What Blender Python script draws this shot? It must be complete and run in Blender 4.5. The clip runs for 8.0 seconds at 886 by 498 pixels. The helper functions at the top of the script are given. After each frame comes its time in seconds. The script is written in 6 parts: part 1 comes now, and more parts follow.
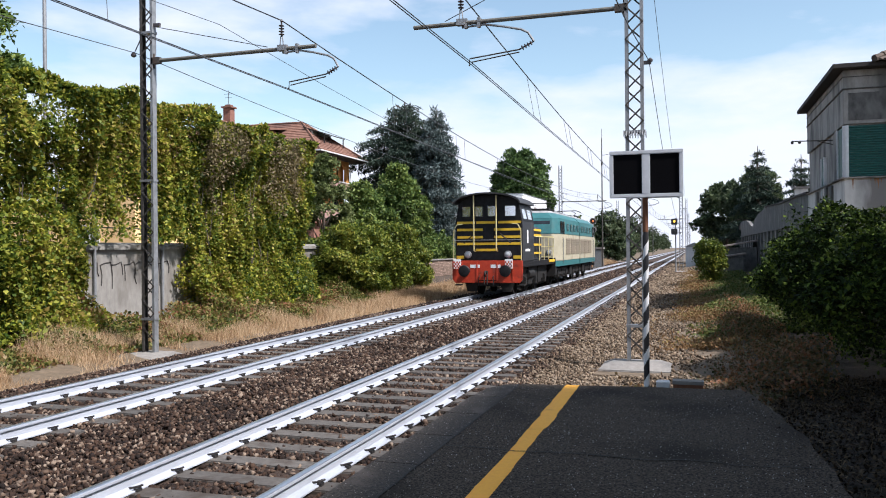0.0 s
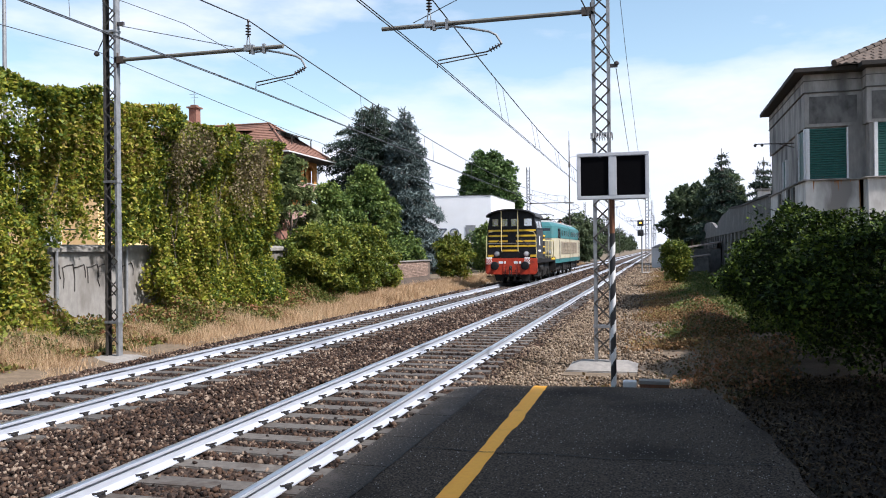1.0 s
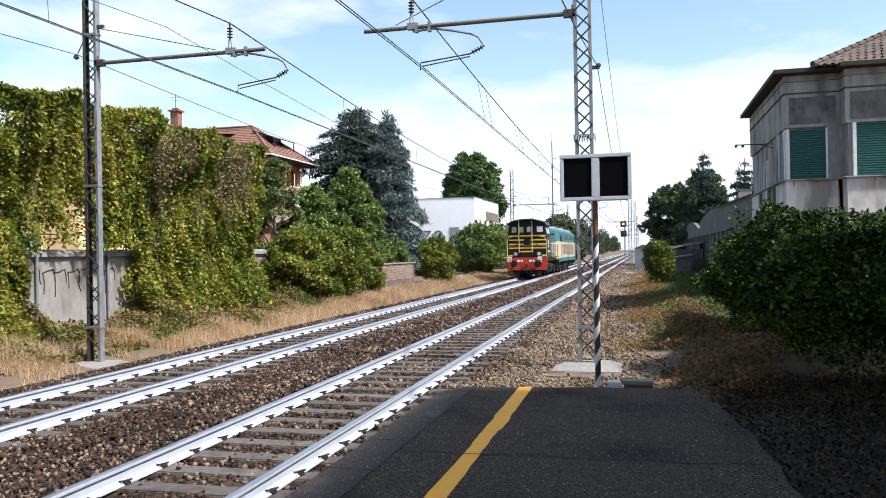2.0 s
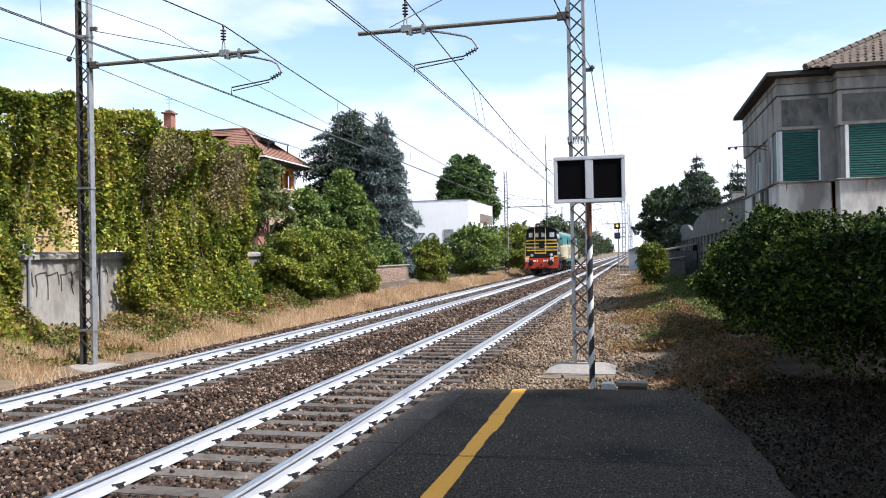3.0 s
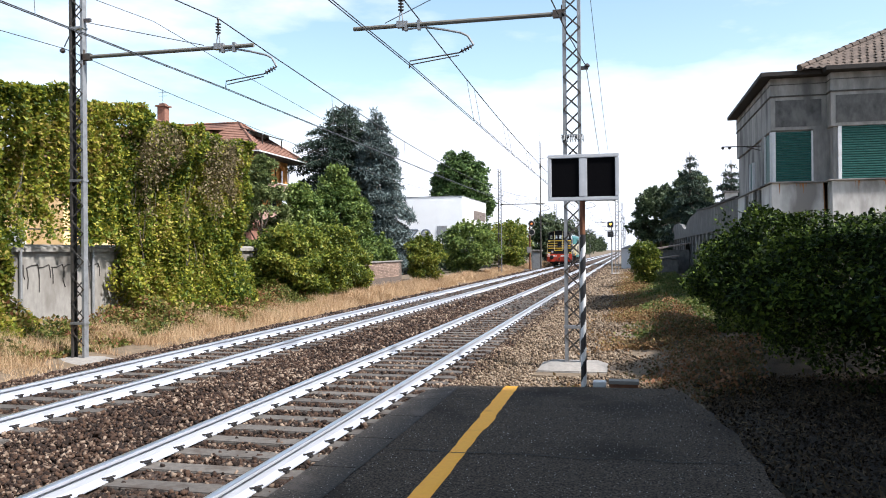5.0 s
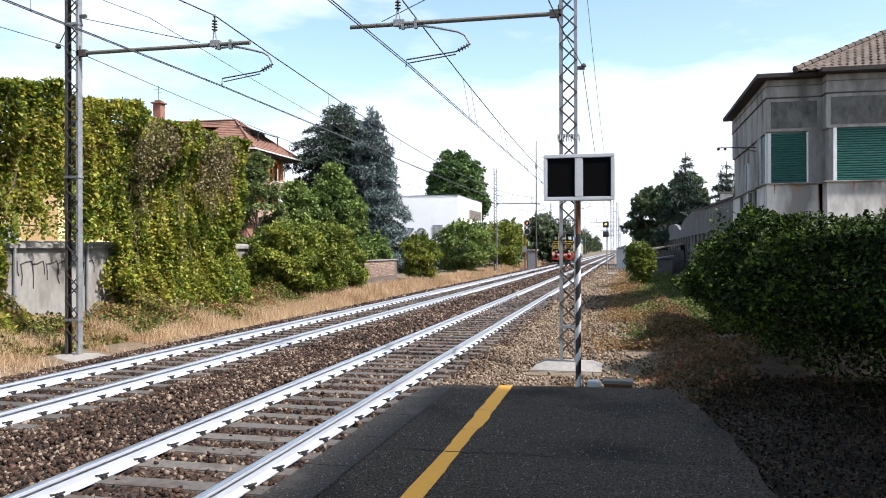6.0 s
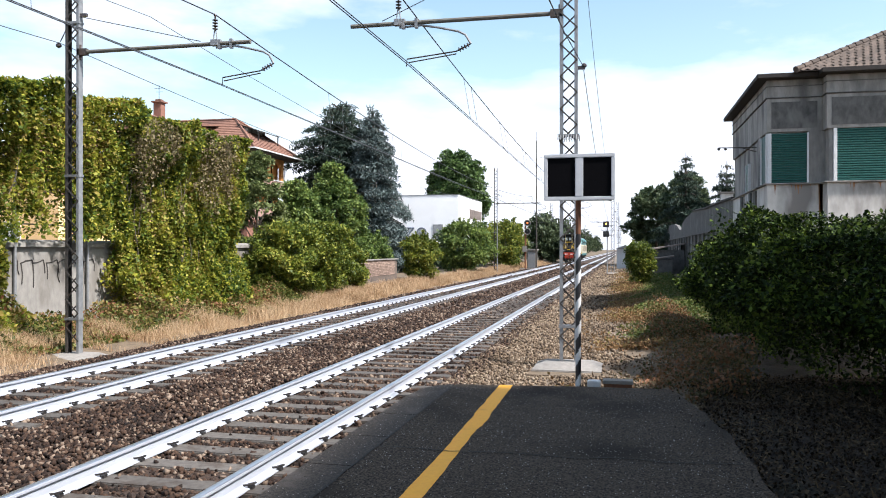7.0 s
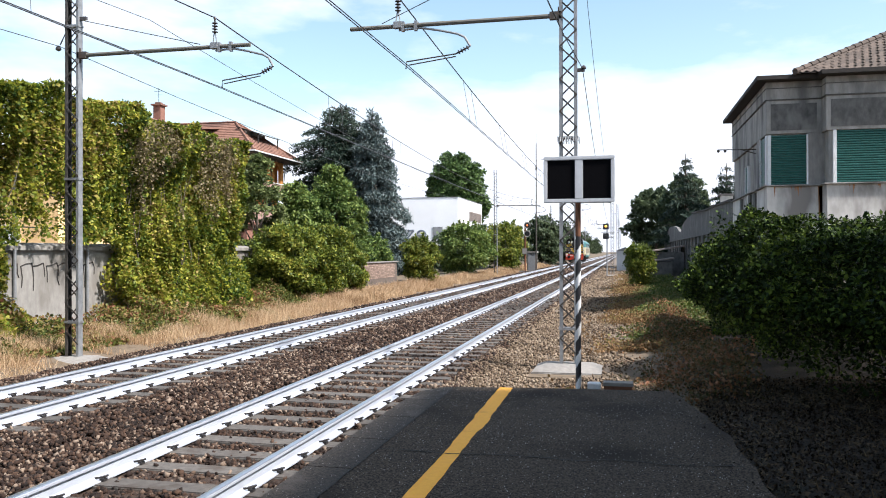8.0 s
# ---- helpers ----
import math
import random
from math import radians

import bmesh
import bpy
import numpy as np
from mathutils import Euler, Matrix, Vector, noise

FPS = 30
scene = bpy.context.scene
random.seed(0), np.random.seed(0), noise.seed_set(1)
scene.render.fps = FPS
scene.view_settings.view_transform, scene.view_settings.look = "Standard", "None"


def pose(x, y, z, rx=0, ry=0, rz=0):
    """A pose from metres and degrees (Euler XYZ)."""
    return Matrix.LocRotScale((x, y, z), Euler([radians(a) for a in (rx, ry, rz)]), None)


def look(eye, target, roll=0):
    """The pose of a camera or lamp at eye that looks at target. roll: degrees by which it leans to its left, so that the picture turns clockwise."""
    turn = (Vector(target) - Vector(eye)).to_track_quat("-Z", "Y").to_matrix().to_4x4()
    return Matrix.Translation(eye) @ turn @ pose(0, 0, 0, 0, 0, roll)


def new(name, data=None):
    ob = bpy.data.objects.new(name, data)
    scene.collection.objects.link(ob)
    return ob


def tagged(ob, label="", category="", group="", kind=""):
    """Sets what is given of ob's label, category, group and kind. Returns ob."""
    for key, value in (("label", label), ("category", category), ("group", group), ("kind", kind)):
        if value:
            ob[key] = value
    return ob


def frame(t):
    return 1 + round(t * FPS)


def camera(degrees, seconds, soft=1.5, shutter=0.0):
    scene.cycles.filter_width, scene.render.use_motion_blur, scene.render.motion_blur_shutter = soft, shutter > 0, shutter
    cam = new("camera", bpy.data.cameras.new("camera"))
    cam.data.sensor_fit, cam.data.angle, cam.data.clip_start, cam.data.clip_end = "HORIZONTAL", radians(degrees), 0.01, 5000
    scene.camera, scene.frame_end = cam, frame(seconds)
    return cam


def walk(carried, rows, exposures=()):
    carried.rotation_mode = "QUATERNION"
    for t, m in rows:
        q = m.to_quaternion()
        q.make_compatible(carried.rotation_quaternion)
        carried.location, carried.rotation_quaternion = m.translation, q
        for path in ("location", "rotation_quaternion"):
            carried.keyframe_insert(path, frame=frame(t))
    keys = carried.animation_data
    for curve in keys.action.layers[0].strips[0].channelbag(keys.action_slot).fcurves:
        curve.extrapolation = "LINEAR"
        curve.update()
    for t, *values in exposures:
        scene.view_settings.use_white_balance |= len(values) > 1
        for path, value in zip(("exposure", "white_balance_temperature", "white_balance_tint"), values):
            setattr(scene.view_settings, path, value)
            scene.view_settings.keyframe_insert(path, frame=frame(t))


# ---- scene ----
cam = camera(58.26, 8.0, soft=1.0)
EYE_Z = 1.973
# seconds, yaw, pitch, roll of the hand-held camera, which stands on the platform
TURNS = [
    (0.0, 17.478, 0.002, -0.486), (0.5, 16.081, 0.227, -0.614), (1.0, 15.208, 0.093, -0.573), (1.5, 14.545, 0.126, -0.823),
    (3.0, 13.630, 0.382, -1.064), (3.5, 13.623, 0.390, -1.102), (4.0, 13.467, 0.430, -0.909), (4.5, 13.332, 0.233, -0.670),
    (6.0, 12.822, 0.049, -0.094), (6.5, 12.817, 0.036, 0.030), (7.0, 12.835, 0.017, 0.015), (7.5, 12.914, 0.153, 0.044),
    (8.0, 12.824, 0.192, -0.092)]
walk(cam, [(t, pose(0, 0, EYE_Z, 90 + p, 0, y) @ pose(0, 0, 0, 0, 0, r)) for t, y, p, r in TURNS],
     exposures=[(0.0, 0.77, 6070, 16), (1.5, 0.94, 6080, 16), (3.0, 1.07, 6120, 15), (6.0, 1.14, 6180, 14), (8.0, 1.14, 6180, 14)])

# ---------------------------------------------------------------- light
SUN_FROM = Vector((0.60, -0.17, 0.78)).normalized()
sun = new("sun", bpy.data.lights.new("sun", "SUN"))
sun.data.energy, sun.data.angle, sun.data.color = 5.0, radians(5), (1.0, 0.95, 0.87)
sun.matrix_basis = look(SUN_FROM * 50, (0, 0, 0))

world = bpy.data.worlds.new("world")
scene.world = world
world.use_nodes = True
wn, wl = world.node_tree.nodes, world.node_tree.links
wn.clear()
w_out, w_bg = wn.new("ShaderNodeOutputWorld"), wn.new("ShaderNodeBackground")
w_sky, w_co = wn.new("ShaderNodeTexSky"), wn.new("ShaderNodeTexCoord")
w_sky.sky_type, w_sky.sun_disc = "NISHITA", False
w_sky.sun_elevation = math.asin(SUN_FROM.z)
w_sky.sun_rotation = math.atan2(SUN_FROM.x, SUN_FROM.y)
w_sky.air_density, w_sky.dust_density, w_sky.ozone_density = 1.0, 1.2, 1.5
w_gain = wn.new("ShaderNodeVectorMath")
w_gain.operation = "MULTIPLY"
w_gain.inputs[1].default_value = (1.62, 1.58, 1.30)
w_noise, w_ramp, w_map = wn.new("ShaderNodeTexNoise"), wn.new("ShaderNodeValToRGB"), wn.new("ShaderNodeMapping")
w_map.inputs["Scale"].default_value = (1.0, 1.0, 3.2)
w_noise.inputs["Scale"].default_value, w_noise.inputs["Detail"].default_value, w_noise.inputs["Roughness"].default_value = 2.6, 8.0, 0.55
w_sep, w_low, w_add = wn.new("ShaderNodeSeparateXYZ"), wn.new("ShaderNodeMapRange"), wn.new("ShaderNodeMath")
w_low.inputs["From Min"].default_value, w_low.inputs["From Max"].default_value = 0.10, 0.22
w_low.inputs["To Min"].default_value, w_low.inputs["To Max"].default_value = 0.30, 0.0
w_ramp.color_ramp.elements[0].position, w_ramp.color_ramp.elements[1].position = 0.52, 0.72
w_mix = wn.new("ShaderNodeMixRGB")
w_mix.inputs["Color2"].default_value = (6.7, 7.05, 7.5, 1)
wl.new(w_co.outputs["Generated"], w_map.inputs["Vector"])
wl.new(w_map.outputs["Vector"], w_noise.inputs["Vector"])
wl.new(w_co.outputs["Generated"], w_sep.inputs["Vector"])
wl.new(w_sep.outputs["Z"], w_low.inputs["Value"])
wl.new(w_noise.outputs["Fac"], w_add.inputs[0])
wl.new(w_low.outputs["Result"], w_add.inputs[1])
wl.new(w_add.outputs["Value"], w_ramp.inputs["Fac"])
wl.new(w_ramp.outputs["Color"], w_mix.inputs["Fac"])
wl.new(w_sky.outputs["Color"], w_gain.inputs[0])
wl.new(w_gain.outputs["Vector"], w_mix.inputs["Color1"])
wl.new(w_mix.outputs["Color"], w_bg.inputs["Color"])
w_bg.inputs["Strength"].default_value = 0.085
wl.new(w_bg.outputs["Background"], w_out.inputs["Surface"])

# ---------------------------------------------------------------- materials


def material(name, c1, c2, scale=8.0, rough=0.8, metal=0.0, bump=0.3, stain=None, stain_scale=0.6, stain_at=0.55,
             local=False, island=0.0, single=0.0, spec=0.4, stretch=(1, 1, 1), dist=0.01, through_light=0.0, tight=0.18):
    """Two tones in fine noise, a stain colour in broad noise, bump; varied by island or by object."""
    m = bpy.data.materials.new(name)
    m.use_nodes = True
    n, l = m.node_tree.nodes, m.node_tree.links
    bsdf = n["Principled BSDF"]
    bsdf.inputs["Metallic"].default_value = metal
    bsdf.inputs["Specular IOR Level"].default_value = spec
    if local:
        co = n.new("ShaderNodeTexCoord").outputs["Object"]
    else:
        co = n.new("ShaderNodeNewGeometry").outputs["Position"]
    mp = n.new("ShaderNodeMapping")
    mp.inputs["Scale"].default_value = stretch
    l.new(co, mp.inputs["Vector"])
    fine = n.new("ShaderNodeTexNoise")
    fine.inputs["Scale"].default_value, fine.inputs["Detail"].default_value, fine.inputs["Roughness"].default_value = scale, 6.0, 0.65
    l.new(mp.outputs["Vector"], fine.inputs["Vector"])
    ramp = n.new("ShaderNodeValToRGB")
    ramp.color_ramp.elements[0].position, ramp.color_ramp.elements[1].position = 0.5 - tight, 0.5 + tight
    ramp.color_ramp.elements[0].color, ramp.color_ramp.elements[1].color = (*c1, 1), (*c2, 1)
    l.new(fine.outputs["Fac"], ramp.inputs["Fac"])
    colour = ramp.outputs["Color"]
    if stain is not None:
        broad, edge, mix = n.new("ShaderNodeTexNoise"), n.new("ShaderNodeValToRGB"), n.new("ShaderNodeMixRGB")
        broad.inputs["Scale"].default_value, broad.inputs["Detail"].default_value = stain_scale, 5.0
        l.new(mp.outputs["Vector"], broad.inputs["Vector"])
        edge.color_ramp.elements[0].position, edge.color_ramp.elements[1].position = stain_at, min(stain_at + 0.16, 1)
        l.new(broad.outputs["Fac"], edge.inputs["Fac"])
        l.new(edge.outputs["Color"], mix.inputs["Fac"])
        l.new(colour, mix.inputs["Color1"])
        mix.inputs["Color2"].default_value = (*stain, 1)
        colour = mix.outputs["Color"]
    if island or single:
        hsv, rng = n.new("ShaderNodeHueSaturation"), n.new("ShaderNodeMapRange")
        src = n.new("ShaderNodeNewGeometry").outputs["Random Per Island"] if island else n.new("ShaderNodeObjectInfo").outputs["Random"]
        amount = island or single
        rng.inputs["To Min"].default_value, rng.inputs["To Max"].default_value = 1 - amount, 1 + amount
        l.new(src, rng.inputs["Value"])
        l.new(rng.outputs["Result"], hsv.inputs["Value"])
        l.new(colour, hsv.inputs["Color"])
        colour = hsv.outputs["Color"]
    l.new(colour, bsdf.inputs["Base Color"])
    rr = n.new("ShaderNodeMapRange")
    rr.inputs["To Min"].default_value, rr.inputs["To Max"].default_value = max(rough - 0.12, 0.02), min(rough + 0.12, 1)
    l.new(fine.outputs["Fac"], rr.inputs["Value"])
    l.new(rr.outputs["Result"], bsdf.inputs["Roughness"])
    if bump:
        b = n.new("ShaderNodeBump")
        b.inputs["Strength"].default_value, b.inputs["Distance"].default_value = bump, dist
        l.new(fine.outputs["Fac"], b.inputs["Height"])
        l.new(b.outputs["Normal"], bsdf.inputs["Normal"])
    if through_light:
        tr, ms = n.new("ShaderNodeBsdfTranslucent"), n.new("ShaderNodeMixShader")
        l.new(colour, tr.inputs["Color"])
        ms.inputs["Fac"].default_value = through_light
        l.new(bsdf.outputs["BSDF"], ms.inputs[1])
        l.new(tr.outputs["BSDF"], ms.inputs[2])
        l.new(ms.outputs["Shader"], n["Material Output"].inputs["Surface"])
    return m


def leaf_material(name, tones, broad_scale=0.5, shift=0.35, translucent=0.28, rough=0.55, spec=0.3):
    """Leaves: each leaf takes a tone of its own, and drifts of tone run over the whole plant."""
    m = bpy.data.materials.new(name)
    m.use_nodes = True
    n, l = m.node_tree.nodes, m.node_tree.links
    bsdf, geo = n["Principled BSDF"], n.new("ShaderNodeNewGeometry")
    broad, mixf, ramp = n.new("ShaderNodeTexNoise"), n.new("ShaderNodeMath"), n.new("ShaderNodeValToRGB")
    broad.inputs["Scale"].default_value, broad.inputs["Detail"].default_value = broad_scale, 4.0
    l.new(geo.outputs["Position"], broad.inputs["Vector"])
    sc = n.new("ShaderNodeMapRange")
    sc.inputs["From Min"].default_value, sc.inputs["From Max"].default_value = 0.3, 0.7
    sc.inputs["To Min"].default_value, sc.inputs["To Max"].default_value = -shift, shift
    l.new(broad.outputs["Fac"], sc.inputs["Value"])
    mixf.operation = "ADD"
    l.new(geo.outputs["Random Per Island"], mixf.inputs[0])
    l.new(sc.outputs["Result"], mixf.inputs[1])
    els = ramp.color_ramp.elements
    for i, c in enumerate(tones):
        e = els[i] if i < 2 else els.new(0.5)
        e.color = (*c, 1)
    for i, c in enumerate(tones):
        els[i].position = i / (len(tones) - 1)
    for i, c in enumerate(tones):
        els[i].color = (*c, 1)
    l.new(mixf.outputs["Value"], ramp.inputs["Fac"])
    l.new(ramp.outputs["Color"], bsdf.inputs["Base Color"])
    bsdf.inputs["Roughness"].default_value = rough
    bsdf.inputs["Specular IOR Level"].default_value = spec
    tr, ms = n.new("ShaderNodeBsdfTranslucent"), n.new("ShaderNodeMixShader")
    l.new(ramp.outputs["Color"], tr.inputs["Color"])
    ms.inputs["Fac"].default_value = translucent
    l.new(bsdf.outputs["BSDF"], ms.inputs[1])
    l.new(tr.outputs["BSDF"], ms.inputs[2])
    l.new(ms.outputs["Shader"], n["Material Output"].inputs["Surface"])
    return m


def glow(name, colour, strength):
    m = bpy.data.materials.new(name)
    m.use_nodes = True
    b = m.node_tree.nodes["Principled BSDF"]
    b.inputs["Base Color"].default_value = (*colour, 1)
    b.inputs["Emission Color"].default_value = (*colour, 1)
    b.inputs["Emission Strength"].default_value = strength
    return m


M = {
    "soil": material("soil", (0.0806, 0.0589, 0.0372), (0.1488, 0.1116, 0.0744), 6, 0.95, stain=(0.0434, 0.062, 0.0186), stain_scale=0.15, bump=0.6, dist=0.03),
    # brown leaf ground with the hedge's shade put into its near-black tones
    "shaded_litter": material("shaded leaf litter", (0.0132, 0.0096, 0.0066), (0.033, 0.024, 0.0162), 9, 0.95, stain=(0.018, 0.018, 0.009), stain_scale=0.8, bump=0.8, dist=0.04),
    "ballast": material("ballast bed", (0.0206, 0.0118, 0.0076), (0.06, 0.0361, 0.0235), 22, 0.95, stain=(0.0225, 0.0131, 0.0088), stain_scale=0.7, bump=0.9, dist=0.04),
    "gravel": material("pale gravel", (0.0818, 0.0618, 0.0446), (0.1841, 0.1432, 0.1054), 22, 0.95, stain=(0.1159, 0.0781, 0.0558), stain_scale=0.6, bump=0.9, dist=0.04),
    "asphalt": material("worn asphalt", (0.007, 0.0055, 0.0043), (0.115, 0.090, 0.068), 55, 0.9, stain=(0.022, 0.0172, 0.0135), stain_scale=0.7, stain_at=0.52, bump=0.4, dist=0.005, spec=0.12, tight=0.10),
    "coping": material("weathered coping", (0.0088, 0.0072, 0.0056), (0.0685, 0.0549, 0.0428), 40, 0.85, stain=(0.0846, 0.071, 0.0597), stain_scale=2.4, stain_at=0.56, bump=0.7, single=0.02, tight=0.11),
    "yellow_line": material("yellow road paint", (0.86, 0.385, 0.030), (0.94, 0.455, 0.045), 25, 0.7, stain=(0.66, 0.29, 0.03), stain_scale=3.0, stain_at=0.62, bump=0.2),
    "sleeper": material("sleeper concrete", (0.0514, 0.0455, 0.0395), (0.0988, 0.0889, 0.079), 16, 0.9, stain=(0.0395, 0.0277, 0.0197), stain_scale=3, bump=0.4, single=0.2),
    "clip": material("rail clip steel", (0.022, 0.020, 0.02), (0.055, 0.05, 0.048), 30, 0.6, 0.4, bump=0.2),
    "rail_paint": material("white rail paint", (0.3303, 0.3542, 0.3984), (0.3839, 0.4109, 0.4598), 9, 0.4, stain=(0.2232, 0.222, 0.2248), stain_scale=1.2, stain_at=0.66, bump=0.1, stretch=(1, 0.25, 1)),
    "rail_steel": material("polished rail steel", (0.50, 0.52, 0.56), (0.66, 0.68, 0.72), 14, 0.32, 0.9, bump=0.05, stretch=(1, 0.1, 1)),
    "concrete": material("pale concrete", (0.1581, 0.1488, 0.1348), (0.2325, 0.2185, 0.2), 12, 0.9, stain=(0.1023, 0.0883, 0.0744), stain_scale=1.6, bump=0.35),
    "old_concrete": material("old wall concrete", (0.1798, 0.1705, 0.155), (0.2542, 0.2418, 0.2201), 7, 0.9, stain=(0.1178, 0.1054, 0.0899), stain_scale=0.9, stain_at=0.52, bump=0.4, stretch=(1, 1, 0.5)),
    "crack": material("dark crack", (0.02, 0.018, 0.017), (0.05, 0.045, 0.04), 20, 0.95, bump=0.2),
    "galv": material("galvanised steel", (0.186, 0.1922, 0.1984), (0.2728, 0.279, 0.2852), 9, 0.55, 0.45, stain=(0.124, 0.1116, 0.0992), stain_scale=1.5, stain_at=0.6, bump=0.1),
    "dark_steel": material("weathered dark steel", (0.0465, 0.0422, 0.0384), (0.093, 0.0837, 0.0744), 10, 0.65, 0.4, stain=(0.0806, 0.0465, 0.0279), stain_scale=2.0, stain_at=0.6, bump=0.2),
    "arm": material("olive painted tube", (0.0992, 0.093, 0.0775), (0.155, 0.1457, 0.124), 12, 0.6, 0.2, bump=0.15),
    "insulator": material("brown glazed insulator", (0.03, 0.025, 0.025), (0.06, 0.05, 0.05), 10, 0.3, bump=0.0),
    "wire": material("weathered copper wire", (0.035, 0.038, 0.042), (0.07, 0.073, 0.078), 10, 0.6, 0.1, bump=0.0),
    "rust": material("rusty steel", (0.104, 0.039, 0.0195), (0.182, 0.078, 0.039), 18, 0.8, 0.1, bump=0.3),
    "black": material("black paint", (0.010, 0.010, 0.011), (0.020, 0.020, 0.022), 12, 0.5, bump=0.05),
    "white": material("white paint", (0.5148, 0.5148, 0.5148), (0.6084, 0.6084, 0.6084), 10, 0.6, stain=(0.39, 0.3744, 0.351), stain_scale=2, stain_at=0.65, bump=0.1),
    "sign_frame": material("pale grey sign frame", (0.432, 0.4464, 0.468), (0.504, 0.5184, 0.54), 12, 0.45, stain=(0.36, 0.36, 0.36), stain_scale=4, stain_at=0.65, bump=0.05),
    "sign_panel": material("matt black display", (0.0015, 0.0015, 0.002), (0.003, 0.003, 0.004), 40, 0.7, bump=0.05, spec=0.05),
}

# ---------------------------------------------------------------- mesh helpers


class Geo:
    """Collects vertices and faces of one mesh."""

    def __init__(self):
        self.v, self.f, self.mi = [], [], []

    def add(self, verts, faces, mi=0):
        k = len(self.v)
        self.v.extend(tuple(p) for p in verts)
        self.f.extend(tuple(k + i for i in f) for f in faces)
        self.mi.extend([mi] * len(faces))
        return self

    def box(self, x0, x1, y0, y1, z0, z1, mi=0, m=None):
        vs = [Vector((x, y, z)) for z in (z0, z1) for y in (y0, y1) for x in (x0, x1)]
        if m is not None:
            vs = [m @ p for p in vs]
        return self.add(vs, [(0, 2, 3, 1), (4, 5, 7, 6), (0, 1, 5, 4), (2, 6, 7, 3), (0, 4, 6, 2), (1, 3, 7, 5)], mi)

    def prism(self, poly, a, b, axis="y", mi=0):
        """poly in the two other axes, swept from a to b along axis."""
        def place(p, s):
            return {"y": (p[0], s, p[1]), "x": (s, p[0], p[1]), "z": (p[0], p[1], s)}[axis]
        n = len(poly)
        vs = [place(p, a) for p in poly] + [place(p, b) for p in poly]
        fs = [(i, (i + 1) % n, n + (i + 1) % n, n + i) for i in range(n)] + [tuple(range(n))[::-1], tuple(range(n, 2 * n))]
        return self.add(vs, fs, mi)

    def tube(self, pts, r, n=8, mi=0, r_end=None):
        pts = [Vector(p) for p in pts]
        rings = []
        for i, p in enumerate(pts):
            d = (pts[min(i + 1, len(pts) - 1)] - pts[max(i - 1, 0)]).normalized()
            a = d.cross(Vector((0, 0, 1)) if abs(d.z) < 0.95 else Vector((1, 0, 0))).normalized()
            b = d.cross(a)
            rr = r if r_end is None else r + (r_end - r) * i / (len(pts) - 1)
            rings.append([p + (a * math.cos(2 * math.pi * j / n) + b * math.sin(2 * math.pi * j / n)) * rr for j in range(n)])
        vs = [q for ring in rings for q in ring]
        fs = [(i * n + j, i * n + (j + 1) % n, (i + 1) * n + (j + 1) % n, (i + 1) * n + j) for i in range(len(pts) - 1) for j in range(n)]
        fs += [tuple(range(n))[::-1], tuple(range((len(pts) - 1) * n, len(pts) * n))]
        return self.add(vs, fs, mi)

    def lathe(self, prof, n=16, m=None, mi=0):
        """prof: (radius, height) from bottom to top round z, placed by m."""
        vs = [Vector((r * math.cos(2 * math.pi * j / n), r * math.sin(2 * math.pi * j / n), h)) for r, h in prof for j in range(n)]
        if m is not None:
            vs = [m @ p for p in vs]
        k = len(prof)
        fs = [(i * n + j, i * n + (j + 1) % n, (i + 1) * n + (j + 1) % n, (i + 1) * n + j) for i in range(k - 1) for j in range(n)]
        fs += [tuple(range(n))[::-1], tuple(range((k - 1) * n, k * n))]
        return self.add(vs, fs, mi)

    def mesh(self, name, mats, bevel=0.0):
        me = bpy.data.meshes.new(name)
        me.from_pydata(self.v, [], self.f)
        me.polygons.foreach_set("material_index", self.mi)
        for mt in mats:
            me.materials.append(mt)
        bm = bmesh.new()
        bm.from_mesh(me)
        bmesh.ops.recalc_face_normals(bm, faces=bm.faces)
        if bevel:
            bmesh.ops.bevel(bm, geom=[e for e in bm.edges if len(e.link_faces) == 2 and e.calc_face_angle(0) > 0.6],
                            offset=bevel, segments=2, affect="EDGES", clamp_overlap=True)
        bm.to_mesh(me)
        bm.free()
        me.polygons.foreach_set("use_smooth", [True] * len(me.polygons))
        me.set_sharp_from_angle(angle=radians(35))
        return me


def part(name, geo, mats, parent=None, label="", bevel=0.0):
    """One mesh object under a thing or a part."""
    mats = mats if isinstance(mats, (list, tuple)) else [mats]
    me = geo if isinstance(geo, bpy.types.Mesh) else geo.mesh(name, mats, bevel)
    ob = new(name, me)
    ob.parent = parent
    return tagged(ob, label) if label else ob


def thing(name, label, category, at=None, group="", kind=""):
    """An Empty at the base of a thing."""
    ob = new(name)
    ob.empty_display_size = 0.3
    if at is not None:
        ob.matrix_basis = at
    return tagged(ob, label, category, group, kind)


def many(name, verts, faces, mats):
    """A large mesh from arrays: verts (n, 3), faces (m, k)."""
    me = bpy.data.meshes.new(name)
    k = faces.shape[1]
    me.vertices.add(len(verts))
    me.vertices.foreach_set("co", verts.astype(np.float32).ravel())
    me.loops.add(faces.size)
    me.loops.foreach_set("vertex_index", faces.astype(np.int32).ravel())
    me.polygons.add(len(faces))
    me.polygons.foreach_set("loop_start", np.arange(0, faces.size, k, dtype=np.int32))
    me.update(calc_edges=True)
    for mt in mats:
        me.materials.append(mt)
    return me


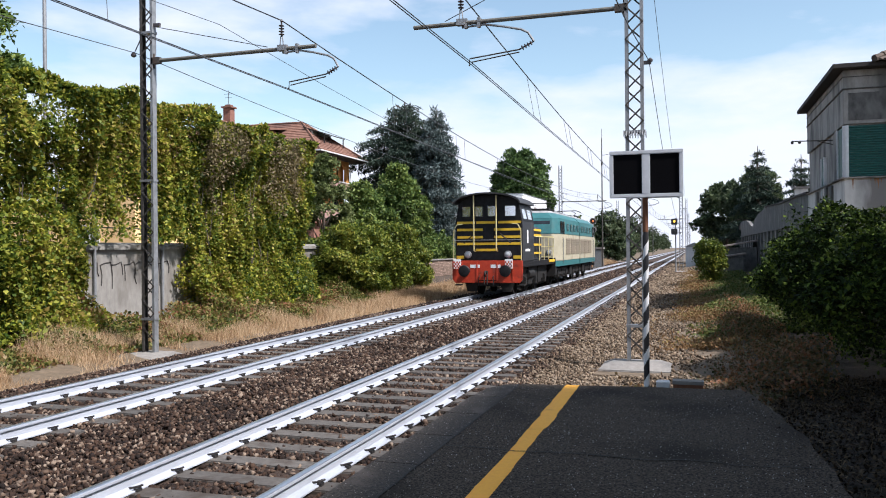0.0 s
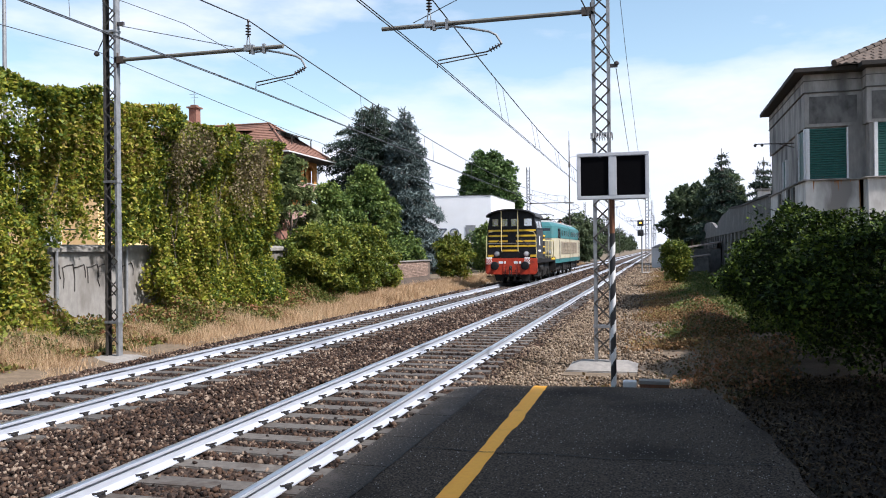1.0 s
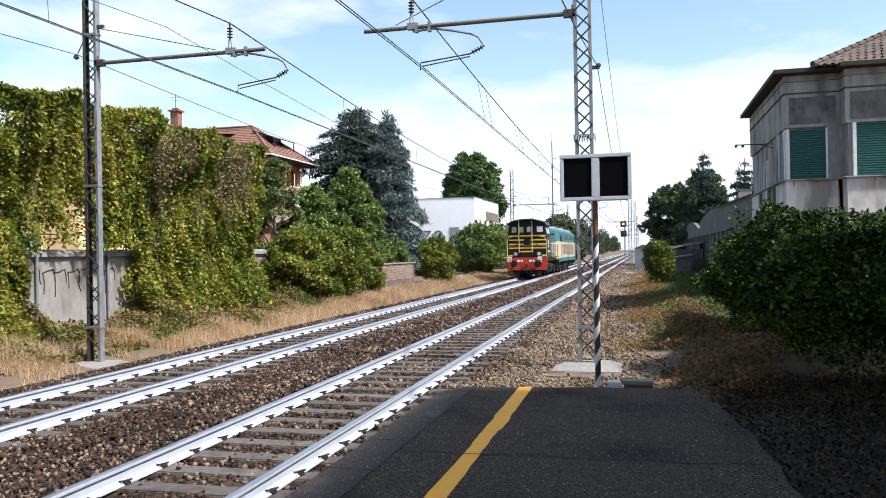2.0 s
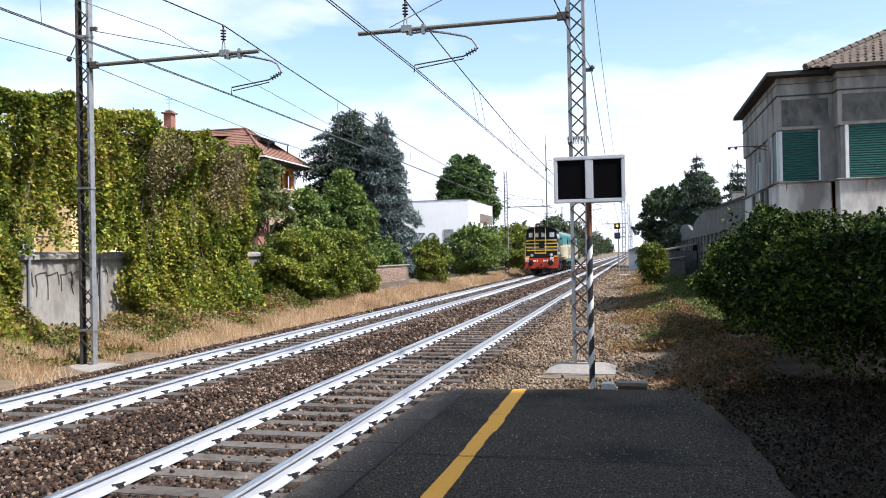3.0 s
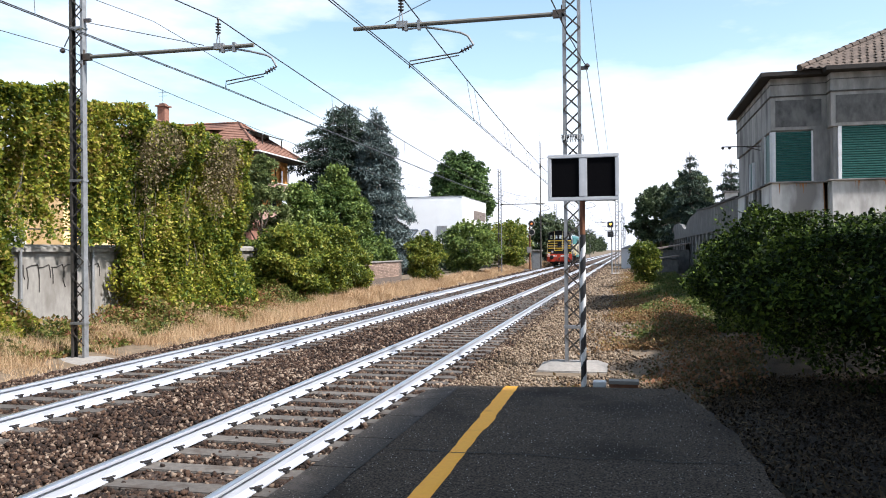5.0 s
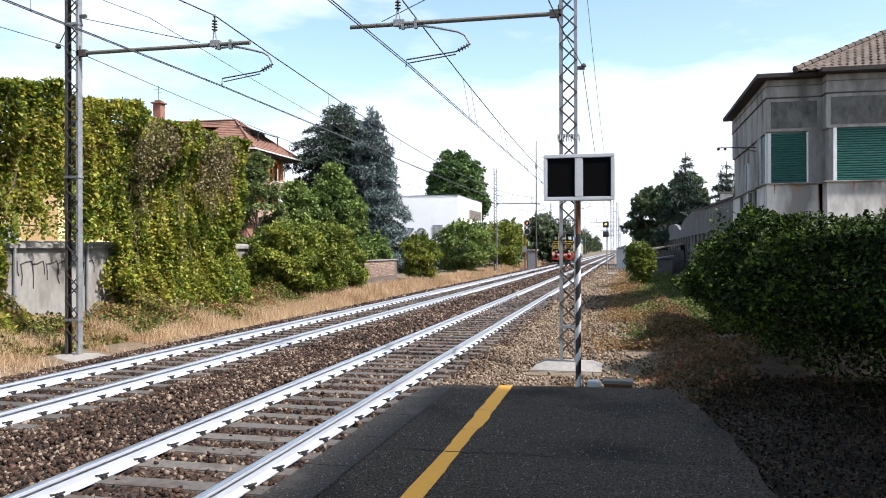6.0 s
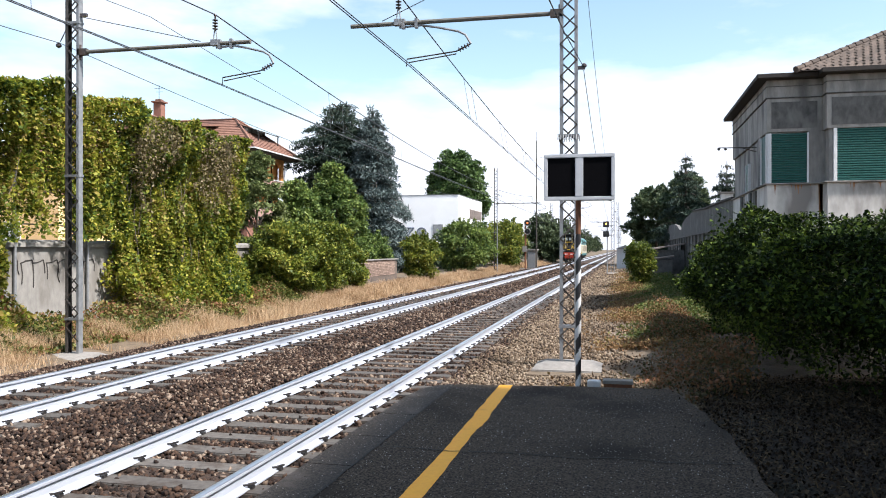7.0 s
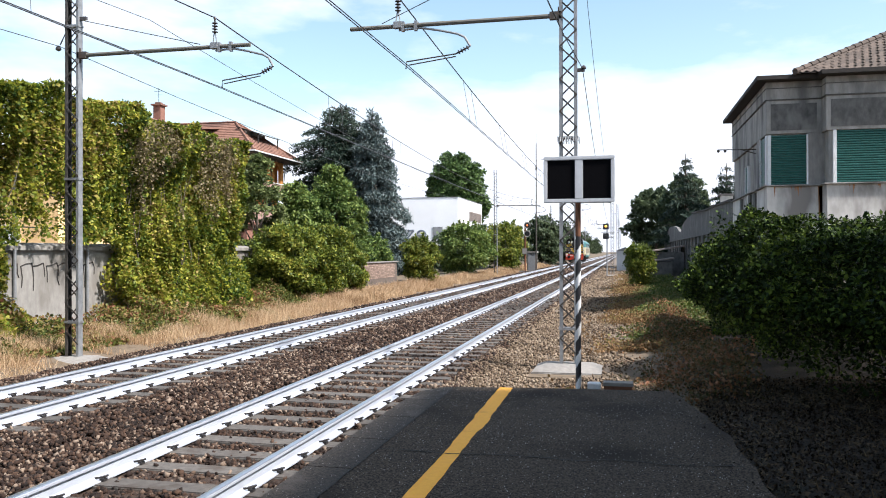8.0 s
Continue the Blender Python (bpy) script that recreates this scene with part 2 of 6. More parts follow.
def turns(n, rng):
    """n random turns as matrices."""
    q = rng.normal(size=(n, 4))
    q /= np.linalg.norm(q, axis=1, keepdims=True)
    w, x, y, z = q.T
    return np.stack([np.stack([1 - 2 * (y * y + z * z), 2 * (x * y - z * w), 2 * (x * z + y * w)], -1),
                     np.stack([2 * (x * y + z * w), 1 - 2 * (x * x + z * z), 2 * (y * z - x * w)], -1),
                     np.stack([2 * (x * z - y * w), 2 * (y * z + x * w), 1 - 2 * (x * x + y * y)], -1)], -2)


def leaves(points, size, rng, spread=0.5, droop=0.0, flat=0.0, aspect=0.65, corners=4):
    """A folded four-cornered or plain pointed leaf at every point; flat: how far they turn to the sky."""
    n = len(points)
    s = size * (1 - spread + 2 * spread * rng.random(n))
    shape = np.array([(0, 0, 0), (aspect * 0.5, 0.5, 0.10), (0, 1.0, -0.05), (-aspect * 0.5, 0.5, 0.10)])
    if corners == 3:
        shape = np.array([(-aspect * 0.6, 0, 0), (aspect * 0.6, 0.1, 0.05), (0, 1.0, -0.04)])
    r = turns(n, rng)
    if flat:
        yaw = rng.random(n) * 2 * math.pi
        tilt = rng.normal(0, 0.55, n) - droop
        c, d, e, f = np.cos(yaw), np.sin(yaw), np.cos(tilt), np.sin(tilt)
        z0 = np.zeros(n)
        r2 = np.stack([np.stack([c, -d * e, d * f], -1), np.stack([d, c * e, -c * f], -1), np.stack([z0, f, e], -1)], -2)
        pick = rng.random(n) < flat
        r[pick] = r2[pick]
    v = np.einsum("nij,kj->nki", r, shape) * s[:, None, None] + points[:, None, :]
    return v.reshape(-1, 3), np.arange(n * corners).reshape(n, corners)


def stones(points, size, rng, flat=0.75):
    """A rough broken stone of twelve faces at every point."""
    base = np.array([(x, y, z) for z in (-1, 1) for y in (-1, 1) for x in (-1, 1)]) * 0.72
    tri = np.array([(0, 2, 3), (0, 3, 1), (4, 5, 7), (4, 7, 6), (0, 1, 5), (0, 5, 4), (2, 6, 7), (2, 7, 3), (0, 4, 6), (0, 6, 2), (1, 3, 7), (1, 7, 5)])
    n = len(points)
    shape = base[None] * (1 + rng.normal(0, 0.26, (n, 8, 3)))
    shape = shape * (np.array([1, 0.8, 0.6]) * (0.8 + 0.4 * rng.random((n, 3))))[:, None, :]
    v = np.einsum("nij,nkj->nki", turns(n, rng), shape) * (size * (0.55 + 0.9 * rng.random(n)))[:, None, None] * 0.5
    v = v + points[:, None, :]
    return v.reshape(-1, 3), (tri[None] + 8 * np.arange(n)[:, None, None]).reshape(-1, 3)

# ---------------------------------------------------------------- ground and track bed


TRACK_X = {"near": -4.078, "far": -8.170}
SLEEPER_Y = {"near": 5.953, "far": 10.103}
MAST_Y = 14.9
SPAN = 57.6


def bed_height(x, y):
    """Height of the ground over the plan."""
    x, y = np.asarray(x, float), np.asarray(y, float)
    pts = [(-400, -0.3), (-30, -0.3), (-15, 0.05), (-13, -0.12), (-11.2, -0.30), (-10.9, -0.36), (-10.2, -0.20), (-9.6, -0.185), (-6.7, -0.185), (-6.1, -0.21), (-5.6, -0.185),
           (-2.65, -0.185), (-2.2, -0.22), (-1.2, -0.24), (0.2, -0.14), (1.5, 0.05), (4, 0.15), (12, 0.15), (400, 0.15)]
    h = np.interp(x, [p[0] for p in pts], [p[1] for p in pts])
    return h


def build_ground():
    xs = np.unique(np.concatenate([[-1500, -600, -200, -80, -40, -25, -18], np.arange(-15, 6.01, 0.25), [8, 12, 20, 40, 90, 250, 700, 1500]]))
    ys = np.unique(np.concatenate([[-900, -300, -90, -30, -10, -4], np.arange(0, 40, 0.5), np.arange(40, 120, 4), [140, 180, 250, 400, 700, 1300, 2600]]))
    gx, gy = np.meshgrid(xs, ys, indexing="ij")
    gz = bed_height(gx, gy) - 0.012
    rng = np.random.default_rng(3)
    inner = (gx > -16) & (gx < 6) & (gy > 0) & (gy < 60)
    gz = gz + np.where(inner, rng.normal(0, 0.012, gz.shape), 0)
    nx, ny = gx.shape
    idx = np.arange(nx * ny).reshape(nx, ny)
    faces = np.stack([idx[:-1, :-1], idx[1:, :-1], idx[1:, 1:], idx[:-1, 1:]], -1).reshape(-1, 4)
    me = many("ground", np.stack([gx, gy, gz], -1).reshape(-1, 3), faces, [M["soil"], M["ballast"], M["gravel"], M["shaded_litter"]])
    cx = (gx[:-1, :-1] + gx[1:, 1:]).ravel() / 2
    cy = (gy[:-1, :-1] + gy[1:, 1:]).ravel() / 2
    mi = np.zeros(len(faces), np.int32)
    mi[(cx > -10.9) & (cx < -2.6)] = 1
    jit = rng.normal(0, 0.3, len(faces))
    mi[(cx > -2.6) & (cx < -0.35 + jit)] = 2
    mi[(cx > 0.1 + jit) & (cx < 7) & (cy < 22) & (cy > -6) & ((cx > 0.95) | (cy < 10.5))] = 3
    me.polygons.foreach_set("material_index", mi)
    me.polygons.foreach_set("use_smooth", [True] * len(faces))
    tagged(new("ground", me), "earth, ballast and gravel ground along the railway", "ground", kind="structure")


def build_ballast():
    rng = np.random.default_rng(11)
    stone_mats = [leaf_material("brown ballast stone", [(0.008, 0.0045, 0.003), (0.018, 0.0095, 0.006), (0.034, 0.0185, 0.0115), (0.060, 0.034, 0.021), (0.21, 0.16, 0.12)], 0.9, 0.16, 0.0, 0.9),
                  leaf_material("grey ballast stone", [(0.0337, 0.0226, 0.0137), (0.0757, 0.0522, 0.0326), (0.1234, 0.0882, 0.0575), (0.1739, 0.129, 0.0865), (0.2525, 0.2017, 0.1475)], 0.9, 0.18, 0.0, 0.9)]

    def scatter(x0, x1, y0, y1, density):
        n = int((x1 - x0) * (y1 - y0) * density)
        return np.stack([x0 + (x1 - x0) * rng.random(n), y0 + (y1 - y0) * rng.random(n)], -1)
    for name, label, zones, mt in (
            ("ballast_stones", "rust-brown crushed stone ballast round the sleepers", [(-10.6, -2.55, -4.0, 3.6, 80, 0.07), (-10.6, -2.55, 3.6, 9, 560, 0.052), (-10.6, -2.55, 9, 16, 430, 0.056), (-10.7, -2.55, 16, 28, 170, 0.068), (-10.7, -2.55, 28, 60, 36, 0.10), (-10.8, -2.55, 60, 120, 10, 0.17)], stone_mats[0]),
            ("gravel_stones", "pale grey crushed stone beside the track", [(-2.85, 1.0, 10.0, 16, 480, 0.045), (-2.85, 1.0, 16, 28, 260, 0.055), (-2.75, 1.0, 28, 60, 50, 0.10), (-2.75, 0.9, 60, 120, 12, 0.17)], stone_mats[1])):
        vs, fs, k = [], [], 0
        for x0, x1, y0, y1, dens, size in zones:
            p = scatter(x0, x1, y0, y1, dens)
            keep = np.ones(len(p), bool)
            low = np.zeros(len(p))
            for tr in ("near", "far"):
                c = TRACK_X[tr]
                inside = np.abs(p[:, 0] - c) < 1.24
                d = np.abs((p[:, 1] - SLEEPER_Y[tr] + 0.3) % 0.6 - 0.3)
                on = inside & (d < 0.135)
                keep &= ~(on & (rng.random(len(p)) > 0.10))
                keep &= np.minimum(np.abs(p[:, 0] - c + 0.7525), np.abs(p[:, 0] - c - 0.7525)) > 0.10
                low = np.where(inside, 0.012, low)
            keep &= rng.random(len(p)) < np.clip((0.45 - p[:, 0]) / 1.2 + 0.25 * np.sin(p[:, 1] * 2.1 + p[:, 0] * 3), 0.02, 1)
            keep &= ~((p[:, 0] > -2.6) & (p[:, 1] < 10.05))
            keep &= ~((np.abs(p[:, 0] + 1.02) < 0.64) & (np.abs(p[:, 1] - 14.55) < 0.72))
            p, low = p[keep], low[keep]
            z = bed_height(p[:, 0], p[:, 1]) + rng.normal(0.004, 0.012, len(p)) - low
            v, f = stones(np.column_stack([p, z]), size, rng)
            vs.append(v), fs.append(f + k)
            k += len(v)
        tagged(new(name, many(name, np.concatenate(vs), np.concatenate(fs), [mt])), label, "ballast", kind="stuff")


def build_tracks():
    prof = [(-0.075, -0.172), (0.075, -0.172), (0.075, -0.160), (0.022, -0.143), (0.009, -0.125), (0.009, -0.05), (0.034, -0.034), (0.036, -0.012), (0.030, -0.003),
            (-0.030, -0.003), (-0.036, -0.012), (-0.034, -0.034), (-0.009, -0.05), (-0.009, -0.125), (-0.022, -0.143), (-0.075, -0.160)]
    top = [(-0.0345, -0.010), (-0.030, -0.001), (-0.015, 0.002), (0.015, 0.002), (0.030, -0.001), (0.0345, -0.010)]
    sl = Geo().prism([(-0.145, -0.30), (0.145, -0.30), (0.135, -0.168), (-0.135, -0.168)], -1.2, 1.2, "x").mesh("sleeper", [M["sleeper"]], 0.012)
    cl = Geo()
    cl.tube([(-0.05, 0.075, -0.158), (0.03, 0.085, -0.135), (0.065, 0.05, -0.120), (0.065, -0.03, -0.118), (0.02, -0.07, -0.128), (-0.045, -0.06, -0.138)], 0.011, 5)
    cl.v = [(x, y * 0.6, z) for x, y, z in cl.v]
    cl.box(0.015, 0.06, -0.03, 0.03, -0.168, -0.14)
    clip = cl.mesh("rail_clip", [M["clip"]])
    for tr, label in (("near", "railway track with white-painted rails on concrete sleepers"), ("far", "second railway track with white-painted rails on concrete sleepers")):
        c = TRACK_X[tr]
        track = thing("railway_track", label, "railway track", group="railway tracks", kind="structure")
        for s in (-0.7525, 0.7525):
            poly = [(c + s + x, z) for x, z in prof]
            g = Geo()
            ys = [2.0, 6, 10, 16, 24, 40, 80, 160, 320, 640]
            for a, b in zip(ys[:-1], ys[1:]):
                k = len(g.v)
                g.add([(x, a, z) for x, z in poly] + [(x, b, z) for x, z in poly], [(i, (i + 1) % 16, 16 + (i + 1) % 16, 16 + i) for i in range(16)])
            g.add([(x, -20, z) for x, z in poly] + [(x, 2.0, z) for x, z in poly], [(i, (i + 1) % 16, 16 + (i + 1) % 16, 16 + i) for i in range(16)])
            rail = part("rail", g, M["rail_paint"], track)
            g = Geo()
            g.prism([(c + s + x, z) for x, z in top], -20, 640, "y")
            part("running_surface", g, M["rail_steel"], rail, "worn bright steel running surface")
        far = Geo()
        for i in range(-40, 700):
            y = SLEEPER_Y[tr] + 0.6 * i
            if y < 62:
                ob = part("sleeper", sl, None, track)
                ob.location = (c, y, 0)
                if y < 36 and y > 3:
                    for s in (-0.7525, 0.7525):
                        for side in (-1, 1):
                            o = part("rail_clip", clip, None, track)
                            o.location = (c + s + side * 0.04, y, 0)
                            o.rotation_euler = (0, 0, 0 if side > 0 else math.pi)
            elif y < 260:
                far.box(c - 1.2, c + 1.2, y - 0.14, y + 0.14, -0.30, -0.168)
        tagged(part("far_sleepers", far, M["sleeper"], track), kind="stuff")


def build_platform():
    rng = np.random.default_rng(5)
    plat = thing("platform", "low station platform of worn dark asphalt", "platform", kind="structure")
    # the right edge crumbles into the leaf litter
    edge = [(0.55, 10.15), (0.66, 9.8), (0.70, 9.4), (0.82, 8.8), (0.86, 8.3), (0.97, 7.8), (0.96, 7.3), (1.02, 6.7), (1.00, 6.2), (1.06, 5.8), (1.10, 5.0), (1.12, 3), (1.15, -8)]
    poly = [(-2.10, -8), (-2.10, 9.95), (-1.4, 10.0), (-0.5, 10.12)] + edge
    g = Geo()
    g.prism(poly, -0.3, 0.25, "z")
    part("asphalt_surface", g, M["asphalt"], plat)
    y = -8.0
    g = Geo().box(-0.197, 0.197, -0.4992, 0.4992, -0.5, 0.252)
    block = g.mesh("coping_block", [M["coping"]], 0.006)
    while y < 9.0:
        ob = part("coping_block", block, None, plat)
        ob.location = (-2.305, y + 0.5, 0)
        y += 1.0
    # last block is cut askew at the ramp
    g = Geo().prism([(-2.50, 9.0), (-2.105, 9.0), (-2.105, 9.95), (-2.30, 9.85), (-2.46, 9.5)], -0.5, 0.25, "z")
    part("coping_block", g, M["coping"], plat, bevel=0.012)
    # yellow safety line, a little uneven along its edges
    pts_l, pts_r = [], []
    for i in range(0, 95):
        yy = -4 + i * 0.1491
        pts_l.append((-1.512 + 0.006 * math.sin(yy * 3.1) + rng.normal(0, 0.003) - (0.02 if yy > 8.2 else 0), min(yy, 9.985)))
        pts_r.append((-1.365 + 0.005 * math.sin(yy * 2.3 + 1) + rng.normal(0, 0.003) + (0.02 if 7.6 < yy < 8.1 else 0), min(yy, 9.985)))
    g = Geo()
    n = len(pts_l)
    g.add([(x, y, 0.2545) for x, y in pts_l] + [(x, y, 0.2545) for x, y in pts_r], [(i, n + i, n + i + 1, i + 1) for i in range(n - 1)])
    part("safety_line", g, M["yellow_line"], plat, "faded yellow painted safety line")
    # cross crack and the joint along the coping
    g = Geo()
    line = [(-2.1 + 0.16 * i, 6.62 + 0.035 * math.sin(i * 1.1) + rng.normal(0, 0.012) + 0.004 * i) for i in range(20)]
    n = len(line)
    g.add([(x, y - 0.010, 0.2565) for x, y in line] + [(x, y + 0.010, 0.2565) for x, y in line], [(i, i + 1, n + i + 1, n + i) for i in range(n - 1)])
    line = [(-2.103 + rng.normal(0, 0.004), 2 + 0.2 * i) for i in range(40)]
    n = len(line)
    g.add([(x - 0.008, y, 0.2555) for x, y in line] + [(x + 0.008, y, 0.2555) for x, y in line], [(i, n + i, n + i + 1, i + 1) for i in range(n - 1)])
    part("crack", g, M["crack"], plat)
    # pale stone chips worn free in the asphalt, more of them near the far end
    n = 7000
    chips = np.stack([-2.48 + 3.5 * rng.random(n), 3.8 + 6.1 * rng.random(n), 0.2515 + np.zeros(n)], -1)
    chips = chips[(chips[:, 0] < np.interp(chips[:, 1], [5.8, 7.8, 9.9], [1.0, 0.9, 0.55])) & ((chips[:, 0] < -1.55) | (chips[:, 0] > -1.33))]
    v, f = stones(chips, 0.008, rng)
    chip_mat = leaf_material("pale stone chips", [(0.05, 0.045, 0.04), (0.12, 0.11, 0.10), (0.24, 0.22, 0.20), (0.42, 0.40, 0.37)], 0.9, 0.2, 0.0, 0.8)
    tagged(part("stone_chips", many("stone_chips", v, f, [chip_mat]), None, plat), kind="stuff")
    # blown leaves and crumbs along the ragged edge
    n = 420
    yy = 4.5 + 5.6 * rng.random(n)
    xx = np.interp(yy, [5.0, 5.8, 7.8, 9.8, 10.2], [1.08, 1.0, 0.9, 0.6, 0.5]) - np.abs(rng.normal(0, 0.22, n))
    v, f = leaves(np.stack([xx, yy, 0.258 + 0 * xx], -1), 0.024, rng, flat=1.0)
    tagged(part("leaf_crumbs", many("leaf_crumbs", v, f, [LEAF["shaded_litter"]]), None, plat), kind="stuff")

# ---------------------------------------------------------------- overhead line


def mast(at, dark_left, height=9.0, rise=0.0):
    """Lattice mast of two channels with zigzag lacing on both faces."""
    ob = thing("catenary_mast", "tall lattice steel catenary mast on a concrete footing", "catenary mast", at, group="catenary masts")
    w = 0.165
    for s, mt in ((-1, M["dark_steel"] if dark_left else M["galv"]), (1, M["galv"])):
        g = Geo()
        c = [(0, -0.07), (0, 0.07), (0.06, 0.07), (0.06, 0.06), (0.009, 0.06), (0.009, -0.06), (0.06, -0.06), (0.06, -0.07)]
        g.prism([(s * (w - x), y) for x, y in c], -rise, height, "z")
        part("channel", g, mt, ob)
    step = 0.30
    flat = Geo().box(-0.014, 0.014, -0.004, 0.004, -0.22, 0.22).mesh("lacing_bar", [M["dark_steel"]])
    for i in range(int(height / step) - 1):
        for face, sign in ((-0.075, 1), (0.075, -1)):
            o = part("lacing_bar", flat, None, ob)
            o.location = (0, face, 0.25 + step * i)
            o.rotation_euler = (0, sign * (1 if i % 2 else -1) * 0.80, 0)
    for z in (0.55, 3.62, 6.9):
        part("batten_plate", Geo().box(-0.18, 0.18, -0.085, 0.085, z, z + 0.05), M["galv"], ob)
    g = Geo()
    ring = lambda a, y0, y1, z: [(-a, y0, z), (a, y0, z), (a, y1, z), (-a, y1, z)]
    side = [(i, (i + 1) % 4, 4 + (i + 1) % 4, 4 + i) for i in range(4)]
    g.add(ring(0.62, -0.66, 0.42, -0.5) + ring(0.63, -0.68, 0.42, -0.085 - rise) + ring(0.42, -0.34, 0.25, -rise),
          side + [(i + 4, (i + 1) % 4 + 4, 8 + (i + 1) % 4, 8 + i) for i in range(4)] + [(3, 2, 1, 0), (8, 9, 10, 11)])
    part("footing", g, M["concrete"], ob, "pale concrete footing", bevel=0.015)
    g = Geo().box(-0.68, 0.60, -1.06, -0.66, -0.5, -0.112 - rise)
    part("footing_step", g, M["soil"], ob, "earth-stained lower step of the footing", bevel=0.02)
    return ob


def cantilever(ob, s, x_wire, z_arm, tip, reach, stay_z, arm_label="olive grey tubular cantilever arm"):
    """Arm from the mast at its own x = 0 towards s, with insulator and steady arm; x_wire along s."""
    y = -0.02
    g = Geo()
    g.tube([(s * 0.2, y, z_arm), (s * tip, y, z_arm)], 0.042, 10)
    arm = part("cantilever_arm", g, M["arm"], ob, arm_label)
    g = Geo()
    g.box(min(s * 0.12, s * 0.34), max(s * 0.12, s * 0.34), y - 0.05, y + 0.05, z_arm - 0.07, z_arm + 0.07)
    g.tube([(s * 0.16, y, z_arm - 0.16), (s * 0.16, y, z_arm + 0.16)], 0.03, 8)
    part("hinge", g, M["dark_steel"], arm)
    za = z_arm + 0.02
    part("stay_wire", Geo().tube([(s * 0.18, y, stay_z), (s * (x_wire - 0.33 * s), y, za + 0.05)], 0.009, 5), M["wire"], arm)
    g = Geo()
    for d in (-0.05, 0.05):
        g.tube([(s * x_wire + d, y, za - 0.02), (s * x_wire + d * 0.3, y, za + 0.26)], 0.012, 6)
    g.box(s * x_wire - 0.08, s * x_wire + 0.08, y - 0.06, y + 0.06, za - 0.06, za + 0.06)
    part("bracket", g, M["galv"], arm)
    prof = [(0.018, 0.24)]
    for i in range(4):
        z = 0.27 + i * 0.06
        prof += [(0.018, z), (0.062, z + 0.012), (0.055, z + 0.024), (0.018, z + 0.034)]
    prof += [(0.018, 0.54), (0.03, 0.56), (0.02, 0.60)]
    part("insulator", Geo().lathe(prof, 10, pose(s * x_wire, y, za)), M["insulator"], arm, "dark ribbed insulator")
    # curved registration tube and steady arm, towards the mast side or away from it
    x0 = s * x_wire
    g = Geo()
    k = reach / 1.30
    pts = [(x0 + 0.02, y, za - 0.10), (x0 + 0.42 * k, y, za - 0.08), (x0 + 0.75 * k, y, za - 0.15), (x0 + 1.08 * k, y, za - 0.24), (x0 + 1.20 * k, y, za - 0.31), (x0 + 1.27 * k, y, za - 0.43), (x0 + reach, y, za - 0.49)]
    g.tube(pts, 0.022, 8)
    for px in (x0 + 0.10, x0 + 0.36):
        g.box(px - 0.03, px + 0.03, y - 0.04, y + 0.04, za - 0.13, za + 0.06)
    part("registration_tube", g, M["galv"], arm)
    g = Geo()
    a, b = Vector((x0 + reach, y, za - 0.49)), Vector((x0 + reach - 0.28, y, za - 0.62))
    q = (b - a).to_track_quat("Z", "Y").to_matrix().to_4x4()
    ln = (b - a).length
    prof = [(0.015, 0)]
    for i in range(4):
        z = 0.04 + i * 0.06
        prof += [(0.015, z), (0.05, z + 0.015), (0.045, z + 0.028), (0.015, z + 0.038)]
    prof += [(0.015, ln)]
    g.lathe(prof, 10, Matrix.Translation(a) @ q)
    part("insulator", g, M["insulator"], arm, "dark ribbed insulator")
    g = Geo()
    g.tube([b, (x0 + 0.17, y, za - 0.72), (x0 + 0.16, y, za - 0.86)], 0.014, 6)
    g.tube([b + Vector((0, 0, -0.05)), (x0 + 0.20, y, za - 0.79)], 0.012, 6)
    part("steady_arm", g, M["dark_steel"], arm)


def hang(name, label, pts_fn, y0, y1, r, steps=24, group="overhead wires"):
    g = Geo()
    g.tube([pts_fn(y0 + (y1 - y0) * i / steps) for i in range(steps + 1)], r, 5)
    return tagged(part(name, g, M["wire"]), label, "wire", group)


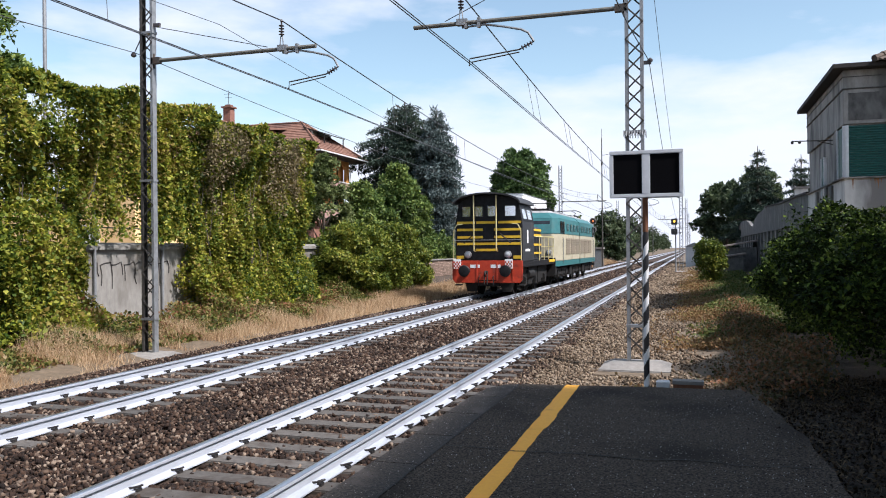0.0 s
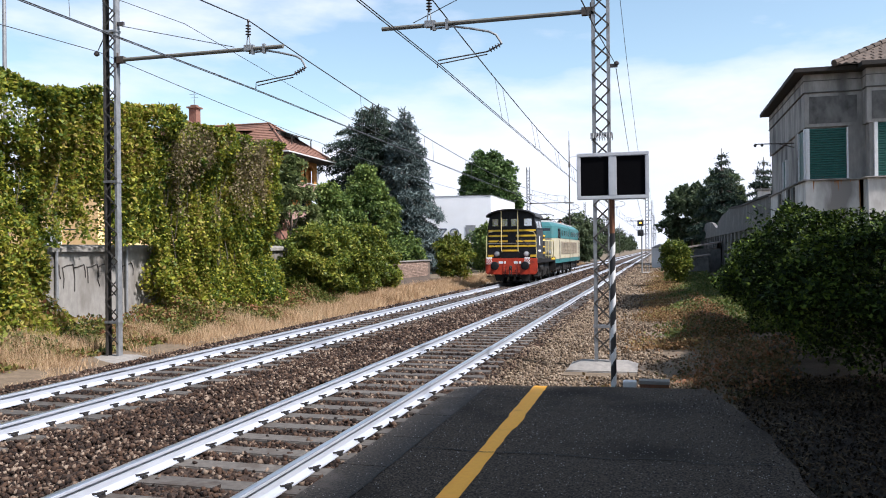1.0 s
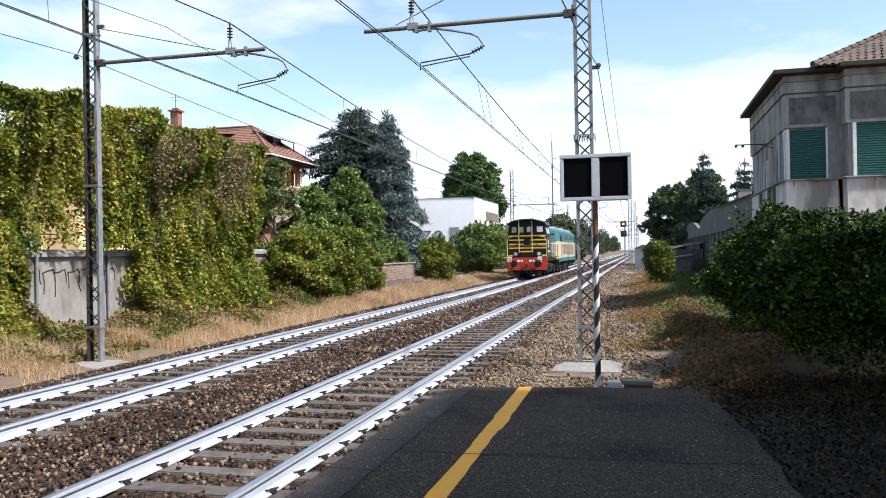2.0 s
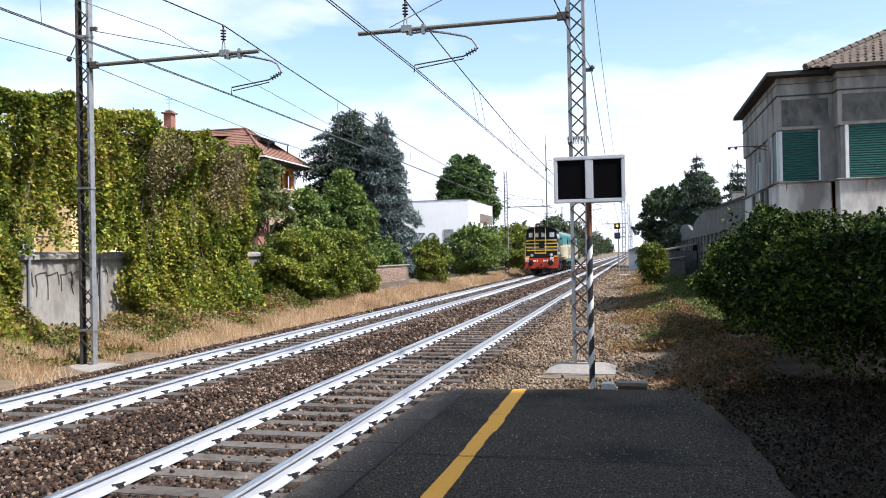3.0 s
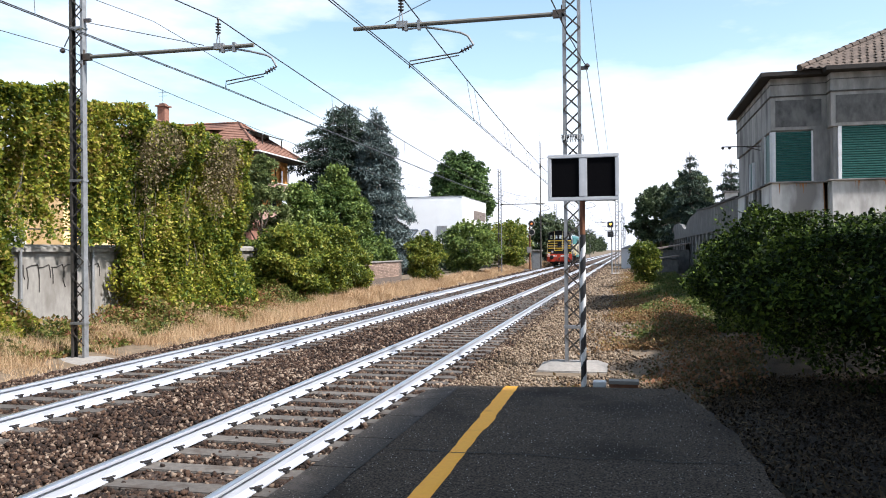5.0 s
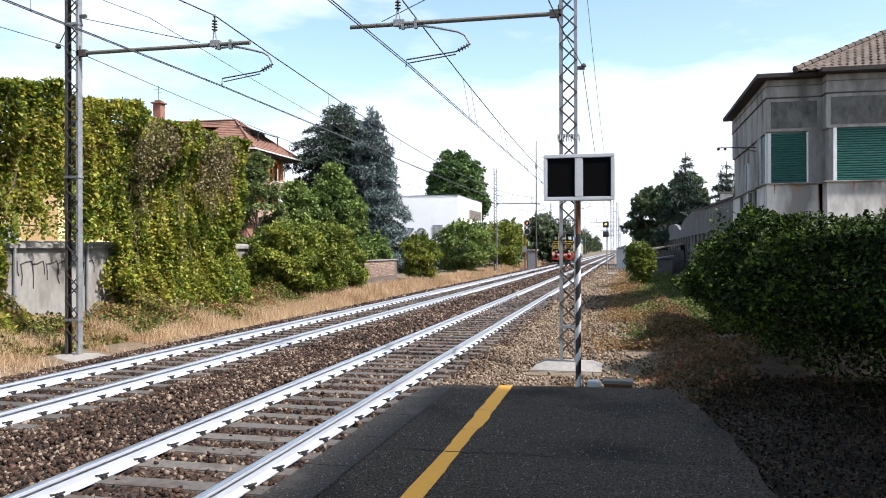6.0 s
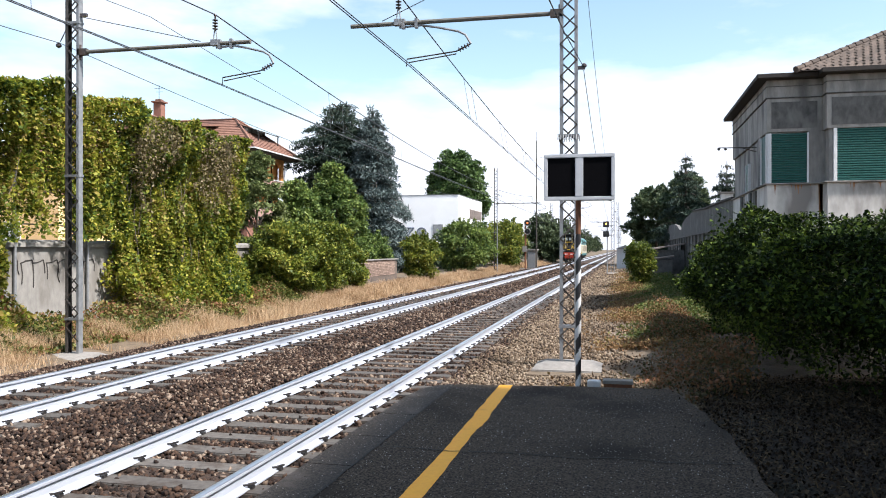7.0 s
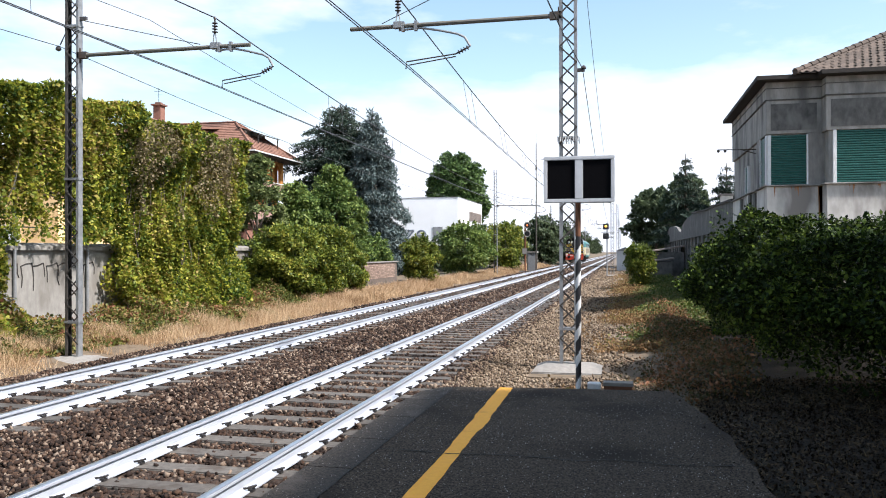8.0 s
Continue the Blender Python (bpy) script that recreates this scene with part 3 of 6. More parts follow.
def build_overhead():
    xr, xl = -1.0, -11.53
    for k, y in enumerate((MAST_Y, MAST_Y + SPAN, MAST_Y + 2 * SPAN, MAST_Y + 3 * SPAN, MAST_Y + 4 * SPAN)):
        r = mast(pose(xr, y, -0.03), False, 9.6, 0.07)
        cantilever(r, -1, -(TRACK_X["near"] - xr) + 0.20, 6.39, 4.25, 1.43, 7.9)
        l = mast(pose(xl, y, -0.10), True, 9.6, 0.16)
        cantilever(l, 1, TRACK_X["far"] - xl - 0.02, 6.29, 4.13, 1.29, 7.05)
        g = Geo().box(0.16, 0.30, -0.03, 0.03, 5.33, 5.39)
        g.lathe([(0.02, 0), (0.05, 0.02), (0.05, 0.05), (0.02, 0.08)], 8, pose(0.28, 0, 5.36))
        part("side_bracket", g, M["insulator"], r)
        g = Geo()
        g.tube([(-0.17, 0, 6.85), (-0.34, 0, 6.55)], 0.012, 6)
        g.lathe([(0.02, 0), (0.06, 0.03), (0.06, 0.06), (0.02, 0.12)], 8, pose(-0.38, 0, 6.42))
        part("side_bracket", g, M["insulator"], l)
        g = Geo().box(0.16, 0.32, -0.03, 0.03, 7.05, 7.12)
        part("side_bracket", g, M["insulator"], l)
        # spiked guard that keeps climbers off
        g = Geo().box(-0.20, 0.20, -0.10, -0.085, 4.10, 4.13)
        g.box(-0.20, 0.20, 0.085, 0.10, 4.10, 4.13)
        for i in range(9):
            for yy in (-0.1, 0.1):
                g.tube([(-0.19 + i * 0.0475, yy, 4.12), (-0.19 + i * 0.0475, yy * 1.6, 4.02)], 0.008, 4)
        part("climbing_guard", g, M["galv"], r, "galvanised spiked climbing guard")

    def sag(y, top, drop):
        u = ((y - MAST_Y) / SPAN) % 1
        return top - drop * 4 * u * (1 - u)

    def stag(y, a):
        u = ((y - MAST_Y) / SPAN)
        w = u % 2
        return a * (1 - 2 * w if w < 1 else 2 * w - 3)
    y0, y1 = MAST_Y - SPAN, MAST_Y + 4 * SPAN
    for tr, off, zm, zc, xo, low in (("near", -0.20, 6.94, 5.54, -0.12, 0.72), ("far", -0.02, 6.79, 5.36, -0.07, 0.95)):
        c = TRACK_X[tr]
        hang("messenger_wire", "dark stranded messenger wire over the track", lambda y: (c + off, y, sag(y, zm, low)), y0, y1, 0.014, 100)
        for d in (-0.025, 0.025):
            hang("contact_wire", "grooved contact wire over the track", lambda y: (c + xo + d + stag(y, 0.15), y, sag(y, zc, 0.05)), y0, y1, 0.009, 100)
        for sp in range(-1, 3):
            for i in range(1, 9):
                for e in (0, 1.1):
                    y = MAST_Y + SPAN * sp + i * SPAN / 9 + e
                    g = Geo().tube([(c + off, y, sag(y, zm, low)), (c + xo + stag(y, 0.15), y, sag(y, zc, 0.05))], 0.006, 4)
                    tagged(part("dropper_wire", g, M["wire"]), "thin dropper between messenger and contact wire", "wire", "dropper wires")
    hang("feeder_wire", "thin line wire along the masts", lambda y: (-0.74, y, sag(y, 5.36, 2.1)), y0, y1, 0.007, 60)
    hang("feeder_wire", "thin line wire along the masts", lambda y: (-0.72, y, sag(y, 7.3, 2.15)), y0, y1, 0.006, 60)
    hang("feeder_wire", "thin line wire along the masts", lambda y: (-11.88, y, sag(y, 6.42, 0.75)), y0, y1, 0.009, 60)
    hang("feeder_wire", "thin line wire along the masts", lambda y: (-9.7, y, sag(y, 6.85, 1.0)), y0, y1, 0.007, 60)


def build_sign():
    s = thing("display_sign", "double black display board in a pale frame on a striped post", "sign", pose(-0.585, 10.55, 0.05))
    n, rings, r, top = 18, 130, 0.037, 2.12
    g = Geo()
    vs = [(r * math.cos(2 * math.pi * j / n), r * math.sin(2 * math.pi * j / n), top * i / rings) for i in range(rings + 1) for j in range(n)]
    for i in range(rings):
        for j in range(n):
            turn = (j / n - (top * i / rings) / 0.34) % 1
            g.add([], [])
            g.f.append((i * n + j, i * n + (j + 1) % n, (i + 1) * n + (j + 1) % n, (i + 1) * n + j))
            g.mi.append(0 if turn < 0.42 else 1)
    g.v = vs
    part("post", g, [M["white"], M["black"]], s, "post with black and white spiral stripes")
    g = Geo().lathe([(0.035, top), (0.035, 3.12)], 14)
    part("upper_post", g, M["rust"], s, "rust-brown upper post")
    # frame with two openings, boards set back in it
    w, z0, z1, y = 0.4575, 2.56, 3.165, -0.06
    g = Geo()
    for a, b, c, d in ((-w, w, z0, z0 + 0.05), (-w, w, z1 - 0.05, z1), (-w, -w + 0.05, z0 + 0.05, z1 - 0.05), (w - 0.05, w, z0 + 0.05, z1 - 0.05), (-0.052, 0.052, z0 + 0.05, z1 - 0.05)):
        g.box(a + 0.015, b + 0.015, y - 0.03, y + 0.01, c, d)
    part("frame", g, M["sign_frame"], s, "pale grey rounded frame", bevel=0.008)
    g = Geo().box(-w + 0.025, w + 0.005, y + 0.01, y + 0.02, z0 + 0.01, z1 - 0.01)
    part("back_plate", g, M["galv"], s)
    for a, b in ((-w + 0.065, -0.037), (0.067, w - 0.035)):
        part("panel", Geo().box(a, b, y - 0.012, y + 0.008, z0 + 0.05, z1 - 0.05), M["sign_panel"], s, "matt black unlit display panel")
    g = Geo().box(-0.085, 0.085, -0.09, 0.09, -0.35, 0.21)
    b = part("marker_block", g, M["white"], None, bevel=0.01)
    b.location = (-0.39, 10.75, 0.02)
    tagged(b, "small white-painted concrete block beside the post", "concrete block")
    g = Geo().box(-0.20, 0.20, -0.10, 0.10, 0.12, 0.165).box(-0.19, 0.19, -0.09, 0.09, -0.35, 0.118, 1)
    b = part("concrete_slab", g, [M["concrete"], M["rust"]], None)
    b.location = (-0.08, 11.15, 0.02)
    tagged(b, "flat concrete cover slab in the gravel", "slab")


def build_shade_wall():
    """Plain unseen wall added beside and behind the viewpoint to shade the platform's end."""
    st = thing("wall_shade", "plain rendered wall added out of view to shade the platform", "wall", kind="structure")
    shade_render = material("shade wall render", (0.40, 0.35, 0.28), (0.48, 0.42, 0.34), 2, 0.9, stain=(0.33, 0.29, 0.23), bump=0.2)
    part("wall_body", Geo().box(3.3, 11.0, -18.0, 8.3, -0.3, 7.6), shade_render, st)
    # wing added out of view so that the near hedge falls dark
    part("shade_wing", Geo().box(3.7, 11.0, 8.3, 10.6, -0.3, 6.5), shade_render, st)
    part("shade_roof", Geo().box(3.2, 11.4, -18.4, 8.4, 7.6, 7.8), M["dark_steel"], st)


build_shade_wall()
build_ground()
build_ballast()
build_overhead()
build_sign()

# ---------------------------------------------------------------- plants

LEAF = {
    "vine": leaf_material("creeper leaves", [(0.0412, 0.0773, 0.0111), (0.1028, 0.1424, 0.0174), (0.1859, 0.2157, 0.0237), (0.3165, 0.3094, 0.0355), (0.2689, 0.2035, 0.0553)], 0.45, 0.32, 0.36),
    "dry_vine": leaf_material("withered creeper", [(0.072, 0.06, 0.024), (0.132, 0.111, 0.048), (0.186, 0.147, 0.078), (0.24, 0.192, 0.114)], 0.6, 0.2),
    # low tones hold the hedge face's shade, the last its sunlit top
    "hedge": leaf_material("shaded hedge leaves", [(0.0047, 0.0102, 0.0023), (0.0093, 0.0202, 0.0039), (0.0265, 0.0481, 0.0077), (0.0933, 0.1322, 0.0187)], 0.5, 0.2, 0.15, 0.65, 0.10),
    "bush": leaf_material("bush leaves", [(0.037, 0.0627, 0.0096), (0.0852, 0.1216, 0.0148), (0.1483, 0.1769, 0.0222), (0.2521, 0.2433, 0.037)], 0.4, 0.3),
    "tree": leaf_material("tree leaves", [(0.0438, 0.0815, 0.0203), (0.0833, 0.1342, 0.0315), (0.1403, 0.1944, 0.0426), (0.2104, 0.2592, 0.0648)], 0.3, 0.25),
    "cedar": leaf_material("dark cedar needles", [(0.0096, 0.0233, 0.0172), (0.0192, 0.0376, 0.0259), (0.0328, 0.0546, 0.0362), (0.0479, 0.0683, 0.0474)], 0.25, 0.2, 0.1, 0.7),
    "blue_cedar": leaf_material("blue cedar needles", [(0.0284, 0.0496, 0.0482), (0.0603, 0.0887, 0.0851), (0.0958, 0.1276, 0.124), (0.1418, 0.1772, 0.1736)], 0.25, 0.2, 0.1, 0.7),
    "straw": leaf_material("dry grass", [(0.2376, 0.1452, 0.0748), (0.3872, 0.2552, 0.1408), (0.4928, 0.352, 0.2112), (0.5632, 0.4224, 0.2728)], 0.5, 0.3, 0.3, 0.8),
    "rusty": leaf_material("rusty dry grass", [(0.10, 0.055, 0.02), (0.17, 0.095, 0.04), (0.25, 0.15, 0.07), (0.16, 0.15, 0.05)], 0.5, 0.3, 0.3, 0.8),
    "grass": leaf_material("green grass", [(0.03, 0.0525, 0.009), (0.0525, 0.0825, 0.015), (0.09, 0.1125, 0.0225), (0.15, 0.1275, 0.045)], 0.5, 0.35, 0.3, 0.7),
    "weed": leaf_material("mixed weeds", [(0.0504, 0.072, 0.0144), (0.0936, 0.1152, 0.0216), (0.1584, 0.1512, 0.036), (0.2304, 0.1584, 0.0648), (0.1872, 0.0792, 0.0396)], 0.6, 0.35),
    "dark_weed": leaf_material("dark rusty weeds", [(0.0365, 0.0413, 0.0134), (0.0668, 0.0607, 0.0207), (0.1458, 0.0851, 0.0365), (0.2309, 0.1033, 0.051)], 0.6, 0.35),
    # fallen leaves whose dark tones hold the shade under the hedge
    "shaded_litter": leaf_material("shaded fallen leaves", [(0.005, 0.0035, 0.002), (0.012, 0.008, 0.005), (0.030, 0.021, 0.013), (0.11, 0.08, 0.05)], 0.8, 0.2, 0.05, 0.8, 0.1),
    "olive": leaf_material("olive-green leaves", [(0.0525, 0.075, 0.024), (0.0975, 0.132, 0.042), (0.1575, 0.195, 0.0675), (0.225, 0.255, 0.105)], 0.3, 0.25),
    "deep": leaf_material("deep green leaves", [(0.0227, 0.0518, 0.0146), (0.0421, 0.0842, 0.0211), (0.0729, 0.1264, 0.0324), (0.1215, 0.1782, 0.0518)], 0.2, 0.2, 0.15),
    "twig": leaf_material("dry twigs", [(0.03, 0.022, 0.013), (0.065, 0.046, 0.027), (0.11, 0.08, 0.045), (0.17, 0.13, 0.08)], 0.8, 0.2, 0.0, 0.8, 0.1),
    "dull": leaf_material("dull grey-green leaves", [(0.0292, 0.0507, 0.0254), (0.0507, 0.078, 0.037), (0.0829, 0.1122, 0.0537), (0.1219, 0.1511, 0.078)], 0.25, 0.3),
    "far": leaf_material("far foliage", [(0.018, 0.033, 0.0132), (0.03, 0.048, 0.018), (0.042, 0.06, 0.024), (0.06, 0.078, 0.033)], 0.15, 0.3),
}
BARK = material("bark", (0.05, 0.04, 0.03), (0.12, 0.10, 0.08), 14, 0.95, bump=0.7, dist=0.02)


def crown_points(rng, n, centre, radii, clumps, clump_r, low=-0.7, shell=0.55, point=0.0):
    """Leaf places on many leafy puffs round an egg-shaped crown; point: how far the top draws in to a tip."""
    d = rng.normal(size=(clumps, 3))
    d /= np.linalg.norm(d, axis=1, keepdims=True)
    d[:, 2] = np.where(d[:, 2] < low, -d[:, 2], d[:, 2])
    c = d * (shell + (0.98 - shell) * rng.random(clumps) ** 0.6)[:, None] * (1 + rng.normal(0, 0.08, clumps))[:, None]
    draw = 1 - point * np.clip(c[:, 2], 0, 1)
    c[:, 0] *= draw
    c[:, 1] *= draw
    size = clump_r * (0.55 + 0.9 * rng.random(clumps))
    weight = size ** 2
    pick = rng.choice(clumps, n, p=weight / weight.sum())
    u = rng.normal(size=(n, 3))
    u /= np.linalg.norm(u, axis=1, keepdims=True)
    u[:, 2] = np.where(rng.random(n) < 0.55, np.abs(u[:, 2]), u[:, 2])
    fill = np.where(rng.random(n) < 0.8, 0.72 + 0.38 * rng.random(n), rng.random(n))
    o = u * (size[pick] * fill)[:, None] * np.array([1, 1, 0.72])
    o += rng.normal(0, 0.06, (n, 3)) * size[pick][:, None]
    return c[pick] * np.array(radii) + o + np.array(centre)


def tree(name, label, category, at, height, radii, n, leaf, mt, seed, clumps=60, clump_r=0.6, trunk=0.18, centre_z=None, low=-0.7, group="", point=0.0, sprigs=0, corners=3):
    """Broadleaf tree or tall shrub: tapered trunk, limbs, a crown of leafy puffs and sprigs that stick out of it."""
    rng = np.random.default_rng(seed)
    ob = thing(name, label, category, pose(*at), group)
    cz = centre_z if centre_z is not None else height - radii[2]
    g = Geo()
    lean = rng.normal(0, 0.12, 2)
    g.tube([(0, 0, -0.3), (lean[0] * 0.4, lean[1] * 0.4, cz * 0.5), (lean[0], lean[1], cz + radii[2] * 0.3)], trunk, 8, r_end=trunk * 0.35)
    for i in range(9):
        a = i * 2.4 + rng.random()
        z = cz * (0.45 + 0.08 * i) if cz > 0.5 else 0.3
        e = (radii[0] * 0.7 * math.cos(a), radii[1] * 0.7 * math.sin(a), min(z + radii[2] * 0.5, height * 0.85))
        g.tube([(lean[0] * 0.5, lean[1] * 0.5, z), (e[0] * 0.5, e[1] * 0.5, (z + e[2]) / 2 + 0.1), e], trunk * 0.4, 5, r_end=trunk * 0.1)
    part("trunk", g, BARK, ob)
    pts = crown_points(rng, n, (lean[0], lean[1], cz), radii, clumps, clump_r, low, point=point)
    for k in range(sprigs):
        a, e = rng.random() * 6.28, 0.15 + 1.2 * rng.random()
        draw = 1 - point * math.sin(e)
        root = np.array([radii[0] * math.cos(a) * math.cos(e) * draw, radii[1] * math.sin(a) * math.cos(e) * draw, radii[2] * math.sin(e)]) * 0.92
        run = rng.random(60)
        tip = np.array([0.25 * math.cos(a), 0.25 * math.sin(a), 0.9]) * clump_r * (0.8 + 0.9 * rng.random())
        sp = root + run[:, None] * tip + rng.normal(0, 0.16, (60, 3)) * clump_r * (1.1 - run)[:, None]
        pts = np.concatenate([pts, sp + np.array([lean[0], lean[1], cz])])
    pts = pts[pts[:, 2] > 0.05]
    v, f = leaves(pts, leaf, rng, flat=0.5, corners=corners)
    part("crown", many("crown", v, f, [mt]), None, ob)
    return ob


def conifer(name, label, at, height, radius, n, leaf, mt, seed, tiers=16, taper=1.0, droop=0.25, start=0.06, group="", broad=1.0, ragged=0.3):
    """Cedar or fir: straight trunk, tiers of boughs with drooping sprays; broad: share of the height over which it narrows."""
    rng = np.random.default_rng(seed)
    ob = thing(name, label, "conifer", pose(*at), group)
    g = Geo().tube([(0, 0, -0.1), (0, 0, height * 0.5), (0, 0, height * 0.98)], height * 0.022, 8, r_end=0.03)
    boughs, lens = [], []
    for t in range(tiers):
        u = (t + 0.3 * rng.random()) / tiers
        z = height * (start + (0.97 - start) * u)
        r = radius * (min(1.0, (1 - u) / broad) ** taper) * (1 - ragged / 2 + ragged * rng.random()) + 0.2
        count = int(11 - 5 * u)
        for k in range(count):
            a = k * 2 * math.pi / count + rng.random() * 0.9 + t
            rr = r * (1 - ragged + 1.3 * ragged * rng.random())
            boughs.append((z + rng.normal(0, 0.2), a, rr))
            lens.append(rr ** 1.6)
            g.tube([(0, 0, z - 0.2), (rr * 0.5 * math.cos(a), rr * 0.5 * math.sin(a), z + 0.15), (rr * 0.9 * math.cos(a), rr * 0.9 * math.sin(a), z - droop * rr * 0.3)], 0.05, 4, r_end=0.015)
    part("trunk", g, BARK, ob)
    lens = np.array(lens)
    pick = rng.choice(len(boughs), n, p=lens / lens.sum())
    b = np.array(boughs)[pick]
    # each bough carries side sprays, set out along it
    spray = np.floor(rng.random(n) * 7) / 7
    u = np.clip(spray + 0.10 + rng.normal(0, 0.035, n), 0.02, 1.08)
    w = rng.uniform(-1, 1, n) * (0.25 + b[:, 2] * 0.30 * (1.15 - u * 0.8))
    x = u * b[:, 2] + 0.3 * np.abs(w)
    p = np.stack([x * np.cos(b[:, 1]) - w * np.sin(b[:, 1]), x * np.sin(b[:, 1]) + w * np.cos(b[:, 1]),
                  b[:, 0] + 0.2 * np.sin(u * 2.6) - droop * x * u * 0.6 - 0.35 * w * w - np.abs(rng.normal(0, 0.13, n))], -1)
    v, f = leaves(p, leaf, rng, flat=0.65, droop=0.35, aspect=0.26, corners=3)
    part("crown", many("crown", v, f, [mt]), None, ob)
    return ob


def shrubbery(name, label, category, pts_fn, n, leaf, mt, seed, core=None, flat=0.4):
    """Leaves at places that pts_fn(rng, n) gives: hedges, creepers and the like."""
    rng = np.random.default_rng(seed)
    v, f = leaves(pts_fn(rng, n), leaf, rng, flat=flat)
    ob = thing(name, label, category)
    part("foliage", many("foliage", v, f, [mt]), None, ob)
    if core is not None:
        tagged(part("stem_tangle", core, BARK, ob), kind="stuff")
    return ob


def noise3(p, s, seed):
    """Smooth noise at many points, about -1 to 1."""
    rng = np.random.default_rng(seed)
    out = np.zeros(len(p))
    for i in range(6):
        k = rng.normal(size=3) * s
        out += np.sin(p @ k + rng.random() * 6.28)
    return out / 2.6


def build_left_side():
    # boundary wall of concrete panels behind the creeper
    wall = thing("wall_west", "stained grey concrete boundary wall with a coping", "wall", kind="structure")
    panel = Geo().box(0, 0.18, 0.004, 2.496, -0.4, 2.02).mesh("wall_panel", [M["old_concrete"]], 0.01)
    cap = Geo().prism([(-0.10, 2.02), (0.28, 2.02), (0.28, 2.14), (0.09, 2.22), (-0.10, 2.14)], 0.003, 2.497, "y").mesh("coping_stone", [M["old_concrete"]], 0.01)
    for i in range(-2, 11):
        for nm, me in (("wall_panel", panel), ("coping_stone", cap)):
            o = part(nm, me, None, wall)
            o.location = (-14.75, 4.2 + 2.5 * i, 0)
    # old spray-painted strokes that nobody could read, as plain bars
    g = Geo()
    rng = np.random.default_rng(2)
    for k, y in enumerate((16.35, 16.85, 17.25, 17.75, 18.2, 19.2)):
        for a, b in (((y, 1.62), (y + 0.40, 1.70)), ((y + 0.40, 1.70), (y + 0.46, 1.35)), ((y + 0.02, 1.62), (y + 0.05, 1.2 - 0.1 * (k % 3)))):
            g.tube([(-14.562, a[0], a[1]), (-14.562, (a[0] + b[0]) / 2 + rng.normal(0, 0.04), (a[1] + b[1]) / 2 + rng.normal(0, 0.03)), (-14.562, b[0], b[1])], 0.016, 4)
    part("paint_strokes", g, M["crack"], wall, "thin dark sprayed strokes")
    # tall net fence that carries the creeper
    fence = thing("net_fence", "tall steel post fence overgrown with creeper", "fence")
    for i in range(8):
        part("post", Geo().tube([(-14.5, 8.5 + 2.7 * i, 0), (-14.5, 8.5 + 2.7 * i, 5.9)], 0.04, 8), M["galv"], fence)
    for z in (2.6, 4.2, 5.8):
        part("rail_bar", Geo().tube([(-14.5, 8.5, z), (-14.5, 27.4, z)], 0.02, 6), M["galv"], fence)

    def top(y):
        return 5.85 + 0.24 * np.exp(-((y - 19.5) / 3.0) ** 2) + 0.14 * np.sin(y * 1.9) + 0.10 * np.sin(y * 4.3 + 1) + 0.05 * np.sin(y * 9.1)

    def creeper(rng, n):
        n2 = int(n * 1.35)
        y = 8.0 + 19.1 * rng.random(n2)
        z = (0.1 + 6.15 * rng.random(n2) ** 0.95)
        z = np.minimum(z * 1.04, top(y) + 0.06 - np.abs(rng.normal(0, 0.08, n2)))
        p = np.stack([np.zeros(n2), y, z], -1)
        lump = 0.8 * noise3(p, 1.5, 4) + 0.5 * noise3(p, 3.1, 6) * noise3(p, 2.3, 7) + 0.4 * noise3(p, 4.6, 5)
        x = -13.95 + 0.34 * lump + 0.30 * np.clip(2.4 - z, 0, 2.4) * (0.75 + 0.25 * np.sin(y)) - np.abs(rng.normal(0, 0.16, n2))
        p = np.stack([x, y, z], -1)
        # the bare stretch of wall, and thin places at the near end
        bare = (y > 15.85 + 0.3 * np.sin(z * 5)) & (y < 19.95 + 0.25 * np.sin(z * 4)) & (z < 2.26 + 0.08 * np.sin(y * 3))
        thin = (noise3(p, 1.3, 8) > 0.6) & (y < 15.5) & (z > 2.2) & (rng.random(n2) < 0.8)
        x = np.where((rng.random(n2) < 0.18) & (y > 15.5), -14.38 + 0.06 * rng.random(n2), x)
        p = np.stack([x, y, z], -1)
        gap = (y > 15.9) & (y < 18.4) & (z > 2.2) & (z < 3.1 + 0.3 * np.sin(y * 4)) & (rng.random(n2) < 0.8)
        keep = ~(bare | thin | gap)
        return p[keep][:n]
    g = Geo()
    rng = np.random.default_rng(21)
    for i in range(90):
        y = 8.2 + 19 * rng.random()
        if 15.6 < y < 20.2:
            continue
        pts = [(-14.2, y, 0)]
        for k in range(6):
            pts.append((-14.2 + rng.normal(0, 0.08), pts[-1][1] + rng.normal(0, 0.2), (k + 1) * 0.92))
        g.tube(pts, 0.018, 4, r_end=0.006)
    vine = shrubbery("creeper", "dense green and yellowing creeper over the tall fence", "creeper", creeper, 225000, 0.108, LEAF["vine"], 31, g, flat=0.3)

    def withered(rng, n):
        y = 20.2 + 6.6 * rng.random(n)
        strand = np.floor(y / 0.22)
        y = strand * 0.22 + 0.11 + rng.normal(0, 0.05, n)
        z = 5.95 - np.abs(rng.normal(0, 0.25, n)) - (2.7 * rng.random(n)) * (0.35 + 0.65 * np.abs(np.sin(strand * 2.7)))
        p = np.stack([0 * y, y, z], -1)
        return np.stack([-13.82 + 0.22 * noise3(p, 1.6, 4) + rng.normal(0, 0.07, n), y, z], -1)[(noise3(p, 0.9, 15) > 0.05)]
    rng = np.random.default_rng(33)
    v, f = leaves(withered(rng, 6500), 0.085, rng, flat=0.1)
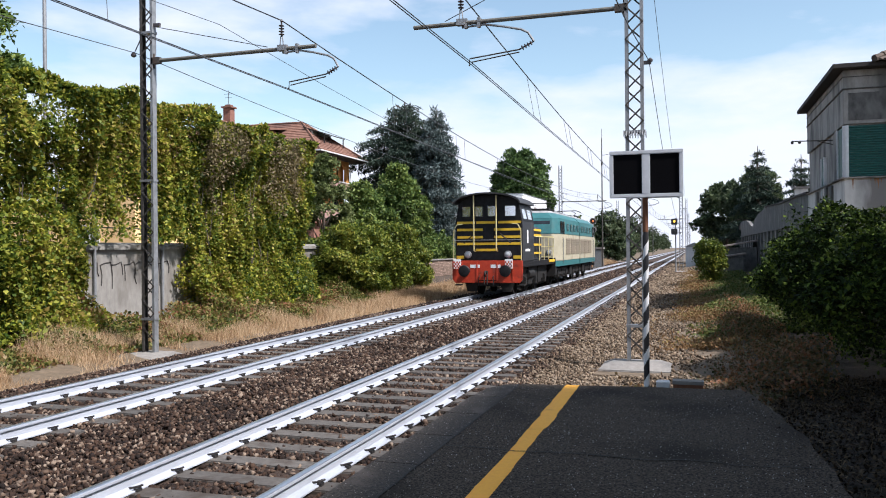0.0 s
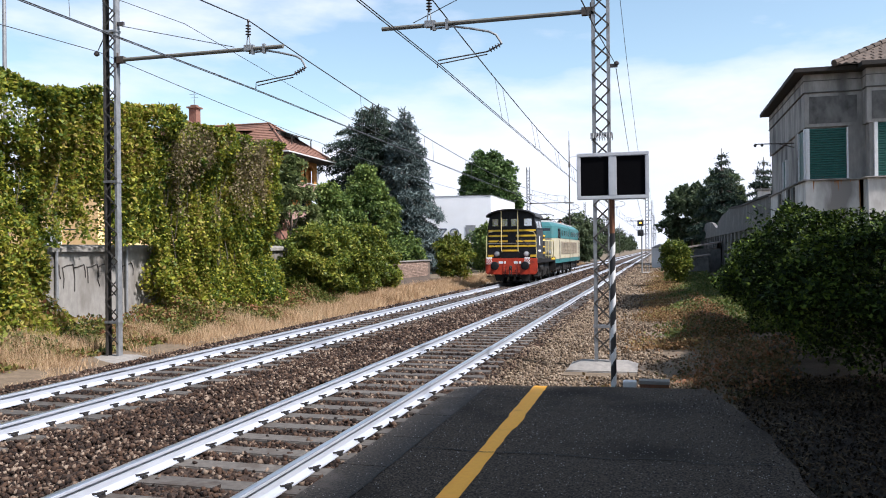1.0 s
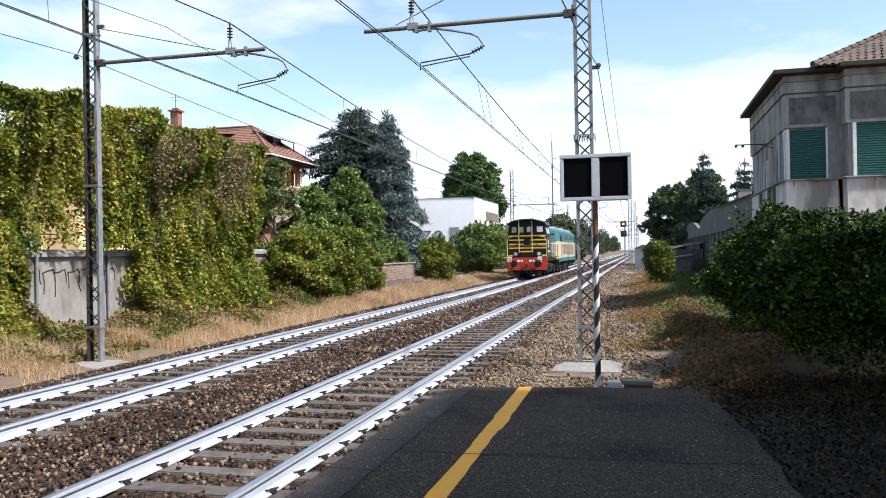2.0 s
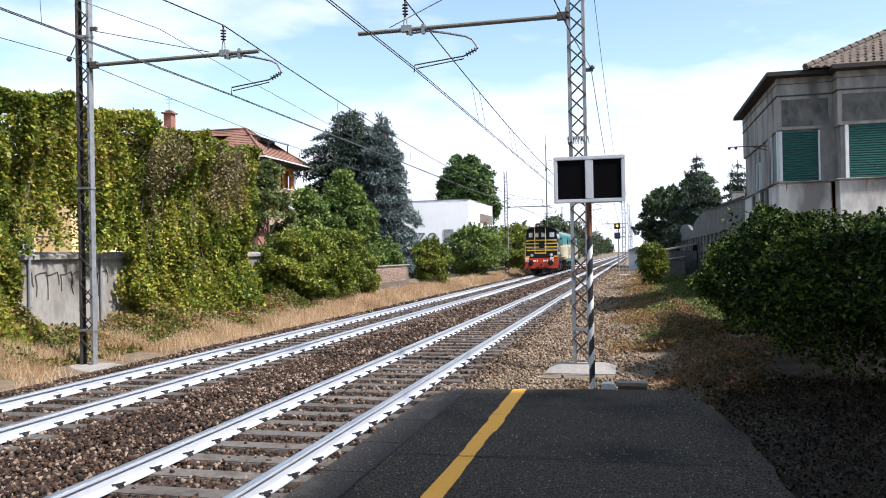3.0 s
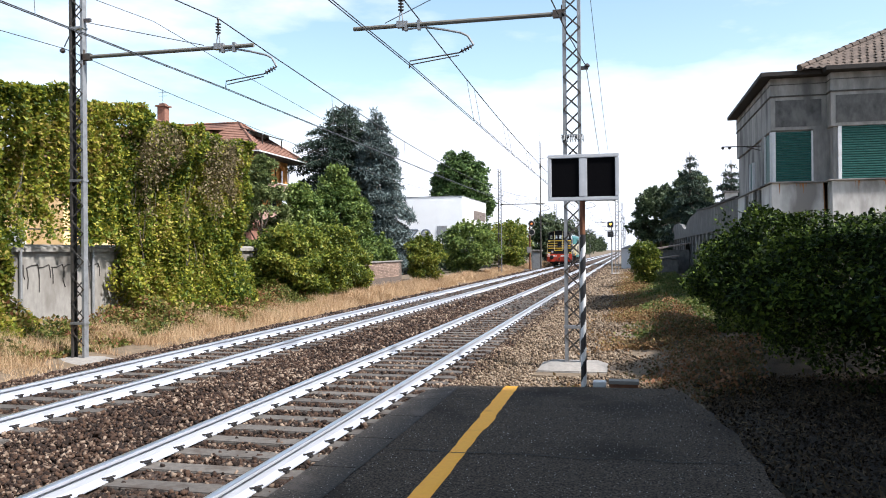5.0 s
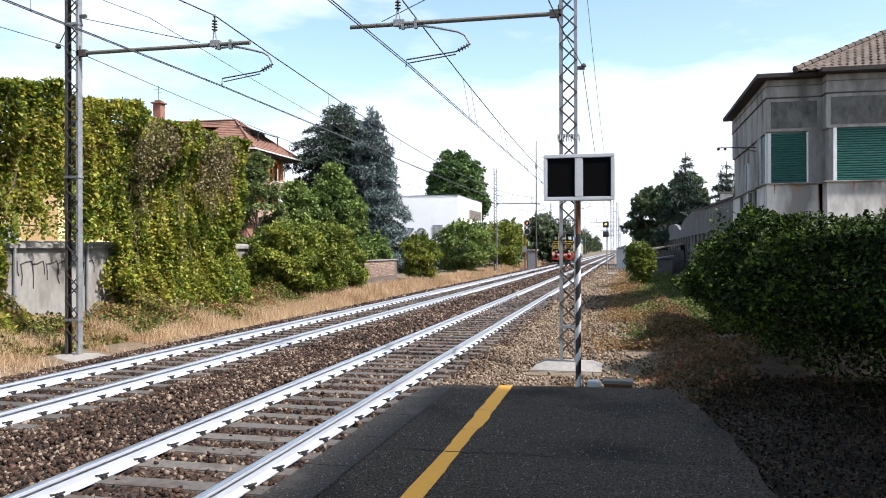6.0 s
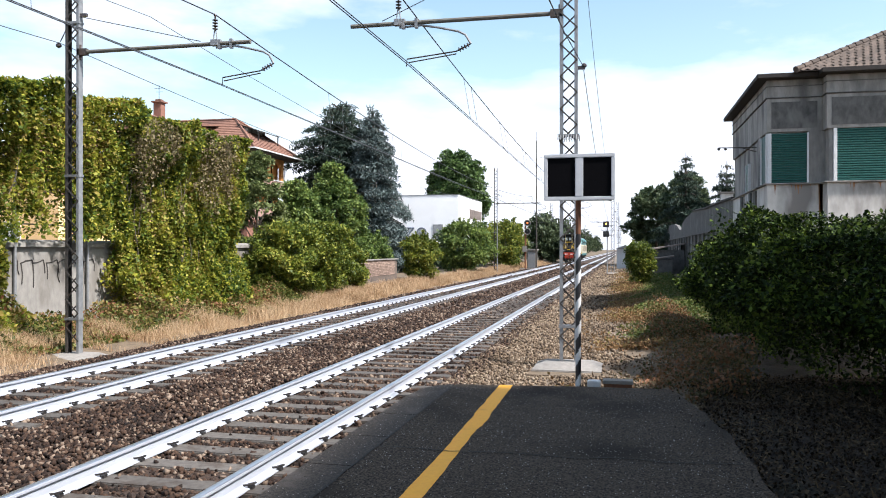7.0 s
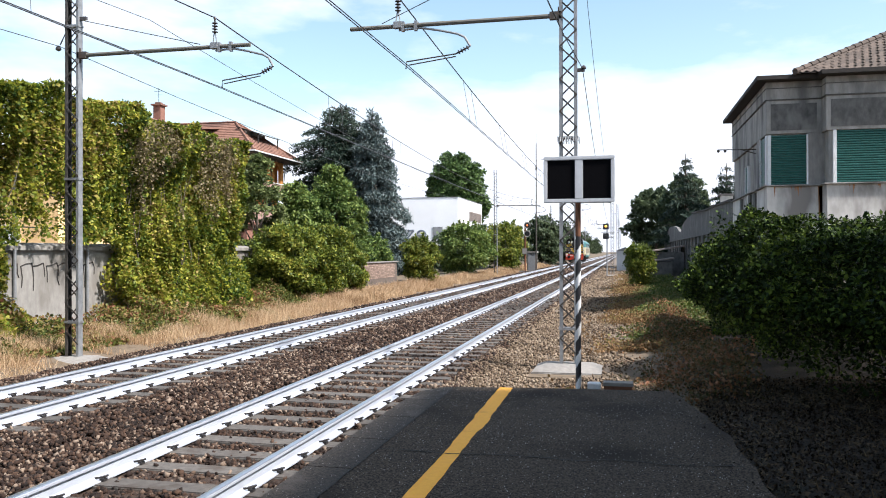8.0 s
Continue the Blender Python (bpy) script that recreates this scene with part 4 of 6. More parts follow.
    part("withered_growth", many("withered_growth", v, f, [LEAF["dry_vine"]]), None, vine, "hanging strands of withered brown creeper")

    # weeds at the foot of the wall
    def weeds(rng, n):
        y = 7 + 24 * rng.random(n)
        x = -13.9 + 2.1 * rng.random(n) ** 1.2
        p = np.stack([x, y, 0 * y], -1)
        h = np.clip(0.55 + 0.5 * noise3(p, 1.5, 9), 0.08, 1.4) * np.clip(1.15 - (x + 14.0) / 2.0, 0.1, 1) * np.where((y > 15.6) & (y < 20), 0.55, 1)
        return np.stack([x, y, bed_height(x, y) + h * rng.random(n) ** 0.6], -1)
    shrubbery("weeds", "tangled green and rust-red weeds at the wall foot", "weeds", weeds, 46000, 0.09, LEAF["weed"], 35)
    tagged(bpy.data.objects["weeds"], kind="stuff")
    # dry grass strip
    rng = np.random.default_rng(41)
    n = 180000
    y = 6 + 120 * rng.random(n) ** 1.9
    x = -13.3 + 2.75 * rng.random(n)
    p = np.stack([x, y, 0 * y], -1)
    dens = noise3(p, 1.2, 6) + 0.5 * noise3(p, 3.0, 7)
    ok = (dens > -0.65 + 0.9 * rng.random(n) * (x > -11.4)) & ~((np.abs(x + 11.3) < 0.75) & (np.abs(y - 14.7) < 0.9))
    x, y, dens = x[ok], y[ok], dens[ok]
    n = len(x)
    h = (0.10 + 0.30 * rng.random(n)) * np.clip(1 + 0.45 * dens, 0.4, 1.7) * np.clip((-10.45 - x) / 0.8, 0.35, 1)
    w = 0.0026 + 0.00021 * y
    a = rng.random(n) * 6.28
    lean = rng.normal(0, 0.35, (n, 2)) * h[:, None]
    z = bed_height(x, y) - 0.02
    c, s = np.cos(a) * w, np.sin(a) * w
    v = np.stack([np.stack([x - c, y - s, z], -1), np.stack([x + c, y + s, z], -1),
                  np.stack([x + lean[:, 0], y + lean[:, 1], z + h], -1)], 1).reshape(-1, 3)
    tagged(new("dry_grass", many("dry_grass", v, np.arange(3 * n).reshape(n, 3), [LEAF["straw"]])), "dry straw-coloured grass beside the track", "grass", kind="stuff")

    # trees and shrubs beyond the creeper
    tree("shrub", "large shrub with yellowing top and dark hollow foot", "shrub", (-13.75, 31.0, -0.1), 3.2, (1.35, 2.5, 1.55), 40000, 0.115, LEAF["bush"], 51, 85, 0.42, 0.08, 1.45, -1.1, group="shrubs", sprigs=30)
    tree("shrub", "broad leafy shrub beside the dry grass", "shrub", (-13.8, 35.0, -0.1), 3.35, (1.45, 2.5, 1.6), 40000, 0.115, LEAF["bush"], 52, 85, 0.42, 0.08, 1.55, -1.1, group="shrubs", sprigs=30)
    tree("shrub", "small yellow-green shrub at the wall end", "shrub", (-13.3, 38.3, -0.1), 2.1, (0.7, 1.0, 0.95), 9000, 0.12, LEAF["bush"], 65, 36, 0.32, 0.05, 0.95, -1.1, group="shrubs", sprigs=14)
    tree("tree", "slender olive-green tree behind the creeper", "tree", (-18.5, 38.0, 0), 7.0, (1.4, 1.4, 3.4), 24000, 0.13, LEAF["olive"], 53, 110, 0.34, 0.13, group="trees", point=0.6, sprigs=40)
    tree("tree", "young broadleaf tree with light green leaves", "tree", (-17.5, 41.0, 0), 5.7, (1.4, 1.4, 2.7), 22000, 0.14, LEAF["tree"], 55, 100, 0.36, 0.14, group="trees", point=0.5, sprigs=40)
    tree("tree", "young broadleaf tree with a pointed crown", "tree", (-16.1, 43.0, 0), 6.6, (2.15, 2.1, 3.3), 42000, 0.14, LEAF["tree"], 54, 170, 0.42, 0.14, group="trees", point=0.75, sprigs=110)
    tree("shrub", "dense dark green shrub behind the brick wall", "shrub", (-15.3, 46.0, -0.1), 3.4, (1.4, 2.0, 1.6), 20000, 0.14, LEAF["tree"], 56, 90, 0.38, 0.08, 1.6, -1.1, group="shrubs", sprigs=20)
    conifer("cedar", "tall dark green cedar", (-25.0, 68, 0), 15.7, 4.6, 110000, 0.30, LEAF["cedar"], 61, 30, 0.5, 0.25, broad=0.36, ragged=0.36)
    conifer("cedar", "tall blue-grey cedar beside a darker one", (-21.3, 66, 0), 14.6, 3.75, 105000, 0.30, LEAF["blue_cedar"], 62, 32, 0.62, 0.5, broad=0.95, ragged=0.25)
    tree("shrub", "yellow-green shrub by the low brick wall", "shrub", (-13.1, 50.5, 0), 3.1, (1.0, 1.3, 1.45), 13000, 0.13, LEAF["bush"], 57, 60, 0.36, 0.08, 1.45, -1.1, group="shrubs", sprigs=25)
    tree("shrub", "dark green bushy tree near the line", "shrub", (-13.6, 69.0, 0), 4.6, (2.2, 3.2, 2.2), 24000, 0.18, LEAF["tree"], 58, 90, 0.55, 0.1, 2.1, -1.1, group="shrubs", sprigs=25)
    tree("shrub", "creeper-covered thicket near the line", "shrub", (-13.4, 92.0, 0), 5.5, (2.0, 7.5, 2.7), 22000, 0.22, LEAF["bush"], 59, 110, 0.65, 0.1, 2.6, -1.1, group="shrubs", sprigs=20)
    tree("tree", "large round dark green tree", "tree", (-28.4, 136, 0), 18.5, (5.5, 5.5, 8.5), 80000, 0.40, LEAF["deep"], 60, 700, 0.70, 0.3, group="trees", low=-0.9)
    tree("tree", "grey-green tree behind the signal", "tree", (-12.6, 125, 0), 7.8, (2.6, 3.0, 3.6), 16000, 0.34, LEAF["dull"], 63, 80, 0.65, 0.2, 3.6, -1.1, group="trees", sprigs=20)
    tree("tree", "tall leafy tree at the end of the creeper", "tree", (-17.7, 15.2, 0), 10.8, (1.5, 1.7, 4.4), 20000, 0.15, LEAF["tree"], 64, 60, 0.5, 0.14, group="trees", corners=4)
    # thickets that close the far side of the line
    for k, (x, y, h, r) in enumerate(((-15.5, 108, 4.2, 2.4), (-12.2, 142, 5.0, 2.6), (-13.6, 158, 6.2, 3.0), (-17.5, 80, 3.6, 2.2))):
        tree("shrub", "dense green thicket along the line", "shrub", (x, y, 0), h, (r, 5.5, h * 0.5), 9000, 0.34, LEAF["dull"], 90 + k, 50, 0.8, 0.1, h * 0.46, -1.1, group="shrubs")


def build_far():
    # low woods along both sides of the line, far off
    rng = np.random.default_rng(77)
    vs, fs, k = [], [], 0
    for i in range(46):
        side = -1 if i % 2 else 1
        y = 170 + 14 * i + rng.normal(0, 5)
        x = side * (13 + abs(rng.normal(0, 7)) + 0.01 * y)
        h = 7 + 5 * rng.random()
        p = crown_points(rng, 900, (x, y, h * 0.5), (4.5, 6, h * 0.52), 24, 1.4, -0.9)
        v, f = leaves(p, 0.8, rng)
        vs.append(v), fs.append(f + k)
        k += len(v)
    tagged(new("far_woods", many("far_woods", np.concatenate(vs), np.concatenate(fs), [LEAF["far"]])), "hazy green woods along the line", "woods", kind="stuff")


def build_right_side():
    # hedge beside the platform, its shade put into the leaf tones
    def face(y):
        return 1.50 + 0.12 * np.sin(y * 0.7) + 0.10 * np.sin(y * 1.7 + 1) - 0.12 * (y > 17)

    def hedge(rng, n):
        n2 = int(n * 1.5)
        y = 7.5 + 14.5 * rng.random(n2) ** 1.1
        x0 = np.where(y < 12.0, 1.3 + (12.0 - y) * 0.42, face(y))
        x = x0 + 4.5 * rng.random(n2) ** 1.8
        p = np.stack([x, y, 0 * y], -1)
        t = 2.28 + 0.24 * noise3(p, 1.1, 22) + 0.14 * noise3(p, 3.2, 23) - 0.035 * np.clip(y - 12, 0, 20)
        t = t - 0.27 * np.clip((13.2 - y) / 3.2, 0, 1)
        t = t * np.clip(0.62 + (x - x0) * 0.65, 0.4, 1)
        on_top = rng.random(n2) < 0.45
        z = np.where(on_top, t - np.abs(rng.normal(0, 0.10, n2)), 0.12 + (t - 0.12) * rng.random(n2))
        x = x + np.where(on_top, 0, 0.34 * noise3(np.stack([x, y, z], -1), 1.8, 24))
        x = x + 0.8 * np.clip(1.3 - z, 0, 1.2)
        p = np.stack([x, y, z], -1)
        keep = rng.random(n2) < np.clip(0.04 + z / 1.35 + 0.35 * noise3(p, 2.2, 26), 0.05, 1)
        return p[keep][:n]
    g = Geo()
    rng = np.random.default_rng(25)
    for i in range(120):
        y = 8 + 13 * rng.random()
        x = max(face(y), 1.3 + max(0, 12 - y) * 0.42) + 1.7 + 1.5 * rng.random()
        pts = [(x, y, 0.05)]
        for k in range(5):
            pts.append((pts[-1][0] + rng.normal(0, 0.14), pts[-1][1] + rng.normal(0, 0.14), 0.05 + (k + 1) * 0.4))
        g.tube(pts, 0.022, 4, r_end=0.006)
    shrubbery("hedge", "dense overgrown green hedge with shade in its leaf colour", "hedge", hedge, 150000, 0.066, LEAF["hedge"], 71, g, flat=0.45)
    # weeds in front of the hedge
    def weeds(rng, n):
        y = 10.8 + 14 * rng.random(n) ** 1.2
        x = -0.45 + 2.2 * rng.random(n) ** 0.7
        p = np.stack([x, y, 0 * y], -1)
        ok = rng.random(n) < np.clip((x - 0.25 + 0.55 * noise3(p, 1.3, 91)) / 0.7, 0.02, 1)
        x, y, p, n = x[ok], y[ok], p[ok], int(ok.sum())
        h = np.clip(0.32 + 0.36 * noise3(p, 1.6, 27), 0.04, 0.85) * np.clip((x + 0.2) / 1.2, 0.2, 1)
        return np.stack([x, y, bed_height(x, y) + h * rng.random(n) ** 0.7], -1)
    tagged(shrubbery("weeds", "low rust-brown and green weeds before the hedge", "weeds", weeds, 26000, 0.05, LEAF["dark_weed"], 73), kind="stuff")

    def verge(rng, n):
        y = 19 + 45 * rng.random(n) ** 1.3
        x = -0.6 + 3.8 * rng.random(n) ** 0.8
        p = np.stack([x, y, 0 * y], -1)
        ok = rng.random(n) < np.clip((x - 0.15 + 0.7 * noise3(p, 0.9, 92)) / 0.9, 0.02, 1)
        x, y, p, n = x[ok], y[ok], p[ok], int(ok.sum())
        h = np.clip(0.16 + 0.16 * noise3(p, 1.0, 29), 0.04, 0.45) * np.clip((x + 0.1) / 0.8, 0.15, 1)
        return np.stack([x, y, bed_height(x, y) + h * rng.random(n)], -1)
    def dry_verge(rng, n):
        y = 11.6 + 64 * rng.random(n) ** 1.9
        x = 0.15 + rng.normal(0, 0.45, n)
        p = np.stack([x, y, 0 * y], -1)
        ok = noise3(p, 0.8, 94) > -0.7
        x, y, p, n = x[ok], y[ok], p[ok], int(ok.sum())
        h = np.clip(0.12 + 0.14 * noise3(p, 1.2, 95), 0.03, 0.35)
        return np.stack([x, y, bed_height(x, y) + h * rng.random(n)], -1)
    tagged(shrubbery("dry_verge", "thin rusty dry grass at the gravel's edge", "grass", dry_verge, 42000, 0.06, LEAF["rusty"], 77), kind="stuff")
    tagged(shrubbery("verge_grass", "rough green grass verge beside the gravel", "grass", verge, 40000, 0.085, LEAF["grass"], 75), kind="stuff")

    def fallen(rng, n):
        y = 2.5 + 10 * rng.random(n)
        x = 0.9 + 3.6 * rng.random(n)
        ok = x > np.interp(y, [2, 5.8, 7.8, 9.8, 10.2], [1.1, 1.0, 0.9, 0.6, 0.5]) + np.abs(rng.normal(0, 0.12, n))
        x, y = x[ok], y[ok]
        z = np.where(y < 10.1, np.maximum(bed_height(x, y), 0.10), bed_height(x, y)) + 0.01 + 0.03 * rng.random(len(x))
        return np.stack([x, y, z], -1)
    tagged(shrubbery("fallen_leaves", "brown fallen leaves, darkened for the hedge's shade, and twigs under it", "leaves", fallen, 34000, 0.036, LEAF["shaded_litter"], 76, flat=0.8), kind="stuff")
    rng = np.random.default_rng(78)
    v, f = leaves(fallen(rng, 14000) + np.array([0, 0, 0.012]), 0.075, rng, flat=0.95, aspect=0.09, corners=3)
    part("twigs", many("twigs", v, f, [LEAF["twig"]]), None, bpy.data.objects["fallen_leaves"], "thin dry brown twigs")
    tree("bush", "rounded light green bush by the verge", "shrub", (0.85, 47, 0), 2.4, (0.7, 1.3, 1.1), 14000, 0.11, LEAF["bush"], 81, 34, 0.38, 0.06, 1.15, -1.1, group="shrubs", sprigs=14)
    tree("tree", "broad green tree beyond the yard wall", "tree", (4.2, 112, 0), 10.4, (3.8, 5.5, 4.4), 30000, 0.36, LEAF["dull"], 82, 170, 0.65, 0.25, group="trees", sprigs=40, low=-1)
    tree("tree", "broad green tree beside a pointed conifer", "tree", (7.6, 104, 0), 11.4, (2.9, 5.0, 4.8), 24000, 0.36, LEAF["dull"], 83, 160, 0.65, 0.25, group="trees", sprigs=40, low=-1)
    conifer("fir", "tall dark pointed conifer", (6.4, 88, 0), 12.6, 4.0, 40000, 0.32, LEAF["cedar"], 84, 15, 0.85, 0.25, ragged=0.55)
    conifer("fir", "dark pointed conifer behind the house", (10.4, 87, 0), 11.4, 3.9, 30000, 0.32, LEAF["cedar"], 85, 14, 0.85, 0.25, ragged=0.55)


build_platform()
build_left_side()
build_far()
build_right_side()

# ---------------------------------------------------------------- buildings

B = {
    "render": material("stained grey render", (0.1955, 0.1862, 0.1722), (0.3352, 0.3166, 0.2932), 4, 0.9, stain=(0.0792, 0.0764, 0.0745), stain_scale=0.9, stain_at=0.48, bump=0.35, stretch=(1, 1, 0.35)),
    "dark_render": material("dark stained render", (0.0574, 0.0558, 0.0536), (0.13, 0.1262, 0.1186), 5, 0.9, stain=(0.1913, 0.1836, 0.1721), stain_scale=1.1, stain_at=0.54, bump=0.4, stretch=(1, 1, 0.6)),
    "pale_render": material("pale render", (0.4488, 0.4284, 0.3978), (0.612, 0.5916, 0.561), 3, 0.9, stain=(0.204, 0.1887, 0.1734), stain_scale=1.0, stain_at=0.47, bump=0.2, stretch=(1, 1, 0.4)),
    "rust_streak": material("rust streak", (0.221, 0.093, 0.0383), (0.34, 0.1674, 0.081), 6, 0.9, bump=0.1),
    "shutter": material("green roller shutter", (0.005, 0.055, 0.047), (0.010, 0.085, 0.072), 8, 0.5, bump=0.1),
    "roof_tile": material("weathered brown tiles", (0.0485, 0.036, 0.0287), (0.0925, 0.0694, 0.0555), 7, 0.9, stain=(0.0393, 0.0324, 0.0277), stain_scale=1.2, bump=0.4, island=0.25),
    "terracotta": material("terracotta roof", (0.1428, 0.0714, 0.049), (0.2108, 0.1122, 0.0816), 3, 0.9, stain=(0.1088, 0.0578, 0.0442), stain_scale=0.4, bump=0.4),
    "orange": material("orange render", (0.4216, 0.1836, 0.0476), (0.4896, 0.2312, 0.068), 1.5, 0.9, stain=(0.34, 0.1496, 0.0476), stain_scale=0.3, bump=0.1),
    "old_brick": material("old dull brick", (0.0748, 0.0578, 0.0476), (0.136, 0.1054, 0.085), 8, 0.9, stain=(0.0544, 0.0476, 0.0374), stain_scale=1.5, bump=0.5),
    "brick_red": material("reddish brick", (0.1564, 0.0714, 0.051), (0.2312, 0.1156, 0.0816), 6, 0.9, bump=0.4),
    "parapet": material("pinkish brown render", (0.24, 0.15, 0.125), (0.31, 0.20, 0.17), 3, 0.9, bump=0.2),
    "eave_wood": material("dark eave boards", (0.012, 0.010, 0.009), (0.03, 0.024, 0.02), 9, 0.8, bump=0.2),
    "glass": material("dark window glass", (0.012, 0.014, 0.016), (0.02, 0.024, 0.027), 3, 0.12, spec=0.6, bump=0.0),
    "factory": material("white cladding", (0.6579, 0.6656, 0.6732), (0.7038, 0.7115, 0.7191), 0.8, 0.7, stain=(0.612, 0.612, 0.612), stain_scale=0.2, stain_at=0.6, bump=0.05),
    "louvre": material("brown louvres", (0.14, 0.115, 0.10), (0.22, 0.18, 0.16), 5, 0.8, bump=0.1),
    "blue_grey": material("blue-grey lettering", (0.10, 0.12, 0.15), (0.14, 0.16, 0.20), 5, 0.6, bump=0.0),
    "yellow_wall": material("yellow render", (0.68, 0.44, 0.20), (0.76, 0.52, 0.27), 2, 0.9, bump=0.1),
}


def shuttered(parent, x0, x1, y, z0, z1, axis="x"):
    """A window with white posts, sill and a closed roller shutter of slats; it faces -y, or -x when axis is y."""
    w = thing("window", "window with a closed green roller shutter", "window")
    del w["category"], w["label"]
    w.parent = parent
    w["label"] = "window with a closed dark green roller shutter"

    def box(g, a, b, d0, d1, c, d):
        return g.box(a, b, y + d0, y + d1, c, d) if axis == "x" else g.box(y + d0, y + d1, a, b, c, d)
    part("window_frame", box(Geo(), x0, x0 + 0.10, -0.02, 0.1, z0, z1), M["white"], w, "white painted frame post")
    part("window_frame", box(Geo(), x1 - 0.05, x1, -0.02, 0.1, z0, z1), M["white"], w, "white painted frame post")
    n = int((z1 - z0) / 0.075)
    for i in range(n):
        za = z0 + (z1 - z0) * i / n
        zb = z0 + (z1 - z0) * (i + 1) / n - 0.006
        g = Geo()
        if axis == "x":
            g.prism([(y + 0.05, za), (y + 0.03, za + 0.02), (y + 0.03, zb - 0.015), (y + 0.05, zb), (y + 0.08, zb), (y + 0.08, za)], x0 + 0.10, x1 - 0.05, "x")
        else:
            g.box(y + 0.03, y + 0.08, x0 + 0.10, x1 - 0.05, za, zb)
        part("shutter_slat", g, B["shutter"], w)
    part("shutter_back", box(Geo(), x0 + 0.10, x1 - 0.05, 0.082, 0.10, z0, z1), B["eave_wood"], w)
    return w


def build_house():
    h = thing("house", "two-storey grey rendered house with stained walls and green shutters", "house")
    X, Y, Y2 = 4.6, 27.9, 36.3
    # lower storey, window band and parapet band, each with its own render
    def block(name, mt, z0, z1, grow=0.0, lab=""):
        g = Geo()
        g.prism([(X - grow, Y - grow), (6.30 - grow, Y - grow), (6.30 - grow, Y - 0.55 - grow), (13.5, Y - 0.55 - grow), (13.5, Y2), (X - grow, Y2)], z0, z1, "z")
        return part(name, g, mt, h, lab, bevel=0.012)
    block("lower_wall", B["pale_render"], -0.2, 4.10, 0, "pale stained render below the sill")
    block("window_band", B["render"], 4.14, 5.82, -0.06)
    block("frieze", B["render"], 5.82, 6.92, 0.02)
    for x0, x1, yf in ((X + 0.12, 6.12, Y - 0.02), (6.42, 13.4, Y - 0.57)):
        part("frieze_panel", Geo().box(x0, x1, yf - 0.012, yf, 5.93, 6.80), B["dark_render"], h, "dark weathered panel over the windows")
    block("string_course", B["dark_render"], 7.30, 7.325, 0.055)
    # pilasters on the wall towards the line
    for y in (Y + 2.1, Y + 3.2, Y + 5.4):
        part("pilaster", Geo().box(X - 0.07, X - 0.003, y, y + 0.42, -0.2, 4.05), B["dark_render"], h)
    block("cornice", B["render"], 6.95, 7.525, 0.03)
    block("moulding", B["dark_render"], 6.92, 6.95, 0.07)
    block("sill_course", B["render"], 4.10, 4.145, 0.10, "projecting sill course with rust streaks")
    g = Geo()
    g.prism([(X - 0.38, Y - 0.45), (6.05, Y - 0.45), (6.05, Y - 1.0), (14, Y - 1.0), (14, Y2 + 0.2), (X - 0.38, Y2 + 0.2)], 7.53, 7.67, "z")
    part("eave", g, B["eave_wood"], h, "dark thin projecting eave", bevel=0.01)
    # corner pier and piers between the windows
    for x0, x1, y0, y1 in ((5.86, 6.36, Y - 0.012, Y + 0.2), (X - 0.012, X + 0.2, Y + 1.25, Y + 1.9)):
        part("pier", Geo().box(x0, x1, y0, y1, 4.145, 5.82), B["render"], h)
    rs = random.Random(4)
    for k in range(26):
        # thin tapering runs of rust below the sill course, thickest beside the bay
        x = 6.27 - abs(rs.gauss(0, 0.05)) if k < 9 else rs.uniform(X + 0.1, 6.2) if k < 17 else rs.uniform(6.35, 9.5)
        yf = Y if x < 6.29 else Y - 0.55
        ln, ww = (rs.uniform(0.9, 1.9), rs.uniform(0.03, 0.07)) if k < 9 else (rs.uniform(0.06, 0.40), rs.uniform(0.008, 0.028))
        part("rust_streak", Geo().prism([(x - ww, 4.085), (x + ww, 4.085), (x + ww * 0.5, 4.085 - ln * 0.6), (x + ww * 0.1, 4.085 - ln), (x - ww * 0.4, 4.085 - ln * 0.55)], yf - 0.004, yf - 0.001, "y"), B["rust_streak"], h, "brown rust streak")
    shuttered(h, 4.62, 5.86, Y - 0.02, 4.15, 5.78)
    shuttered(h, Y + 0.02, Y + 1.2, X - 0.02, 4.15, 5.78, "y")
    shuttered(h, 6.48, 8.35, Y - 0.57, 4.15, 5.82)
    w = shuttered(h, Y + 3.9, Y + 4.7, X - 0.02, 3.2, 5.2, "y")
    # hipped tile roof, laid course by course
    roof = part("roof", Geo().prism([(5.3, 7.66), (13.5, 7.66), (9.6, 9.6)], Y + 3.2, Y2, "y"), B["roof_tile"], h)
    apex = Vector((9.6, Y + 2.6, 9.75))
    c = [Vector((5.35, Y - 0.62, 7.66)), Vector((13.9, Y - 0.98, 7.66)), Vector((13.9, Y2, 7.66)), Vector((5.35, Y2, 7.66))]
    g = Geo().add([*c, apex], [(0, 1, 4), (1, 2, 4), (2, 3, 4), (3, 0, 4)])
    part("roof_deck", g, B["roof_tile"], roof)
    tg = Geo()
    for a, b in ((c[0], c[1]), (c[3], c[0])):
        for r in range(15):
            u = r / 15
            p, q = a.lerp(apex, u), b.lerp(apex, u)
            p2, q2 = a.lerp(apex, (r + 1.25) / 15), b.lerp(apex, (r + 1.25) / 15)
            n = max(1, int((q - p).length / 0.23))
            for i in range(n):
                e, f = p.lerp(q, i / n), p.lerp(q, (i + 1) / n)
                e2, f2 = p2.lerp(q2, i / n), p2.lerp(q2, (i + 1) / n)
                m1, m2 = (e + f) / 2 + Vector((0, 0, 0.075)), (e2 + f2) / 2 + Vector((0, 0, 0.055))
                up = Vector((0, 0, 0.02))
